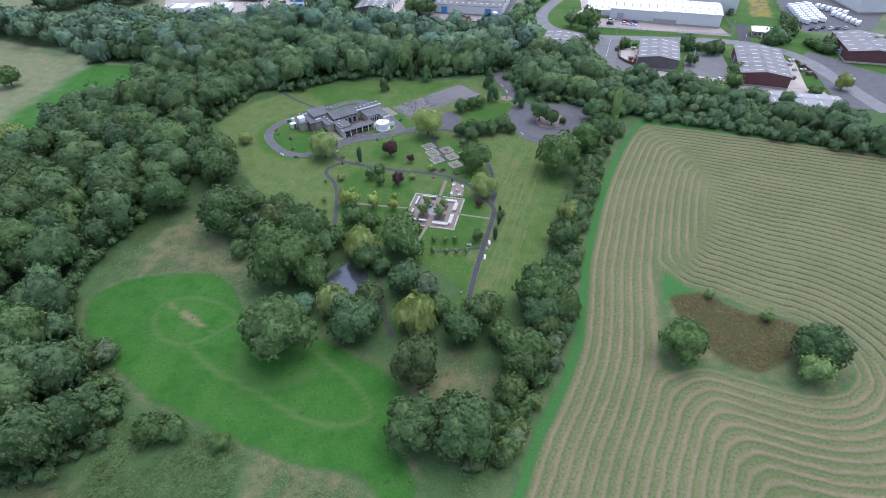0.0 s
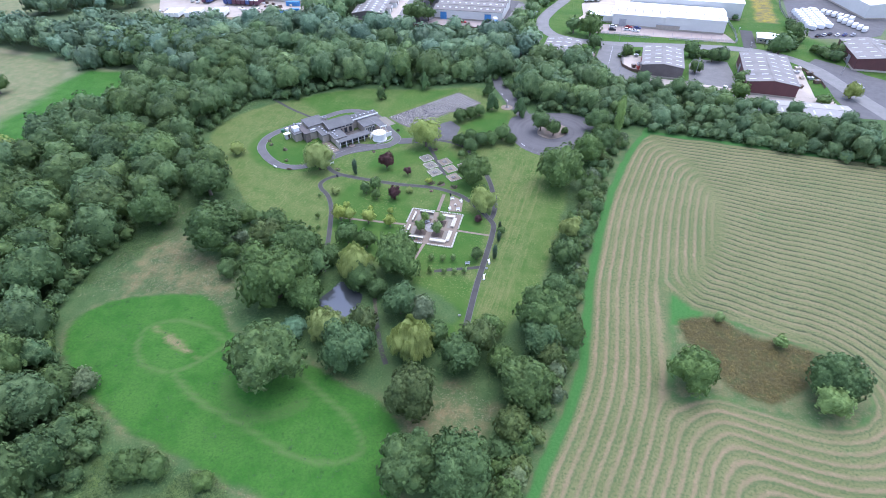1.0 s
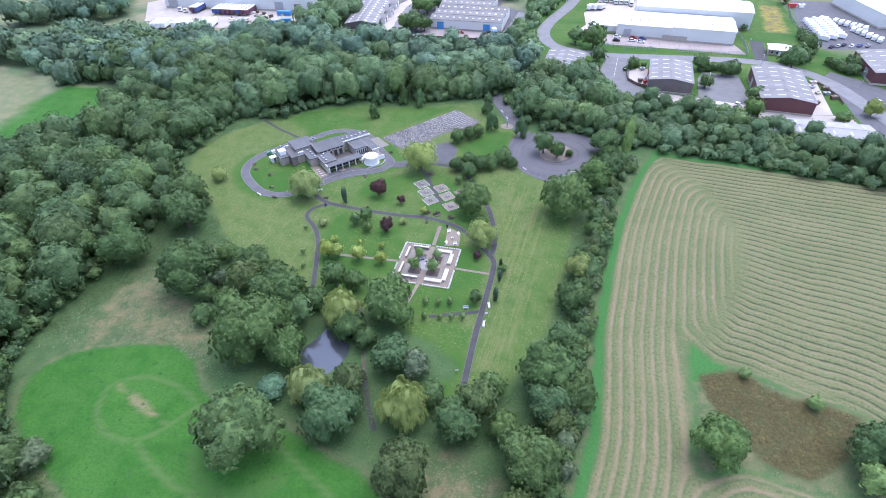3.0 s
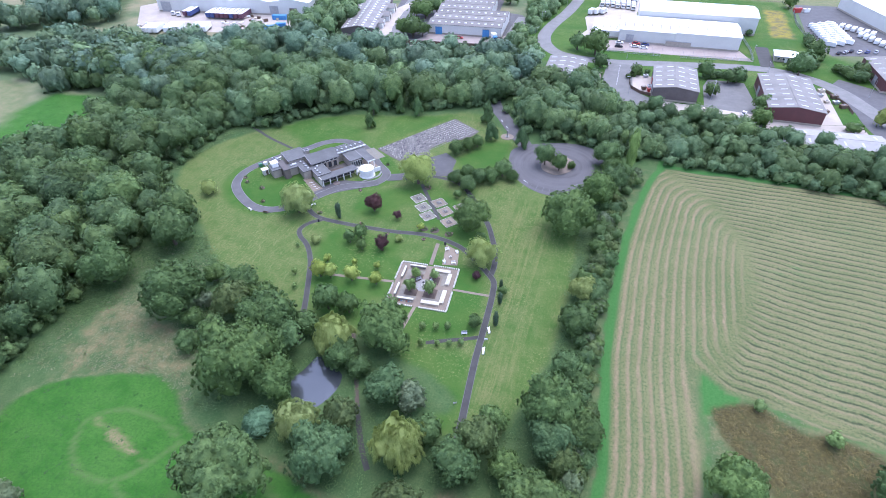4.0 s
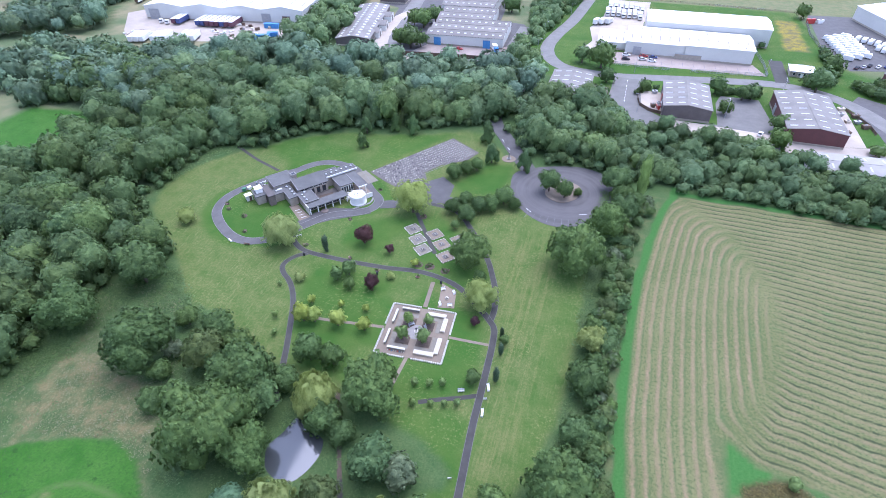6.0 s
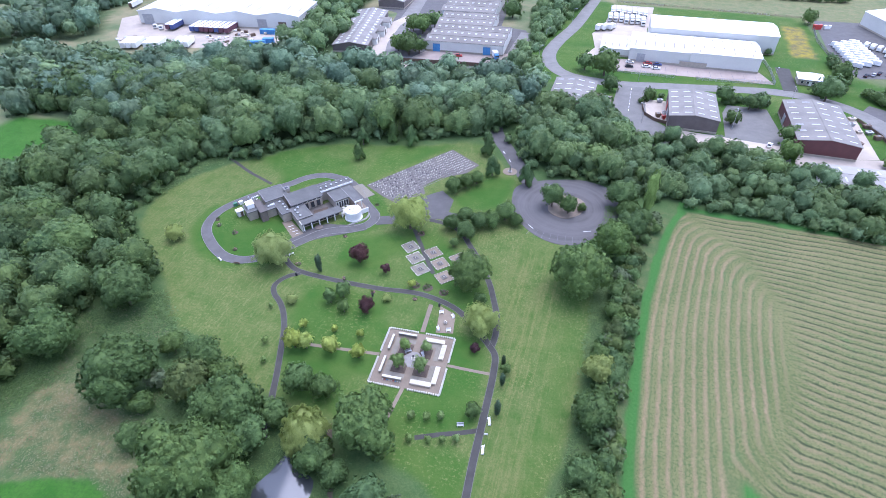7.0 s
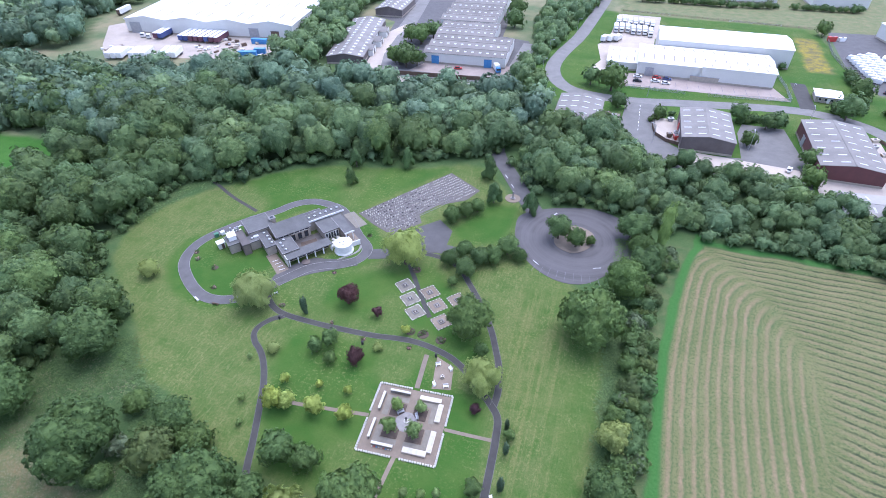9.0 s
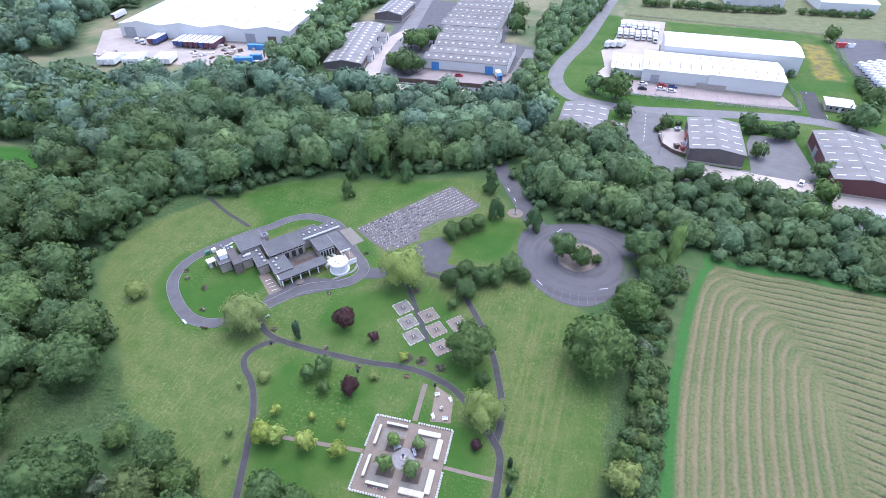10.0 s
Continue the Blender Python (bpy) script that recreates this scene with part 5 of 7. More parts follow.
# ---- industrial estate ----
def shed(x, y, turn, wide, deep, eave, rise, bays, wall, roof, label, lights=(0, 0), along="y", overhang=0.3, light_size=(2.7, 0.65), name="industrial_shed", doors=(), pane=None):
    """A shed whose front left corner stands at x, y; wide along its own x, deep along its own y. Ridges run along the given axis."""
    ob = thing(name, pose(x, y, 0, 0, 0, turn), label, "industrial building")
    g = Geo()
    span = wide if along == "y" else deep
    long = deep if along == "y" else wide
    pitch = span / bays

    def spot(a, b, z):
        return (a, b, z) if along == "y" else (b, span - a, z)
    g.prism([(0.0, 0.0), (wide, 0.0), (wide, deep), (0.0, deep)], 0, eave)
    for b in range(bays):
        a0, a1 = b * pitch, (b + 1) * pitch
        for end in (0.0, long):
            g.poly([spot(a0, end, eave), spot(a1, end, eave), spot((a0 + a1) / 2, end, eave + rise - 0.05)])
    part("wall", g, wall, ob)
    part("plinth", Geo().box(wide / 2, deep / 2, 0, wide + 0.06, deep + 0.06, 0.9), BRICK, ob, "brick plinth")
    for b in range(bays):
        a0, am, a1 = b * pitch, (b + 0.5) * pitch, (b + 1) * pitch
        o0, o1 = (overhang if b == 0 else 0), (overhang if b == bays - 1 else 0)
        for k, (p, q, zp, zq) in enumerate(((a0 - o0, am, eave - rise * o0 / (pitch / 2), eave + rise), (am, a1 + o1, eave + rise, eave - rise * o1 / (pitch / 2)))):
            g = Geo()
            low = [spot(p, -overhang, zp), spot(q, -overhang, zq), spot(q, long + overhang, zq), spot(p, long + overhang, zp)]
            n = len(g.v)
            g.v += [(c[0], c[1], c[2] + 0.02) for c in low] + [(c[0], c[1], c[2] + 0.16) for c in low]
            g.f += [(4, 5, 6, 7), (3, 2, 1, 0), (0, 1, 5, 4), (1, 2, 6, 5), (2, 3, 7, 6), (3, 0, 4, 7)]
            slope = part("roof_slope", g, roof, ob)
            rows, count = lights
            for r in range(rows):
                for c in range(count):
                    t = (r + 0.5) / rows
                    am2, bm2 = p + (q - p) * t, long * (c + 0.5) / count
                    z = zp + (zq - zp) * t + 0.18
                    lx, ly = light_size
                    tilt = (zq - zp) / (q - p)
                    h = Geo()
                    cs = [spot(am2 + i * lx / 2, bm2 + j * ly / 2, z + tilt * i * lx / 2) for i, j in ((-1, -1), (1, -1), (1, 1), (-1, 1))]
                    h.v = [(e[0], e[1], e[2] - 0.1) for e in cs] + [(e[0], e[1], e[2] + 0.04) for e in cs]
                    h.f = [(4, 5, 6, 7), (0, 1, 5, 4), (1, 2, 6, 5), (2, 3, 7, 6), (3, 0, 4, 7)]
                    part("rooflight", h, pane or ROOFLIGHT, slope)
        part("ridge", Geo().box(*spot(am, long / 2, eave + rise + 0.1), *((0.5, long, 0.12) if along == "y" else (long, 0.5, 0.12))), roof, ob)
    for side, a, w, h, material in doors:
        px, py, sx, sy = {"s": (a, -0.06, w, 0.16), "w": (-0.06, a, 0.16, w), "e": (wide + 0.06, a, 0.16, w)}[side]
        door = part("roller_door", Geo().box(px, py, 0.0, sx, sy, h), material, ob)
        part("door_frame", Geo().box(px, py, h, sx + (0.3 if sx > sy else 0.06), sy + (0.3 if sy > sx else 0.06), 0.25), STEEL, door)
    return ob


shed(8.5, 276, 0.5, 19, 27, 5.6, 1.3, 1, DARKCLAD, SHEETS, "brown-clad shed with a grey sheet roof and rooflights", (2, 5), doors=[("w", 18, 3.5, 3.8, RED), ("w", 11, 2.5, 3, WHITE)])
shed(54, 268, 0, 21, 37, 5.8, 1.4, 1, REDCLAD, SHEETS, "red-clad shed with a grey sheet roof and rooflights", (2, 7), doors=[("w", 8, 3.5, 3.8, STEEL), ("w", 26, 3.5, 3.8, STEEL)])
shed(-41.5, 277, 0, 18.5, 28, 4.8, 1.1, 1, DARKCLAD, SHEETS, "low shed with a grey sheet roof and rooflights", (2, 5))
shed(57, 242, 4, 36, 13, 3.6, 0.7, 1, CLAD, PALESHEET, "low shed with a pale grey roof", (1, 6), "x")
shed(-11, 350.5, 0.5, 62, 27, 6.6, 1.6, 1, CLAD, WHITEROOF, "long white-roofed warehouse with pale grey walls", (1, 13), "x", light_size=(6.0, 0.6), name="warehouse", pane=GRIMY, doors=[("s", 6, 4, 4, STEEL)])
shed(18.6, 349.9, 0.5, 32.4, 9.6, 7.3, 0.5, 1, CLAD, WHITEROOF, "raised front bay of the long warehouse", (1, 4), "x", light_size=(2.6, 0.5), name="warehouse", pane=GRIMY, doors=[("s", 2, 13, 2.6, BRICK)])
shed(-26, 355, 0.5, 15, 22, 3.9, 0.6, 1, CLAD, WHITEROOF, "lower white-roofed wing of the warehouse", (1, 4), "x", light_size=(5.0, 0.5), name="warehouse", pane=GRIMY)
shed(-2, 378.5, 1.5, 64, 24, 9.5, 1.4, 1, CLAD, WHITEROOF, "tall white-roofed warehouse behind the long one", (0, 0), "x", name="warehouse")
shed(-308, 328.5, 9.3, 106, 118, 8.0, 2.0, 4, CLAD, WHITEROOF, "very large white-roofed warehouse", (2, 5), light_size=(0.8, 9.0), name="warehouse", pane=GRIMY, doors=[("s", 6, 7, 6, STEEL), ("s", 82, 6, 5.5, STEEL), ("s", 95, 5, 4.5, TIMBER)])
old_shed = shed(-166.5, 317.5, 13, 19.5, 66, 4.0, 1.6, 1, DARKCLAD, SHEETS, "long old shed with a patched grey roof", (2, 14), light_size=(1.5, 2.0), doors=[("e", 20, 4, 3.4, WHITE), ("e", 38, 5, 3.4, WHITE)])
shed(-118, 334.5, 4.0, 43, 31, 5.6, 1.7, 3, CLAD, SHEETS, "multi-bay factory with a grey corrugated roof", (1, 11), "x", light_size=(1.0, 1.3), name="factory", doors=[("s", 6, 4, 4.2, BLUE), ("s", 34, 4, 4.2, BLUE)])
shed(-122, 366.5, 4.0, 33, 24, 5.4, 1.6, 2, CLAD, SHEETS, "grey-roofed factory bay behind the front range", (1, 9), "x", light_size=(1.0, 1.3), name="factory")
shed(-128, 392, 4.0, 34, 64, 5.4, 1.6, 5, CLAD, SHEETS, "grey-roofed rear factory bays", (1, 9), "x", light_size=(1.0, 1.3), name="factory")
shed(-177, 404, 4.0, 18, 30, 4.4, 2.0, 1, DARKCLAD, SHEETS, "dark shed with a patched roof", (2, 6), light_size=(1.5, 2.0))


def side_gable(parent, y, long, deep, high, rise):
    """A small gabled wing on the east side of a shed."""
    wing = part("wing", Geo().prism([(19.4, y), (19.4 + deep, y), (19.4 + deep, y + long), (19.4, y + long)], 0, high).poly([(19.4 + deep, y, high), (19.4 + deep, y + long, high), (19.4 + deep, y + long / 2, high + rise)]), WHITE, parent)
    for k in (0, 1):
        a, b = (y - 0.3, y + long / 2) if k == 0 else (y + long / 2, y + long + 0.3)
        za, zb = (high - 0.1, high + rise) if k == 0 else (high + rise, high - 0.1)
        g = Geo()
        g.v = [(x, yy, z + t) for t in (0.03, 0.17) for x, yy, z in ((17.0, a, za), (19.8 + deep, a, za), (19.8 + deep, b, zb), (17.0, b, zb))]
        g.f = [(4, 5, 6, 7), (3, 2, 1, 0), (0, 1, 5, 4), (1, 2, 6, 5), (2, 3, 7, 6), (3, 0, 4, 7)]
        part("wing_roof", g, SHEETS, wing)
    part("wing_door", Geo().box(19.45 + deep, y + long / 2, 0, 0.16, 2.6, high - 0.5), DARKCLAD, wing)


def build_gatehouse():
    ob = thing("gatehouse", pose(67.2, 341.2, 0, 0, 0, -4), "small brick gatehouse with a pale hipped roof", "building")
    wall = part("wall", Geo().prism([(0.0, 0.0), (10.4, 0.0), (10.4, 8.6), (0.0, 8.6)], 0, 2.9), BRICK, ob)
    windows(ob, (0.6, 0.0), (9.8, 0.0), 1.0, 2.0, 4, None, 1.3)
    part("door", Geo().box(5.2, -0.06, 0, 1.1, 0.1, 2.1), WHITE, wall)
    g = Geo()
    g.v += [(-0.6, -0.6, 2.92), (11.0, -0.6, 2.92), (11.0, 9.2, 2.92), (-0.6, 9.2, 2.92), (3.9, 4.3, 4.7), (6.5, 4.3, 4.7)]
    g.f += [(0, 1, 5, 4), (1, 2, 5), (2, 3, 4, 5), (3, 0, 4), (3, 2, 1, 0)]
    part("roof", g, WHITEROOF, ob)
    part("ridge", Geo().tube((3.9, 4.3, 4.72), (6.5, 4.3, 4.72), 0.12, 0.12, 6), CLAD, ob)
    part("gutter", Geo().box(5.2, -0.65, 2.75, 11.6, 0.12, 0.16), STEEL, ob)


for y, long, deep in ((13.0, 9.0, 2.6), (27.0, 9.5, 4.2), (44.0, 9.5, 4.6)):
    side_gable(old_shed, y, long, deep, 3.2, 1.5)
shed(132.5, 402, 17, 60, 50, 8.0, 1.6, 2, CLAD, WHITEROOF, "large white-roofed depot building", (1, 6), name="warehouse")
shed(107, 312, 3, 24, 30, 5.6, 1.4, 1, REDCLAD, SHEETS, "red-clad shed beside the estate road", (2, 5), doors=[("w", 10, 3.5, 3.8, STEEL)])
shed(38, 506, 4, 36, 26, 5.5, 1.2, 1, CLAD, WHITEROOF, "distant white-roofed shed beyond the rough field", (0, 0), "x", name="warehouse")
shed(95, 508, 6, 34, 30, 6.0, 1.4, 1, CLAD, WHITEROOF, "distant pale shed beyond the rough field", (0, 0), "x", name="warehouse")


# ---- chapel building: its own x runs along the front, its own y to the back ----
def flat_block(parent, name, u0, u1, w0, w1, high, wall, roof, edge=0.25, fascia=None, base=0.0):
    """A flat-roofed block: walls, a roof slab that stands proud, and a raised rim."""
    body = part(name, Geo().prism([(u0, w0), (u1, w0), (u1, w1), (u0, w1)], base, high), wall, parent)
    part("roof", Geo().prism([(u0 - edge, w0 - edge), (u1 + edge, w0 - edge), (u1 + edge, w1 + edge), (u0 - edge, w1 + edge)], high + 0.01, high + 0.22), roof, body)
    rim = Geo()
    for a, b, c, d in ((u0 - edge, w0 - edge, u1 + edge, w0 - edge + 0.18), (u0 - edge, w1 + edge - 0.18, u1 + edge, w1 + edge), (u0 - edge, w0 - edge + 0.18, u0 - edge + 0.18, w1 + edge - 0.18), (u1 + edge - 0.18, w0 - edge + 0.18, u1 + edge, w1 + edge - 0.18)):
        rim.prism([(a, b), (c, b), (c, d), (a, d)], high + 0.2, high + 0.34)
    part("roof_rim", rim, fascia or RIM, body)
    return body


def dome_light(parent, u, w, z, r=0.38):
    kerb = part("skylight", Geo().cone(u, w, z, z + 0.18, r + 0.1, r + 0.08, 14), FELT, parent)
    g = Geo()
    for k in range(3):
        a, b = k * 0.5, (k + 1) * 0.5
        g.cone(u, w, z + 0.18 + 0.3 * math.sin(a), z + 0.18 + 0.3 * math.sin(b), r * math.cos(a), r * math.cos(b), 14)
    part("dome", g, ROOFLIGHT, kerb, "milky plastic dome")


def windows(parent, a, b, z0, z1, count, frame_material=None, gap=0.25):
    """Windows in a row on a wall that runs from a to b; each has a frame and a pane."""
    a, b = np.array(a, float), np.array(b, float)
    d = (b - a) / np.linalg.norm(b - a)
    out = np.array((d[1], -d[0]))
    wide = np.linalg.norm(b - a) / count
    turn = math.degrees(math.atan2(d[1], d[0]))
    for i in range(count):
        c = a + d * wide * (i + 0.5) + out * 0.05
        win = part("window", Geo().box(c[0], c[1], z0 - 0.08, wide - gap + 0.16, 0.12, z1 - z0 + 0.16, turn), frame_material or WHITE, parent)
        c = c + out * 0.04
        part("pane", Geo().box(c[0], c[1], z0, wide - gap, 0.12, z1 - z0, turn), DARKGLASS, win)


def build_chapel():
    ob = thing("crematorium", pose(-99.9, 169.4, 0, 0, 0, 52), "low modern crematorium of buff brick with flat grey roofs", "building")
    hall = flat_block(ob, "hall", -5.8, 1.6, 15.9, 23.4, 3.9, BRICK, FELT)
    part("roof_vent", Geo().box(2.3, 18.6, 0, 1.7, 1.6, 4.9), BRICK, hall)
    part("vent_cap", Geo().box(2.3, 18.6, 4.9, 2.0, 1.9, 0.18), RIM, hall)
    part("vent_opening", Geo().box(2.3, 18.6, 5.08, 1.0, 0.9, 0.12), DARKGLASS, hall)
    chapel = part("main_chapel", Geo().prism([(0.5, 9.9), (11.0, 9.9), (11.0, 15.0), (0.5, 15.0)], 0, 3.8), BRICK, ob)
    roof = Geo()
    roof.v = [(0.0, 9.2, 3.75), (11.3, 9.2, 3.75), (11.3, 15.3, 4.7), (0.0, 15.3, 4.7), (0.0, 9.2, 4.0), (11.3, 9.2, 4.0), (11.3, 15.3, 4.95), (0.0, 15.3, 4.95)]
    roof.f = [(4, 5, 6, 7), (3, 2, 1, 0), (0, 1, 5, 4), (1, 2, 6, 5), (2, 3, 7, 6), (3, 0, 4, 7)]
    part("roof", roof, FELT, chapel, "grey felt roof pitched to the court")
    part("gable", Geo().poly([(0.5, 9.9, 3.8), (0.5, 15.0, 3.8), (0.5, 15.0, 4.6)]).poly([(11.0, 15.0, 3.8), (11.0, 9.9, 3.8), (11.0, 15.0, 4.6)]).poly([(11.0, 15.0, 3.8), (11.0, 15.0, 4.6), (0.5, 15.0, 4.6), (0.5, 15.0, 3.8)]), BRICK, chapel)
    part("roof_edge", Geo().box(5.65, 9.14, 3.72, 11.4, 0.12, 0.32), RIM, chapel)
    part("end_upstand", Geo().poly([(0.0, 9.1, 4.0), (0.0, 15.4, 4.97), (0.0, 15.4, 5.2), (0.0, 9.1, 4.25)]).poly([(0.2, 15.4, 4.97), (0.2, 9.1, 4.0), (0.2, 9.1, 4.25), (0.2, 15.4, 5.2)]).poly([(0.0, 9.1, 4.25), (0.0, 15.4, 5.2), (0.2, 15.4, 5.2), (0.2, 9.1, 4.25)]), RIM, chapel)
    windows(chapel, (0.9, 9.9), (10.8, 9.9), 2.9, 3.5, 6)
    windows(chapel, (2.2, 9.9), (10.6, 9.9), 0.3, 2.3, 4, TIMBER, 1.0)
    range_ = flat_block(ob, "skylit_range", 11.5, 22.8, 11.6, 14.6, 3.8, BRICK, FELT, 0.3)
    part("fascia", Geo().box(17.2, 11.24, 3.62, 12.0, 0.16, 0.55), WHITE, range_)
    back = flat_block(ob, "rear_store", 11.6, 17.2, 14.9, 17.2, 3.0, BRICK, FELT)
    dome_light(back, 15.2, 15.8, 3.22)
    for i in range(6):
        dome_light(range_, 12.2 + i * 1.92, 13.0 + 0.1 * i, 4.02)
    offices = flat_block(ob, "office_block", 13.4, 18.2, 4.6, 11.2, 3.0, BRICK, FELT)
    windows(offices, (13.7, 4.6), (18.0, 4.6), 0.5, 2.5, 5)
    wing = flat_block(ob, "skylit_wing", -0.5, 4.2, 2.0, 8.9, 2.9, BRICK, FELT)
    for u, w in ((0.9, 3.5), (0.7, 5.4), (0.6, 7.1), (1.9, 8.2)):
        dome_light(wing, u, w, 3.12)
    link = flat_block(ob, "link_block", -3.6, -0.9, 7.4, 15.6, 3.0, BRICK, FELT)
    for u, w in ((-1.4, 8.8), (-1.5, 10.7), (-1.5, 12.5), (-1.9, 14.6)):
        dome_light(link, u, w, 3.22)
    west = flat_block(ob, "low_wing", -6.8, -3.9, 12.6, 15.6, 2.9, BRICK, FELT)
    dome_light(west, -5.7, 14.2, 3.12)
    part("roof_hatch", Geo().box(-4.4, 14.4, 3.1, 1.5, 0.9, 0.4), ROOFLIGHT, west)
    flat_block(ob, "service_block", -9.2, -7.1, 11.4, 19.2, 3.5, DARKBRICK, BROWNFELT, 0.15, BROWNFELT)
    plant = flat_block(ob, "plant_room", -12.5, -9.5, 14.4, 19.2, 3.0, BRICK, FELT, 0.2)
    part("white_flue_housing", Geo().box(-10.7, 17.4, 3.2, 2.2, 2.4, 1.5), WHITE, plant)
    part("housing_cap", Geo().box(-10.7, 17.4, 4.7, 2.5, 2.7, 0.14), WHITE, plant)
    for dx, dy, h in ((-0.4, 20.6, 2.4), (-1.5, 21.2, 2.8), (0.5, 21.1, 1.9)):
        part("flue", Geo().cone(-8.4 + dx, dy, 2.4, 3.0 + h * 0.6, 0.32, 0.28, 10), STEEL, plant)
    part("plant_deck", Geo().box(-8.8, 20.9, 0, 3.8, 2.4, 2.5), CLAD, plant)
    part("pipe", Geo().tube((-11.2, 21.4, 2.8), (-6.4, 22.6, 3.2), 0.2, 0.2, 8), WHITE, plant)
    # colonnade along the front
    walk_way = part("colonnade", Geo().prism([(-0.3, -0.9), (13.6, -0.9), (13.6, 2.5), (4.4, 2.5), (4.4, 1.7), (-0.3, 1.7)], 2.55, 2.8), FELT, ob)
    part("fascia", Geo().box(6.65, -1.0, 2.5, 14.1, 0.14, 0.36), RIM, walk_way)
    for i in range(6):
        part("column", Geo().box(0.1 + i * 2.63, -0.7, 0, 0.3, 0.3, 2.55), WHITE, walk_way)
    part("colonnade_wall", Geo().box(6.5, 1.35, 0, 13.4, 0.25, 2.5), BRICK, walk_way)
    windows(walk_way, (0.3, 1.22), (13.0, 1.22), 0.4, 2.4, 9, TIMBER)
    part("end_wall", Geo().box(-0.4, 0.5, 0, 0.25, 2.8, 2.9), STONE, walk_way)
    part("front_planter", Geo().cone(4.6, -1.5, 0, 0.3, 1.2, 1.25, 14), DARKBRICK, walk_way, "low brick planting bed")
    # inner court with dark shrubs
    part("court_paving", Geo().prism([(4.3, 2.6), (13.3, 2.6), (13.3, 9.8), (4.3, 9.8)], -0.05, 0.06), GRIT, ob)
    part("court_bed", Geo().prism([(5.8, 4.2), (11.0, 4.0), (11.4, 7.2), (6.6, 7.8)], 0.05, 0.22), SOIL, ob)
    # covered entrance
    porch = part("porch_roof", Geo().prism([(18.6, 0.6), (21.4, 0.6), (22.0, 11.2), (18.6, 11.2)], 3.0, 3.22), FELT, ob)
    part("porch_edge", Geo().box(18.5, 5.6, 2.95, 0.16, 10.2, 0.36), RIM, porch)
    part("porch_beam", Geo().box(20.0, 0.5, 2.95, 3.2, 0.2, 0.4), WHITE, porch)
    for u, w in ((18.9, 0.8), (21.1, 0.8), (21.3, 4.6), (21.5, 8.2)):
        part("post", Geo().box(u, w, 0, 0.26, 0.26, 3.0), WHITE, porch)
    part("porch_paving", Geo().prism([(18.4, -1.4), (22.4, -1.4), (22.4, 8), (18.4, 8)], -0.05, 0.07), PAVING, ob)
    # white drum
    drum = part("round_chapel", Geo().cone(16.3, -2.7, 0, 2.7, 2.6, 2.6, 36), WHITE, ob, "white rendered drum")
    part("drum_roof", Geo().cone(16.3, -2.7, 2.7, 2.8, 2.36, 2.36, 36), WHITE, drum)
    hoop = Geo()
    for r0, r1, z0, z1 in ((2.64, 2.64, 2.66, 3.0), (2.64, 2.38, 3.0, 3.0), (2.38, 2.38, 3.0, 2.78)):
        n = len(hoop.v)
        for r, z in ((r0, z0), (r1, z1)):
            hoop.v += [(16.3 + r * math.cos(i * math.pi / 18), -2.7 + r * math.sin(i * math.pi / 18), z) for i in range(36)]
        hoop.f += [(n + i, n + (i + 1) % 36, n + 36 + (i + 1) % 36, n + 36 + i) for i in range(36)]
    part("drum_parapet", hoop, WHITE, drum)
    part("drum_skirt", Geo().cone(16.3, -2.7, 0, 0.35, 2.9, 2.85, 36), WHITE, drum)
    for a, b in ((16.7, -2.3), (15.6, -2.0), (16.0, -3.5)):
        part("roof_light", Geo().cone(a, b, 2.8, 3.1, 0.3, 0.2, 10), STEEL, drum)
    part("screen_wall", Geo().box(20.4, -2.6, 0, 2.8, 0.25, 1.7), WHITE, ob)
    part("screen_wall", Geo().box(19.4, -0.7, 0, 0.25, 2.6, 1.9), WHITE, ob)
    for u, w, sz in ((13.9, 0.3, 0.9), (14.8, 1.6, 0.8), (15.6, 2.9, 0.9), (17.2, 3.4, 0.7)):
        part("rubble_planter", Geo().box(u, w, 0, sz * 1.8, sz, 0.7, 20 + 30 * w), STONE, ob)
    m = pose(-99.9, 169.4, 0, 0, 0, 52)

    def at(u, w):
        return (m @ Vector((u, w, 0)))[:2]
    slab("paving", [at(u, w) for u, w in ((-4.3, 8.0), (-1.4, 7.0), (-0.7, -1.7), (-4.4, -1.9))], PAVING, 0.055, "brown paved bay with white marks")
    for i in range(4):
        mark = Geo().box(*at(-2.4 - 0.1 * i, -0.6 + i * 1.6), 0.05, 1.7, 0.16, 0.012, 46)
        tagged(new("bay_mark", mark.mesh("bay_mark", PAINT)), "white painted parking line", "marking", kind="structure")
    slab("paving", [at(u, w) for u, w in ((24.0, 14.0), (27.6, 13.8), (28.1, 5.0), (24.1, 5.0))], GRAVEL, 0.07, "pale square of stone paving")
    slab("inner_lawn_kerb", [at(u, w) for u, w in ((13.4, -5.9), (19, -6.0), (21.4, -4.2), (21.2, -3.6), (18.8, -5.4), (13.2, -5.4))], KERB, 0.06, "pale kerb round the drum's lawn", curve=True)
    hut = thing("hut", m @ pose(-14.0, 19.4, 0, 0, 0, 4), "small white hut with a flat roof", "hut")
    part("wall", Geo().box(0, 0, 0, 2.0, 1.7, 2.0), CLAD, hut)
    part("roof", Geo().box(0, 0, 2.0, 2.4, 2.1, 0.18), WHITE, hut)
    part("door", Geo().box(0.3, -0.87, 0, 0.8, 0.06, 1.8), TIMBER, hut)
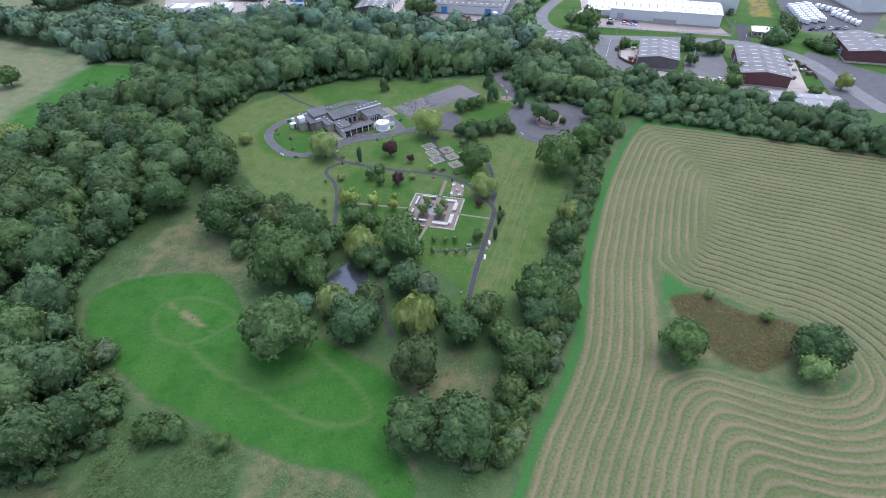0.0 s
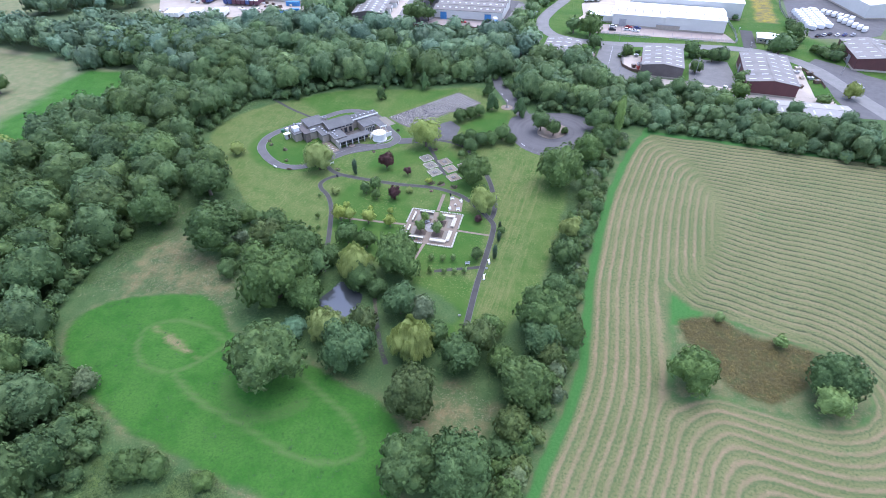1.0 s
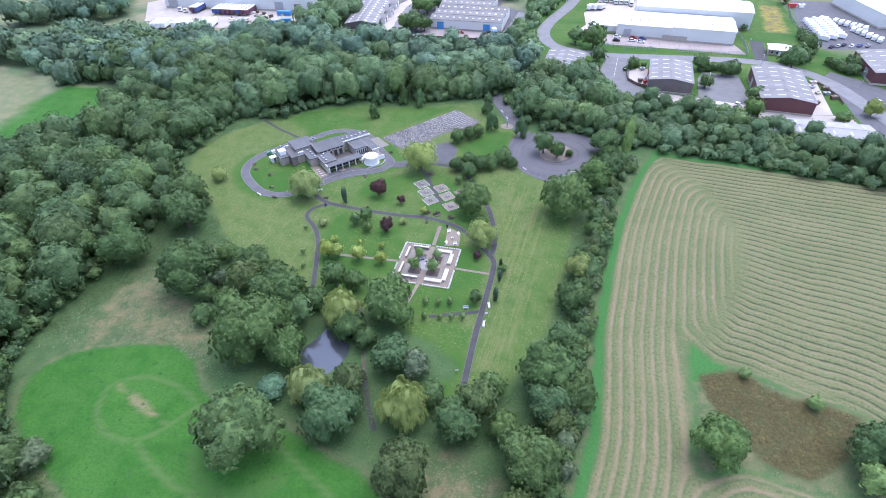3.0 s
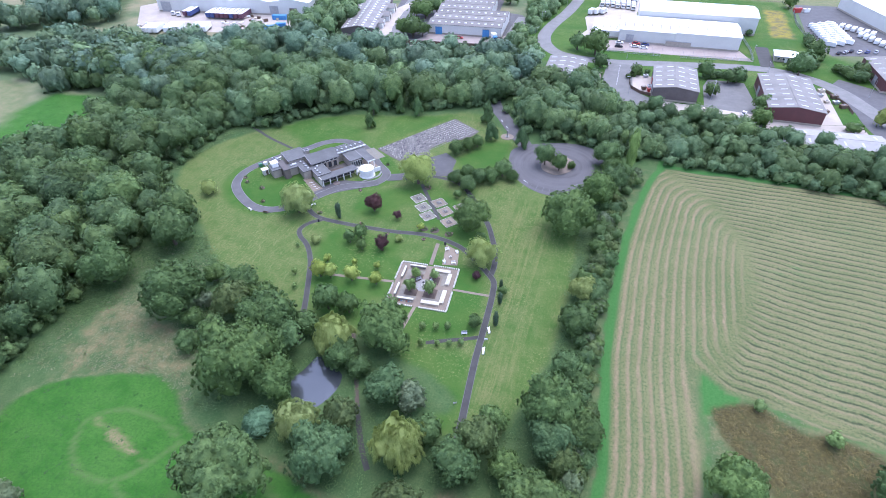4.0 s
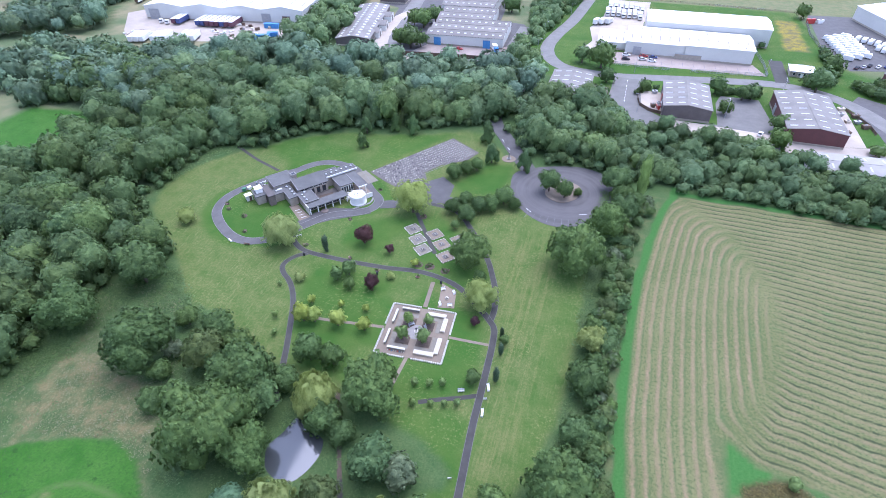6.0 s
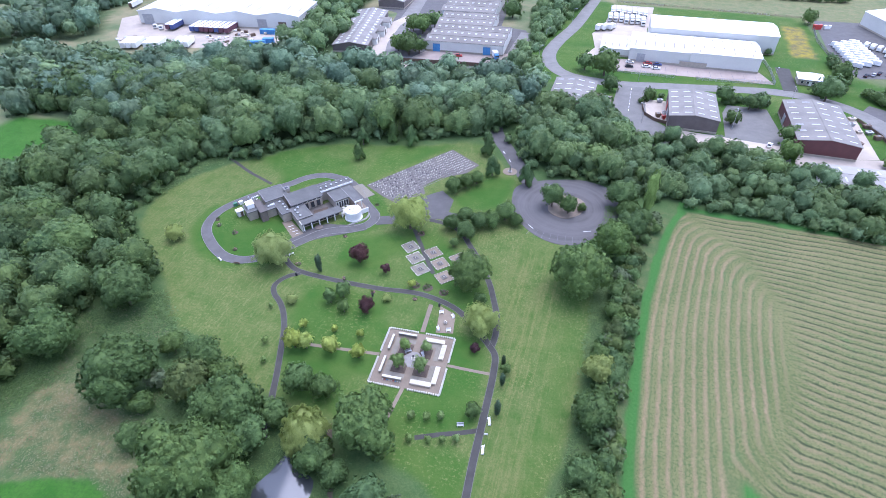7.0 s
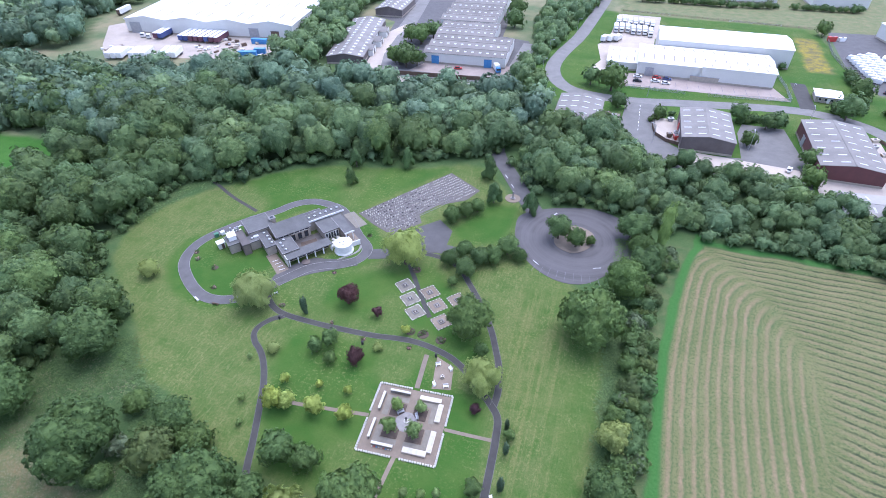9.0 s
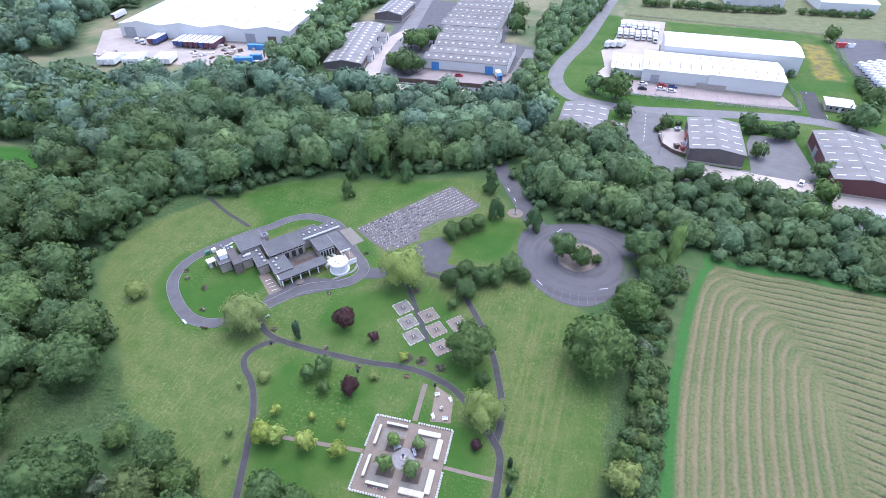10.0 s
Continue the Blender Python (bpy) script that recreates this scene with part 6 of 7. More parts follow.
    for i, (mat, word) in enumerate(((BLUEGREEN, "green"), (WHITE, "white"))):
        b = thing("waste_bin", m @ pose(-13.8 + 1.9 * i, 25.6, 0, 0, 0, 10), word + " wheeled waste bin beside the drive", "bin")
        part("body", Geo().box(0, 0, 0.12, 1.2, 0.95, 1.0), WHITE if i else GREENPAINT, b)
        part("lid", Geo().box(0, 0, 1.12, 1.3, 1.05, 0.14), WHITE if i else GREENPAINT, b)
        for k in (-1, 1):
            part("wheel", Geo().tube((k * 0.5 - 0.06, 0.4, 0.12), (k * 0.5 + 0.06, 0.4, 0.12), 0.12, 0.12, 8), BLACK, b)


build_chapel()
build_gatehouse()


# ---- memorial garden ----
GARDEN = pose(-48.55, 132.1, 0, 0, 0, 5)


def bench(m, label, material, wide=1.6):
    ob = thing("bench", m, label, "bench", "benches")
    for k in range(3):
        part("seat_slat", Geo().box(0, -0.16 + 0.17 * k, 0.43, wide, 0.15, 0.05), material, ob)
    for k in range(2):
        part("back_slat", Geo().box(0, 0.27 + 0.02 * k, 0.6 + 0.2 * k, wide, 0.05, 0.15), material, ob)
    for k in (-1, 1):
        part("side_frame", Geo().box(k * (wide / 2 - 0.1), 0.02, 0, 0.1, 0.6, 0.43).box(k * (wide / 2 - 0.1), 0.3, 0.43, 0.08, 0.08, 0.5), material, ob)
    return ob


def build_garden():
    base = tagged(new("garden_paving", Geo().prism([(-8.3, -8.3), (8.3, -8.3), (8.3, 8.3), (-8.3, 8.3)], -0.1, 0.05).mesh("garden_paving", PAVING)), "brown-pink paving of the square memorial garden", "pavement", kind="structure")
    base.matrix_basis = GARDEN
    stone = Geo().box(0, 0, 0, 0.34, 0.42, 0.32).mesh("edging_stone", STONE)
    edging = thing("garden_edging", GARDEN, "row of small white stones round the memorial garden", "edging")
    for side in range(4):
        turn = Matrix.Rotation(radians(90 * side), 4, "Z")
        for k in range(31):
            a = -8.25 + k * 0.55
            if abs(a) > 0.75:
                part("edging_stone", stone, STONE, edging, at=turn @ pose(a, 8.5, 0.0, 0, 0, (k * 37 % 11) - 5))
    # low memorial walls: narrow capped ones to the west, broad sloping ones to the east
    for cx, cy, lx, ly, broad in ((-3.2, 6.7, 4.7, 0.55, 0), (-6.6, 3.7, 0.55, 4.5, 0), (-6.6, -3.3, 0.55, 4.6, 0), (-3.3, -6.6, 4.6, 0.6, 0),
                                  (3.9, 6.4, 4.9, 1.15, 1), (6.5, 3.4, 1.15, 4.5, 1), (6.5, -3.6, 1.15, 5.0, 1), (3.6, -6.5, 5.0, 1.25, 1)):
        ob = thing("memorial_wall", GARDEN @ pose(cx, cy, 0), "low memorial wall capped with pale stone" if not broad else "broad low memorial wall of pinkish white stone", "wall", "memorial walls")
        high = 0.95 if not broad else 0.55
        part("wall", Geo().box(0, 0, 0, lx - 0.1, ly - 0.1, high), BRICK if not broad else PINKSTONE, ob)
        part("cap", Geo().box(0, 0, high, lx, ly, 0.1), STONE if not broad else PINKSTONE, ob)
        n = 9
        for i in range(n):
            t = (i + 0.5) / n - 0.5
            if broad:
                part("tablet", Geo().box(t * lx if lx > ly else 0, t * ly if ly > lx else 0, high + 0.1, (lx / n - 0.08) if lx > ly else lx * 0.8, (ly / n - 0.08) if ly > lx else ly * 0.8, 0.05), STONE, ob)
            elif ly > lx or cy > 0:
                part("plaque", Geo().box(t * lx if lx > ly else 0.27, t * ly if ly > lx else -0.28, 0.3, 0.36 if lx > ly else 0.04, 0.04 if lx > ly else 0.36, 0.4), GRANITE, ob)
            else:
                part("flower_pot", Geo().cone(t * lx, -0.45, 0, 0.3, 0.1, 0.15, 8), (STONE, RED, BLUE, STONE)[i % 4], ob)
    for sx, sy, s in ((-1, 1, 2.9), (1, 1, 2.7), (-1, -1, 3.1), (1, -1, 3.1)):
        bed = tagged(new("flower_bed", Geo().prism([(sx * 0.9, sy * 2.2), (sx * 2.2, sy * 0.9), (sx * (1.3 + s), sy * 0.9), (sx * (1.3 + s), sy * (1.3 + s)), (sx * 0.9, sy * (1.3 + s))], 0.0, 0.14).mesh("flower_bed", SOIL)), "dark soil bed planted with a small tree", "flower bed")
        bed.matrix_basis = GARDEN
        path = tagged(new("gravel_bed", Geo().prism([(sx * 0.75, sy * 5.9), (sx * 5.9, sy * 5.9), (sx * 5.9, sy * 0.75), (sx * 4.6, sy * 0.75), (sx * 4.6, sy * 4.6), (sx * 0.75, sy * 4.6)], 0.0, 0.085).mesh("gravel_bed", GRAVEL)), "grey gravel strip before the memorial walls", "gravel", kind="structure")
        path.matrix_basis = GARDEN
    ring = tagged(new("round_paving", Geo().cone(0, 0, 0, 0.1, 2.4, 2.4, 32).mesh("round_paving", GRANITE)), "round grey stone paving", "pavement", kind="structure")
    ring.matrix_basis = GARDEN
    urn = thing("sundial", GARDEN @ pose(0, 0.2, 0.1), "white stone sundial on a round step", "sundial")
    part("step", Geo().cone(0, 0, 0, 0.18, 0.62, 0.6, 18), STONE, urn)
    part("pedestal", Geo().cone(0, 0, 0.18, 0.95, 0.24, 0.18, 12), STONE, urn)
    part("dial", Geo().cone(0, 0, 0.95, 1.05, 0.3, 0.3, 16), BLACK, urn)
    bench(GARDEN @ pose(-1.75, 1.9, 0.1, 0, 0, 40), "pale grey bench beside the round paving", STEEL)
    bench(GARDEN @ pose(1.9, 1.7, 0.1, 0, 0, -62), "pale grey bench beside the round paving", STEEL)
    slab("terrace", [(-47.9, 151.0), (-43.2, 149.2), (-41.9, 142.9), (-46.2, 141.9)], PAVING, 0.05, "brown paved terrace with benches")
    road("garden_path", [(-50.5, 150.8), (-50.1, 147), (-49.4, 141)], 1.15, PAVING, 0.045, "narrow brown paved path", kind="path")
    road("garden_path", [(-40.2, 133.0), (-35, 133.3), (-29.6, 133.7)], 0.8, PAVING, 0.026, "narrow brown gravel path", kind="path")
    road("garden_path", [(-57.0, 131.2), (-67.2, 129.7), (-74.5, 128.7), (-82.4, 128.0)], 0.9, PAVING, 0.026, "narrow brown gravel path", kind="path")
    road("garden_path", [(-48.0, 124.0), (-48.2, 119.2), (-48.4, 115)], 0.9, PAVING, 0.026, "narrow brown gravel path", kind="path")
    for x, y, a in ((-46.8, 148.6, 30), (-43.7, 148.3, -50), (-46.0, 143.1, -50), (-43.2, 143.3, 25)):
        bench(pose(x, y, 0.05, 0, 0, a), "white bench on the brown terrace", WHITE, 1.25)
    pot = thing("planter", pose(-44.8, 145.6, 0.05), "round stone planter with pale flowers", "planter")
    part("bowl", Geo().cone(0, 0, 0, 0.4, 0.35, 0.55, 14), STONE, pot)
    part("soil", Geo().cone(0, 0, 0.4, 0.44, 0.48, 0.48, 14), SOIL, pot)
    for k in range(6):
        part("flower", Geo().cone(0.3 * math.cos(k), 0.3 * math.sin(k), 0.44, 0.66, 0.05, 0.13, 6), (WHITE, PINKSTONE)[k % 2], pot)
    bench(pose(-26.6, 114.6, 0, 0, 0, -80), "white bench beside the tarmac path", WHITE, 1.9)
    bench(pose(-27.0, 121.4, 0, 0, 0, -70), "white bench beside the tarmac path", WHITE, 1.9)
    bench(pose(-32.6, 118.6, 0, 0, 0, 20), "pale bench on a small slab", STEEL, 1.5)
    bench(pose(-97.2, 157.6, 0, 0, 0, -130), "white bench beside the drive", WHITE)
    bench(pose(-110.3, 149.2, 0, 0, 0, 185), "dark timber bench beside the drive", TIMBER)
    bench(pose(-116.4, 149.2, 0, 0, 0, 155), "white bench beside the drive", WHITE)
    for x, y in ((-91.0, 150.0), (-48.2, 150.9), (-66.8, 151.0 - 2)):
        b = thing("litter_bin", pose(x, y, 0), "black litter bin beside the path", "bin")
        part("body", Geo().cone(0, 0, 0, 0.9, 0.26, 0.3, 10), BLACK, b)
        part("lid", Geo().cone(0, 0, 0.9, 1.05, 0.34, 0.2, 10), BLACK, b)


build_garden()


def build_plots():
    stone = Geo().box(0, 0, 0, 0.34, 0.2, 0.2).mesh("edging_stone", STONE)
    dull = Geo().box(0, 0, 0, 0.38, 0.22, 0.2).mesh("edging_stone", GRAVEL)
    small = Geo().box(0, 0, 0, 0.3, 0.22, 0.3).mesh("block", GRANITE)
    for i, (x, y) in enumerate(((-64.5, 171.8), (-61.3, 167.4), (-58.2, 163.2), (-57.0, 171.3), (-53.5, 167.2), (-49.0, 170.8), (-50.6, 162.0))):
        ob = thing("memorial_plot", pose(x, y, 0, 0, 0, -40 if i < 3 else -42), "square gravel memorial plot edged with white stones", "memorial plot", "memorial plots")
        s = 2.1
        part("gravel", Geo().prism([(-s, -s), (s, -s), (s, s), (-s, s)], -0.08, 0.06), GRAVEL if i < 3 else PAVING, ob)
        for side in range(4):
            turn = Matrix.Rotation(radians(90 * side), 4, "Z")
            for k in range(9):
                part("edging_stone", stone if (k * 7 + side + i) % (5 if i < 3 else 2) else dull, STONE, ob, at=turn @ pose(-s + 0.25 + k * 0.465, s, 0, 0, 0, (k * 29 + i * 7) % 13 - 6))
            for k in range(4):
                part("block", small, GRANITE, ob, at=turn @ pose(-0.6 + k * 0.34, 0.62, 0.05, 0, 0, (k * 17) % 9 - 4))
        part("centre_bed", Geo().prism([(-0.5, -0.5), (0.5, -0.5), (0.5, 0.5), (-0.5, 0.5)], 0.05, 0.12), SOIL, ob)
        part("centre_stone", Geo().box(0, 0, 0.1, 0.34, 0.3, 0.35), STONE, ob)


build_plots()


def build_graves():
    """Rows of small stones on a dark paved slope; the nearest as things, the others joined."""
    slab("grave_terrace", [(-91.8, 199.2), (-70.3, 232.6), (-57.3, 224.4), (-60.2, 217.4), (-68.2, 211.6), (-72.4, 204.6), (-70.2, 200.6), (-76.9, 191.8), (-84.2, 194.9)], GRIT, 0.05, "brownish grey grit terrace of the burial rows")
    rng = random.Random(3)
    tablet = Geo().box(0, 0, 0, 0.34, 0.34, 0.06).prism([(-0.15, -0.06), (0.15, -0.06), (0.15, 0.06), (-0.15, 0.06)], 0.06, 0.3)
    kinds = [tablet.mesh("headstone", m) for m in (STONE, GRANITE, GRANITE, BLACK)]
    area = [(-91.2, 199.8), (-70.4, 231.6), (-58.2, 224.4), (-60.8, 218.2), (-69, 212), (-73.3, 204.8), (-71.2, 200.6), (-77.2, 192.8), (-84.2, 195.9)]
    u, w = np.array((0.546, 0.838)), np.array((0.838, -0.546))
    spots = []
    for row in range(12):
        for k in range(54):
            p = np.array((-91.4, 199.6)) + w * (0.5 + row * 1.38) + u * (k * 0.74 - 1 + rng.uniform(-0.12, 0.12))
            if rng.random() < 0.84 and inside(area, p[0], p[1]) > 0.1:
                spots.append((p[0], p[1]))
    spots.sort(key=lambda p: p[1])
    rest = Geo()
    for i, (x, y) in enumerate(spots):
        if i < 280:
            ob = new("headstone", kinds[rng.choice((0, 0, 0, 1, 2, 3))])
            ob.matrix_basis = pose(x, y, 0.05, rng.uniform(-4, 4), 0, 57 + rng.uniform(-5, 5)) @ Matrix.Diagonal((rng.uniform(0.8, 1.3), 1, rng.uniform(0.6, 1.3), 1))
            tagged(ob, "small upright memorial stone in a row", "headstone", "headstones")
        else:
            rest.box(x, y, 0.05, rng.uniform(0.25, 0.42), rng.uniform(0.18, 0.3), rng.uniform(0.12, 0.32), 57 + rng.uniform(-5, 5))
    tagged(new("headstones", rest.mesh("headstones", STONE)), "further rows of small grey memorial stones", "headstones", kind="stuff")
    for row in range(11):
        p = np.array((-91.0, 199.9)) + w * (1.15 + row * 1.38)
        cuts = [t for t in np.arange(0, 40, 0.5) if inside(area, *(p + u * t)) > 0.4]
        if len(cuts) > 4:
            a, b = p + u * cuts[0], p + u * cuts[-1]
            tagged(new("kerb", Geo().ribbon(np.array([a, (a + b) / 2, b]), 0.14, 0.0, 0.08).mesh("kerb", KERB)), "pale concrete kerb between burial rows", "kerb", kind="structure")


build_graves()


# ---- vehicles ----
def profile(points, wide, taper=0.0):
    """A body from its side outline (x, z), wide along y, drawn in a little towards the top."""
    g, n = Geo(), len(points)
    top = max(p[1] for p in points)
    for s in (-1, 1):
        g.v += [(x, s * (wide / 2 - taper * z / top), z) for x, z in points]
    g.f += [tuple(range(n)), tuple(range(2 * n - 1, n - 1, -1))]
    g.f += [(i, n + i, n + (i + 1) % n, (i + 1) % n) for i in range(n)]
    return g


WHEEL = Geo().tube((0, -0.1, 0), (0, 0.1, 0), 0.32, 0.32, 12).tube((0, 0.1, 0), (0, -0.1, 0), 0.32, 0.32, 12).mesh("wheel", BLACK)
HUB = Geo().tube((0, -0.12, 0), (0, 0.12, 0), 0.17, 0.17, 10).tube((0, 0.12, 0), (0, -0.12, 0), 0.17, 0.17, 10).mesh("rim", STEEL)


def wheels(parent, spots, scale=1.0):
    for x, y in spots:
        w = part("wheel", WHEEL, BLACK, parent, at=pose(x, y, 0.32 * scale) @ Matrix.Scale(scale, 4))
        part("rim", HUB, STEEL, w)


def car(m, paint, label):
    ob = thing("car", m, label, "car", "parked cars")
    part("body", profile([(-2.1, 0.25), (2.1, 0.25), (2.15, 0.6), (1.95, 0.82), (0.9, 0.93), (-1.9, 0.95), (-2.12, 0.7)], 1.75, 0.08), paint, ob)
    part("cabin", profile([(-1.75, 0.93), (1.0, 0.92), (0.35, 1.42), (-1.2, 1.45)], 1.6, 0.2), DARKGLASS, ob)
    part("roof", profile([(-1.2, 1.44), (0.32, 1.41), (0.2, 1.5), (-1.1, 1.52)], 1.28, 0.05), paint, ob)
    for k in (-1, 1):
        part("headlight", Geo().box(2.04, k * 0.6, 0.6, 0.16, 0.36, 0.16), ROOFLIGHT, ob)
        part("tail_light", Geo().box(-2.06, k * 0.62, 0.65, 0.12, 0.3, 0.18), RED, ob)
    wheels(ob, [(x, y) for x in (-1.3, 1.3) for y in (-0.78, 0.78)])
    return ob


def trailer(m, side, label, long=13.0):
    ob = thing("lorry_trailer", m, label, "trailer", "parked trailers")
    part("body", Geo().box(0, 0, 1.1, long, 2.5, 2.7), side, ob)
    part("roof", Geo().box(0, 0, 3.8, long + 0.06, 2.56, 0.08), WHITEROOF, ob)
    part("chassis", Geo().box(0, 0, 0.75, long - 0.4, 1.1, 0.34), BLACK, ob)
    part("rear_door", Geo().box(-long / 2 - 0.03, 0, 1.15, 0.08, 2.4, 2.6), TIMBER, ob)
    part("landing_leg", Geo().box(long / 2 - 2.6, 0.6, 0, 0.16, 0.16, 0.8).box(long / 2 - 2.6, -0.6, 0, 0.16, 0.16, 0.8), STEEL, ob)
    wheels(ob, [(-long / 2 + 1.6 + 1.3 * i, y) for i in range(3) for y in (-1.05, 1.05)], 1.5)
    return ob


def lorry(m, paint, label, box=6.0):
    ob = thing("lorry", m, label, "lorry", "parked lorries")
    if box:
        part("box_body", Geo().box(-box / 2 + 0.6, 0, 1.0, box, 2.4, 2.5), WHITE, ob)
        part("box_roof", Geo().box(-box / 2 + 0.6, 0, 3.5, box + 0.05, 2.45, 0.06), WHITEROOF, ob)
    cab = part("cab", profile([(0.8, 0.6), (2.6, 0.6), (2.7, 1.6), (2.4, 2.75), (0.8, 2.85)], 2.3, 0.1), paint, ob)
    part("windscreen", profile([(2.62, 1.6), (2.72, 1.62), (2.46, 2.5), (2.38, 2.45)], 2.0), DARKGLASS, cab)
    part("chassis", Geo().box(-box / 2 + 1.0, 0, 0.6, box + 2.0, 0.9, 0.3), BLACK, ob)
    wheels(ob, [(x, y) for x in (1.8, -box + 2.0) for y in (-1.0, 1.0)], 1.35)
    return ob


def caravan(m, label):
    ob = thing("caravan", m, label, "caravan", "stored caravans")
    part("body", profile([(-2.6, 0.45), (2.4, 0.45), (2.75, 1.0), (2.35, 2.2), (1.7, 2.5), (-2.2, 2.55), (-2.65, 1.9)], 2.2, 0.06), WHITE, ob)
    part("window", Geo().box(2.5, 0, 1.25, 0.25, 1.5, 0.6), DARKGLASS, ob)
    part("side_window", Geo().box(0.3, -1.08, 1.3, 1.3, 0.06, 0.55), DARKGLASS, ob)
    part("drawbar", Geo().box(3.2, 0, 0.4, 1.3, 0.16, 0.1), STEEL, ob)
    wheels(ob, [(-0.2, -1.0), (-0.2, 1.0)])
    return ob


def build_vehicles():
    for x, y, a, paint, word in ((-9.9, 347.2, 8, WHITE, "white"), (-9.9, 341.0, 6, BLACK, "black"), (-1.0, 348.0, 10, RED, "red"), (3.8, 347.6, 4, NAVY, "dark blue"), (-1.5, 343.2, 8, WHITE, "white"), (3.2, 342.0, 6, WHITE, "white"),
                                 (46.5, 271.5, 70, WHITE, "white"), (105, 290, -60, STEEL, "silver"), (100.5, 361, 60, BLACK, "black"), (104, 363, 60, STEEL, "silver"), (107.3, 366, 62, BLACK, "black"), (111, 365.5, 60, WHITE, "white"), (115, 367, 60, NAVY, "dark blue"), (119.2, 368, 60, STEEL, "silver")):
        car(pose(x, y, 0.06, 0, 0, a), paint, word + " hatchback car parked in a yard")
    sides = (NAVY, NAVY, MAROON, MAROON, MAROON, NAVY, MAROON, MAROON)
    for i, side in enumerate(sides):
        t = i / 7
        trailer(pose(-265.5 + 22.5 * t, 329.0 + 3.0 * t, 0.05, 0, 0, -82), side, ("navy" if side is NAVY else "maroon") + " curtain-sided trailer with a white roof")
    for i in (0, 1, 2, 4, 5, 6, 9, 10, 11):
        trailer(pose(-284.0 + 3.05 * i, 291.5 + 1.05 * i, 0.05, 0, 0, -74 + (i * 5 % 4)), WHITE, "white box trailer parked along the yard's edge", 11.0)
    trailer(pose(-279.5, 328.5, 0.05, 0, 0, -82), NAVY, "navy curtain-sided trailer with a white roof")
    trailer(pose(-282.6, 328, 0.05, 0, 0, -82), MAROON, "maroon curtain-sided trailer with a white roof")
    lorry(pose(-292.4, 324.4, 0.05, 0, 0, -70), WHITE, "white lorry cab without its trailer", 0)
    lorry(pose(-287.4, 323.6, 0.05, 0, 0, -70), WHITE, "white lorry cab without its trailer", 0)
    trailer(pose(-341, 360, 0.02, 0, 0, 102), WHITE, "white box trailer beside the access road")
    for i in range(7):
        lorry(pose(-25.6 + 3.3 * i, 417 - 0.6 * i + (i % 3), 0.05, 0, 0, -86), WHITE, "white box lorry parked in a row", 7.0)
        lorry(pose(-25.0 + 3.3 * i, 432 - 0.5 * i + (i * 5 % 3), 0.05, 0, 0, -86), WHITE, "white box lorry parked in a row", 7.0)
    for i in range(3):
        lorry(pose(-30 + 3.5 * i, 398 + 1.5 * i, 0.05, 0, 0, 70), WHITE, "white box lorry parked by the warehouse wing", 5.0)
    for r in range(3):
        for k in range(9):
            caravan(pose(96.0 + r * 4.8 + k * 0.35, 404 - k * 3.9 + r * 3.2, 0.05, 0, 0, 152 + (k * 7 + r * 5) % 9), "white touring caravan in a storage row")
    for k in range(6):
        caravan(pose(111.5 + 2.6 * k, 408 - 2.2 * k, 0.05, 0, 0, 62), "white touring caravan in a storage row")
        caravan(pose(118 + 1.8 * k, 394 - 3.3 * k, 0.05, 0, 0, 62), "white touring caravan in a storage row")
    for x, y, w, d, h, a in ((-213.5, 314.5, 10, 2.6, 2.6, 20), (-209.5, 320.5, 6, 2.5, 2.6, 20), (-219, 334.5, 9, 2.6, 2.6, 10)):
        c = thing("container", pose(x, y, 0.05, 0, 0, a), "blue steel container in the yard", "container", "containers")
        part("body", Geo().box(0, 0, 0, w, d, h), BLUE, c)
        part("lid", Geo().box(0, 0, h, w + 0.08, d + 0.08, 0.12), BLUE, c)
        for k in range(int(w / 0.6)):
            part("rib", Geo().box(-w / 2 + 0.3 + k * 0.6, -d / 2 - 0.03, 0.1, 0.2, 0.08, h - 0.2), BLUE, c)
    rng = random.Random(8)
    for x, y in [(-246.6 + rng.uniform(-4, 40), 312 + rng.uniform(0, 22)) for _ in range(34)] + [(-300 + rng.uniform(0, 45), 299 + rng.uniform(-1, 7)) for _ in range(26)]:
        p = thing("pallet_stack", pose(x, y, 0.05, 0, 0, rng.uniform(0, 90)), "stack of pallets and wrapped goods in the yard", "pallets", "yard goods")
        w = rng.uniform(1.2, 3.2)
        part("pallet", Geo().box(0, 0, 0, w, 1.2, 0.15), TIMBER, p)
        part("load", Geo().box(0, 0, 0.15, w * 0.92, 1.1, rng.uniform(0.4, 1.5)), rng.choice((WHITE, WHITE, TIMBER, STEEL, PINKSTONE)), p)
    for x, y, w, h, mat in ((92.5, 435, 5, 2.6, RED), (98, 437, 4, 2.0, WHITE), (5.0, 286, 2.2, 1.6, TIMBER), (7.2, 284.5, 1.6, 1.8, RED), (-20.5, 299, 2.4, 1.4, TIMBER), (-17.5, 298, 2.0, 1.2, STEEL), (-20.0, 293, 2.6, 1.3, TIMBER), (80.5, 300, 2.4, 1.3, STEEL), (82.0, 294, 2.2, 1.0, PINKSTONE), (7.4, 288, 1.6, 1.8, STEEL), (5.5, 301.5, 2.4, 1.3, STEEL), (86, 300, 3, 1.4, TIMBER), (85.5, 294, 2.6, 1.2, STEEL), (87.5, 290, 3, 1.5, TIMBER), (82, 306, 3, 1.2, PINKSTONE), (79, 282, 3, 1.4, TIMBER)):
        p = thing("skip", pose(x, y, 0.05, 0, 0, 20), "heaped skip of scrap beside a shed", "skip", "skips")
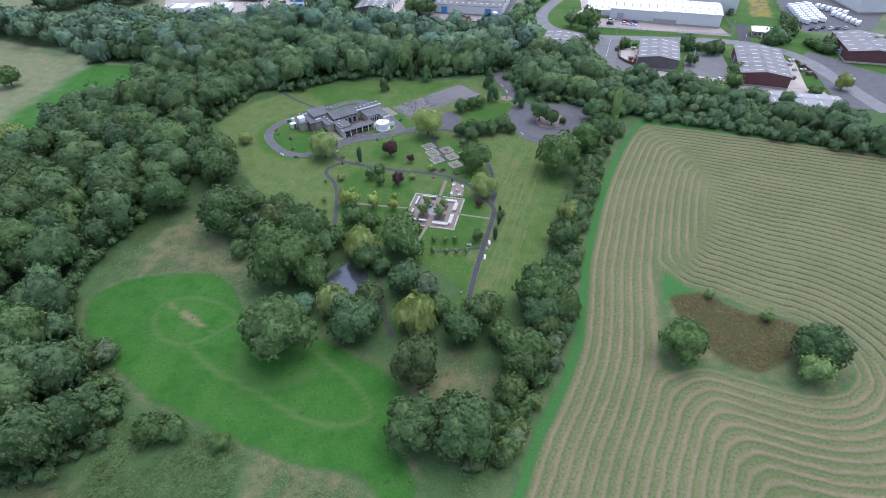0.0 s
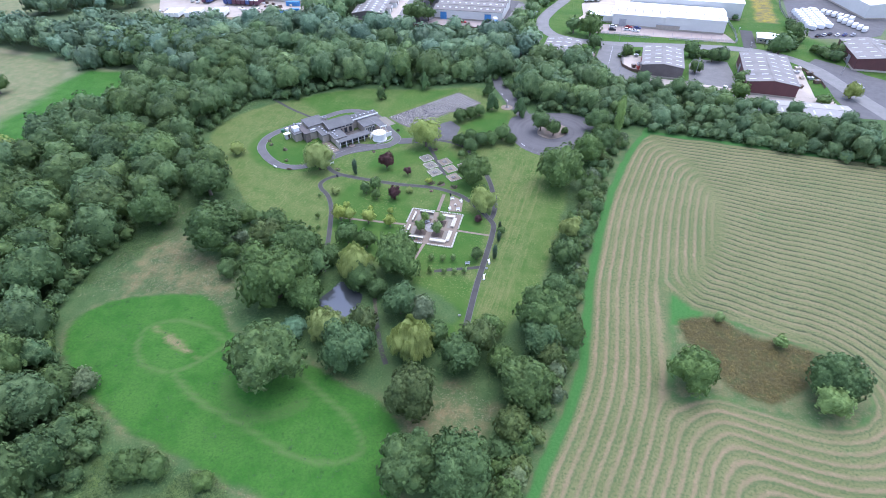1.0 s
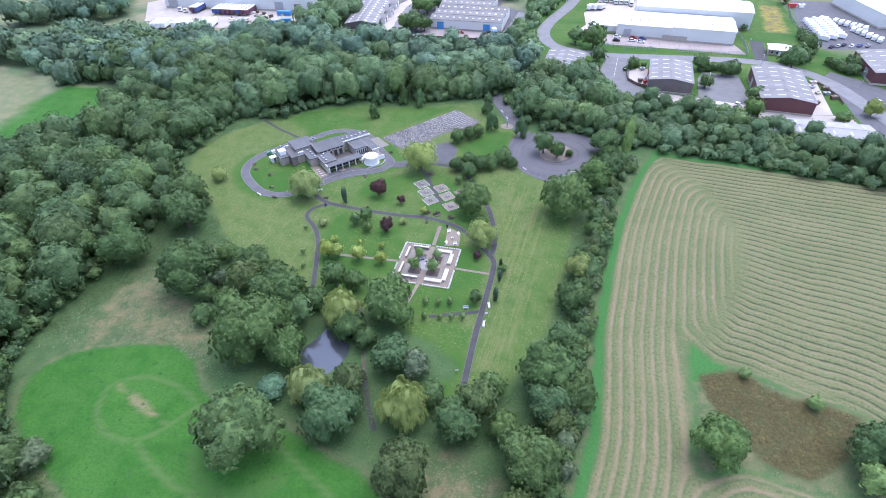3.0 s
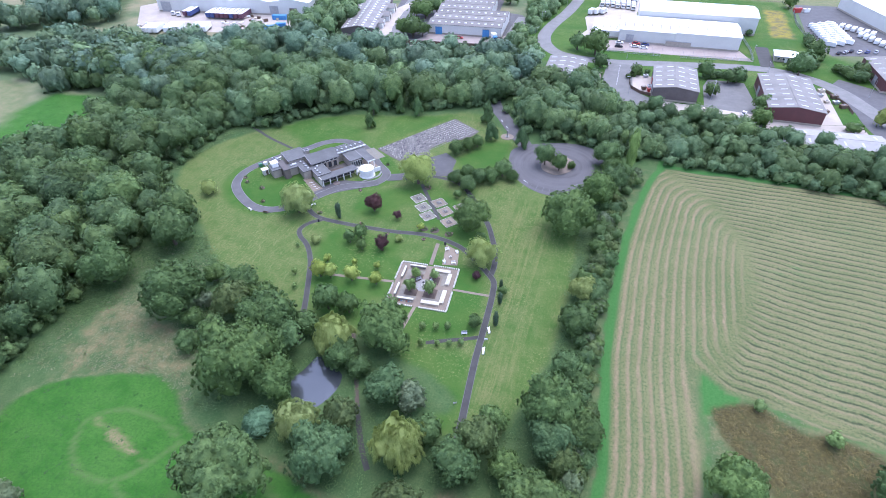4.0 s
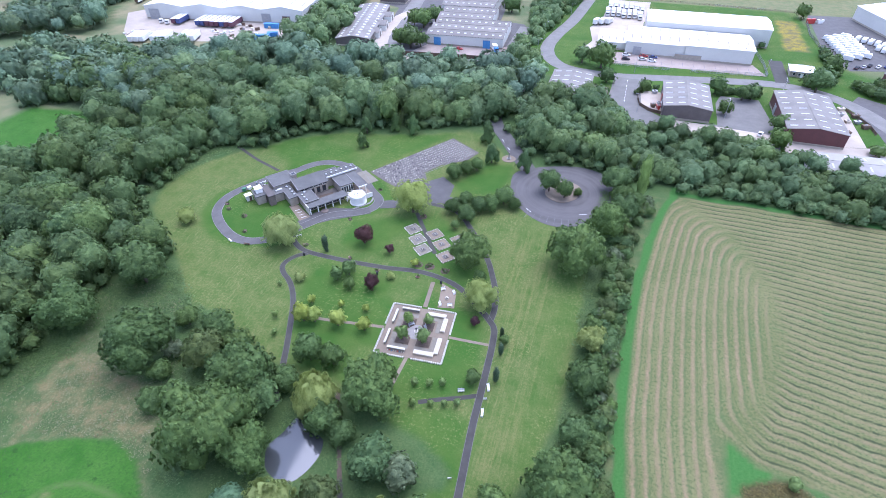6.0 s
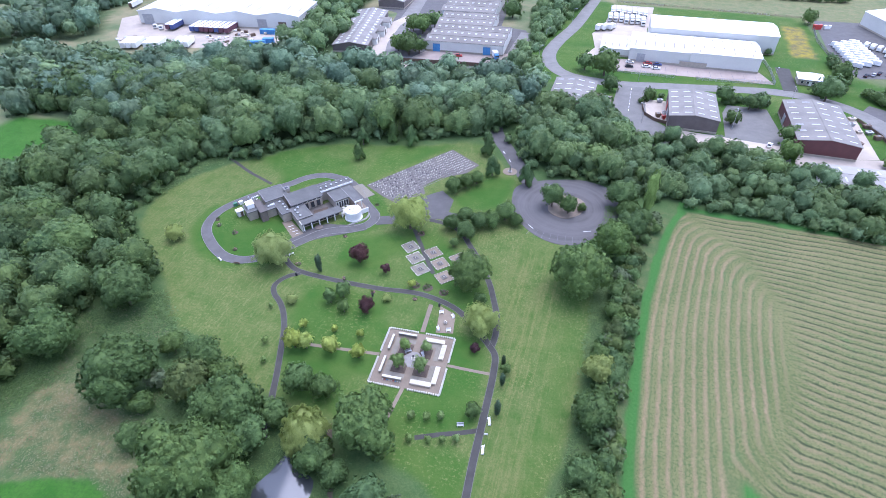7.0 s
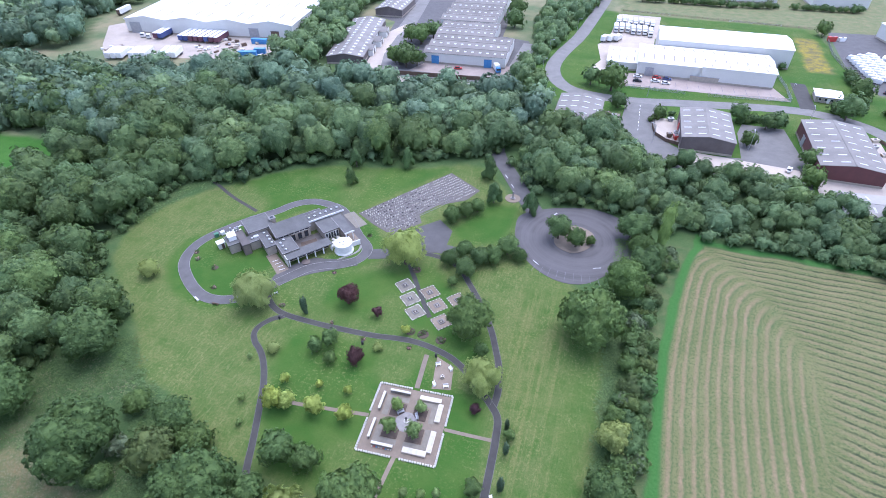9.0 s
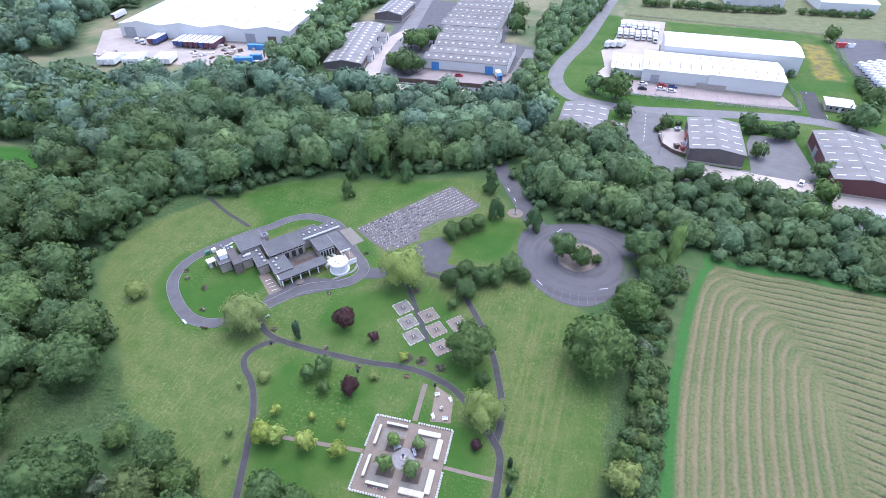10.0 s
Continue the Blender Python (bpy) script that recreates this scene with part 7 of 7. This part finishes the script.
        part("tub", profile([(-w / 2 + 0.5, 0), (w / 2 - 0.5, 0), (w / 2, h), (-w / 2, h)], 1.8), mat, p)
        part("heap", Geo().cone(0, 0, h - 0.2, h + 0.4, 0.85, 0.3, 9), GRANITE, p)
    for i in range(9):
        tagged(new("bay_mark", Geo().box(8 + i * 5.2, 342.6, 0.03, 0.14, 6.5, 0.04, 3).mesh("bay_mark", FADED)), "worn parking line on the concrete yard", "marking", kind="structure")
    lorry(pose(-78, 333, 0.06, 0, 0, -60), BLUE, "blue skip lorry in the factory yard", 4.0)
    car(pose(-98, 330.5, 0.06, 0, 0, 15), RED, "red car in the factory yard")


build_vehicles()


# ---- fences, lamps and signs ----
def fence(points, high, material, label, gap=3.0, solid=False):
    ob = thing("fence", pose(0, 0, 0), label, "fence", "fences")
    for a, b in zip(points[:-1], points[1:]):
        a, b = np.array(a, float), np.array(b, float)
        long = np.linalg.norm(b - a)
        turn = math.degrees(math.atan2(b[1] - a[1], b[0] - a[0]))
        n = max(1, int(long / gap))
        for i in range(n):
            p = a + (b - a) * i / n
            part("post", Geo().box(p[0], p[1], 0, 0.14, 0.14, high + 0.1), material, ob)
        c = (a + b) / 2
        if solid:
            part("boarding", Geo().box(c[0], c[1], 0.05, long, 0.05, high, turn), material, ob)
        else:
            for z in (0.3, high * 0.5, high - 0.12):
                part("rail", Geo().box(c[0], c[1], z, long, 0.05, 0.07, turn), material, ob)
            for i in range(int(long / 0.5)):
                p = a + (b - a) * (i + 0.5) / int(long / 0.5)
                if i < 60:
                    part("pale", PALE_MESH[round(high, 1)], material, ob, at=pose(p[0], p[1], 0.05, 0, 0, turn))
    return ob


PALE_MESH = {h: Geo().box(0, 0, 0, 0.1, 0.04, h - 0.05).mesh("pale", STEEL) for h in (1.2, 1.8, 2.2)}
fence([(-24, 333), (1.3, 332.2), (12, 332.4)], 1.8, STEEL, "grey palisade fence of the warehouse yard")
fence([(22, 333), (37, 334.4), (57, 337.2), (57.2, 354), (54.5, 380)], 1.8, STEEL, "grey palisade fence of the warehouse yard")
fence([(-144, 312.6), (-123, 315), (-98, 318), (-72.5, 320.6)], 2.0, TIMBER, "dark boarded fence behind the factory", solid=True)
fence([(-1.9, 302.7), (-1.6, 292), (-0.5, 286), (3.7, 281.2), (8.4, 279.5)], 1.4, TIMBER, "brown boarded yard fence", solid=True)
fence([(-22.8, 284.3), (-15.2, 285.3), (-15.0, 302.2)], 1.4, TIMBER, "brown boarded yard fence", solid=True)
fence([(84, 306), (86.5, 300), (89.5, 292), (90, 284)], 1.2, TIMBER, "brown boarded yard fence", solid=True)
fence([(90.5, 434), (88, 410), (89.5, 385), (94, 366)], 1.8, DARKCLAD, "dark palisade fence of the caravan yard")
fence([(-24, 462), (40, 458), (88, 455)], 1.2, TIMBER, "long wire and post fence of the rough field")


def lamp_post(x, y, a, high=8.0):
    ob = thing("street_lamp", pose(x, y, 0, 0, 0, a), "tall galvanised street lamp beside the estate road", "street lamp", "street lamps")
    part("pole", Geo().cone(0, 0, 0, high, 0.1, 0.06, 8), STEEL, ob)
    part("arm", Geo().tube((0, 0, high - 0.1), (1.3, 0, high + 0.25), 0.05, 0.04, 6), STEEL, ob)
    part("lantern", Geo().box(1.6, 0, high + 0.18, 0.8, 0.3, 0.16), ROOFLIGHT, ob)


for x, y, a in ((59.7, 313.5, 90), (-4.6, 324.5, -90), (-1.4, 279, 180), (56.2, 339, -90), (34, 283, 90), (-57, 366, 0), (-47.5, 408, 0), (-55.5, 336, 30), (101, 305, 200)):
    lamp_post(x, y, a)
for x, y in ((-28.8, 98.2), (-26.8, 118)):
    s = thing("notice_board", pose(x, y, 0, 0, 0, 20), "small white notice board on two posts", "sign")
    part("panel", Geo().box(0, 0, 0.5, 0.8, 0.06, 0.6), WHITE, s)
    for k in (-1, 1):
        part("post", Geo().box(k * 0.3, 0.05, 0, 0.08, 0.08, 1.1), TIMBER, s)
column = thing("stone_column", pose(-45.4, 223.3, 0), "stone column on a round paved step", "monument")
part("step", Geo().cone(0, 0, 0, 0.12, 2.6, 2.6, 26), PAVING, column)
part("inner_step", Geo().cone(0, 0, 0.12, 0.4, 0.9, 0.8, 20), GRANITE, column)
part("shaft", Geo().cone(0, 0, 0.4, 2.6, 0.26, 0.2, 12), GRANITE, column)
part("capital", Geo().box(0, 0, 2.6, 0.5, 0.5, 0.2), GRANITE, column)
for x, y, a in ((-30.2, 218.4, 60), (-31.8, 192.8, -40), (-14.5, 195.7, 24), (-50.6, 236.4, -58), (-47.2, 231.0, -57)):
    tagged(new("road_mark", Geo().box(x, y, 0.02, 2.4, 0.16, 0.045, a).mesh("road_mark", PAINT)), "white painted line on the asphalt", "marking", kind="structure")
for i in range(8):
    tagged(new("road_mark", Geo().box(-7.2, 313 - i * 3.4, 0.02, 0.14, 1.9, 0.04).mesh("road_mark", PAINT)), "white dashed line on the estate road", "marking", kind="structure")
for i in range(9):
    tagged(new("bay_mark", Geo().box(-32 + i * 2.3, 190.2 - 0.28 * i + 0.035 * i * i, 0.02, 0.08, 3.4, 0.036, -14 + 4 * i).mesh("bay_mark", FADED)), "faint white parking line", "marking", kind="structure")


# ---- small planting ----
def flower_bed(x, y, r, label, colours):
    bed = thing("flower_bed", pose(x, y, 0), label, "flower bed", "flower beds")
    part("soil", Geo().cone(0, 0, -0.02, 0.1, r, r * 0.9, 14), SOIL, bed)
    rng = random.Random(int(x * 7 + y))
    for i in range(int(9 * r)):
        a, d = rng.uniform(0, 6.28), r * 0.85 * math.sqrt(rng.random())
        s = rng.uniform(0.25, 0.5)
        kind = rng.choice(colours)
        part("bush", crown_mesh("tuft", i % 3, kind), kind, bed, at=pose(d * math.cos(a), d * math.sin(a), 0.1 + s * 0.4) @ Matrix.Diagonal((s, s, s * 0.9, 1)))


CROWN_KINDS["tuft"] = ("small", 9, 9, 0.24, 1, 0.0)
ROSE = foliage("pink_blooms", (0.16, 0.10, 0.09), (0.45, 0.28, 0.27), 0.3)
GOLD = foliage("golden_leaves", (0.20, 0.22, 0.03), (0.46, 0.44, 0.06), 0.3)
for x, y, r in ((-119.9, 161.7, 1.0), (-114.9, 154.6, 0.7), (-129.6, 165.9, 0.8), (-85.8, 170.5, 0.7), (-83.4, 189.4, 0.8), (-63.7, 178.9, 1.3)):
    flower_bed(x, y, r, "small round bed of pink roses in the lawn", (ROSE, SCRUBLEAF, OLIVE))
for x, y, r in ((-57.0, 156.5, 1.3), (-53.6, 156.6, 1.5), (-48.8, 156.1, 1.3)):
    flower_bed(x, y, r, "rock bed with mixed shrubs and pale stones", (ROSE, GREYWILLOW, OLIVE, OAK))
for x, y, r in ((-102.2, 155.2, 0.7), (-93.0, 154.6, 0.8), (-77.3, 153.0, 0.5), (-67.4, 150.4, 0.6), (-55.4, 151.4, 0.6), (-127.2, 163.4, 0.7)):
    flower_bed(x, y, r, "narrow bed of low flowers beside the path", (ROSE, OLIVE, GREYWILLOW))
flower_bed(-58.9, 156.9, 0.7, "golden conifer bush beside the rock beds", (GOLD,))
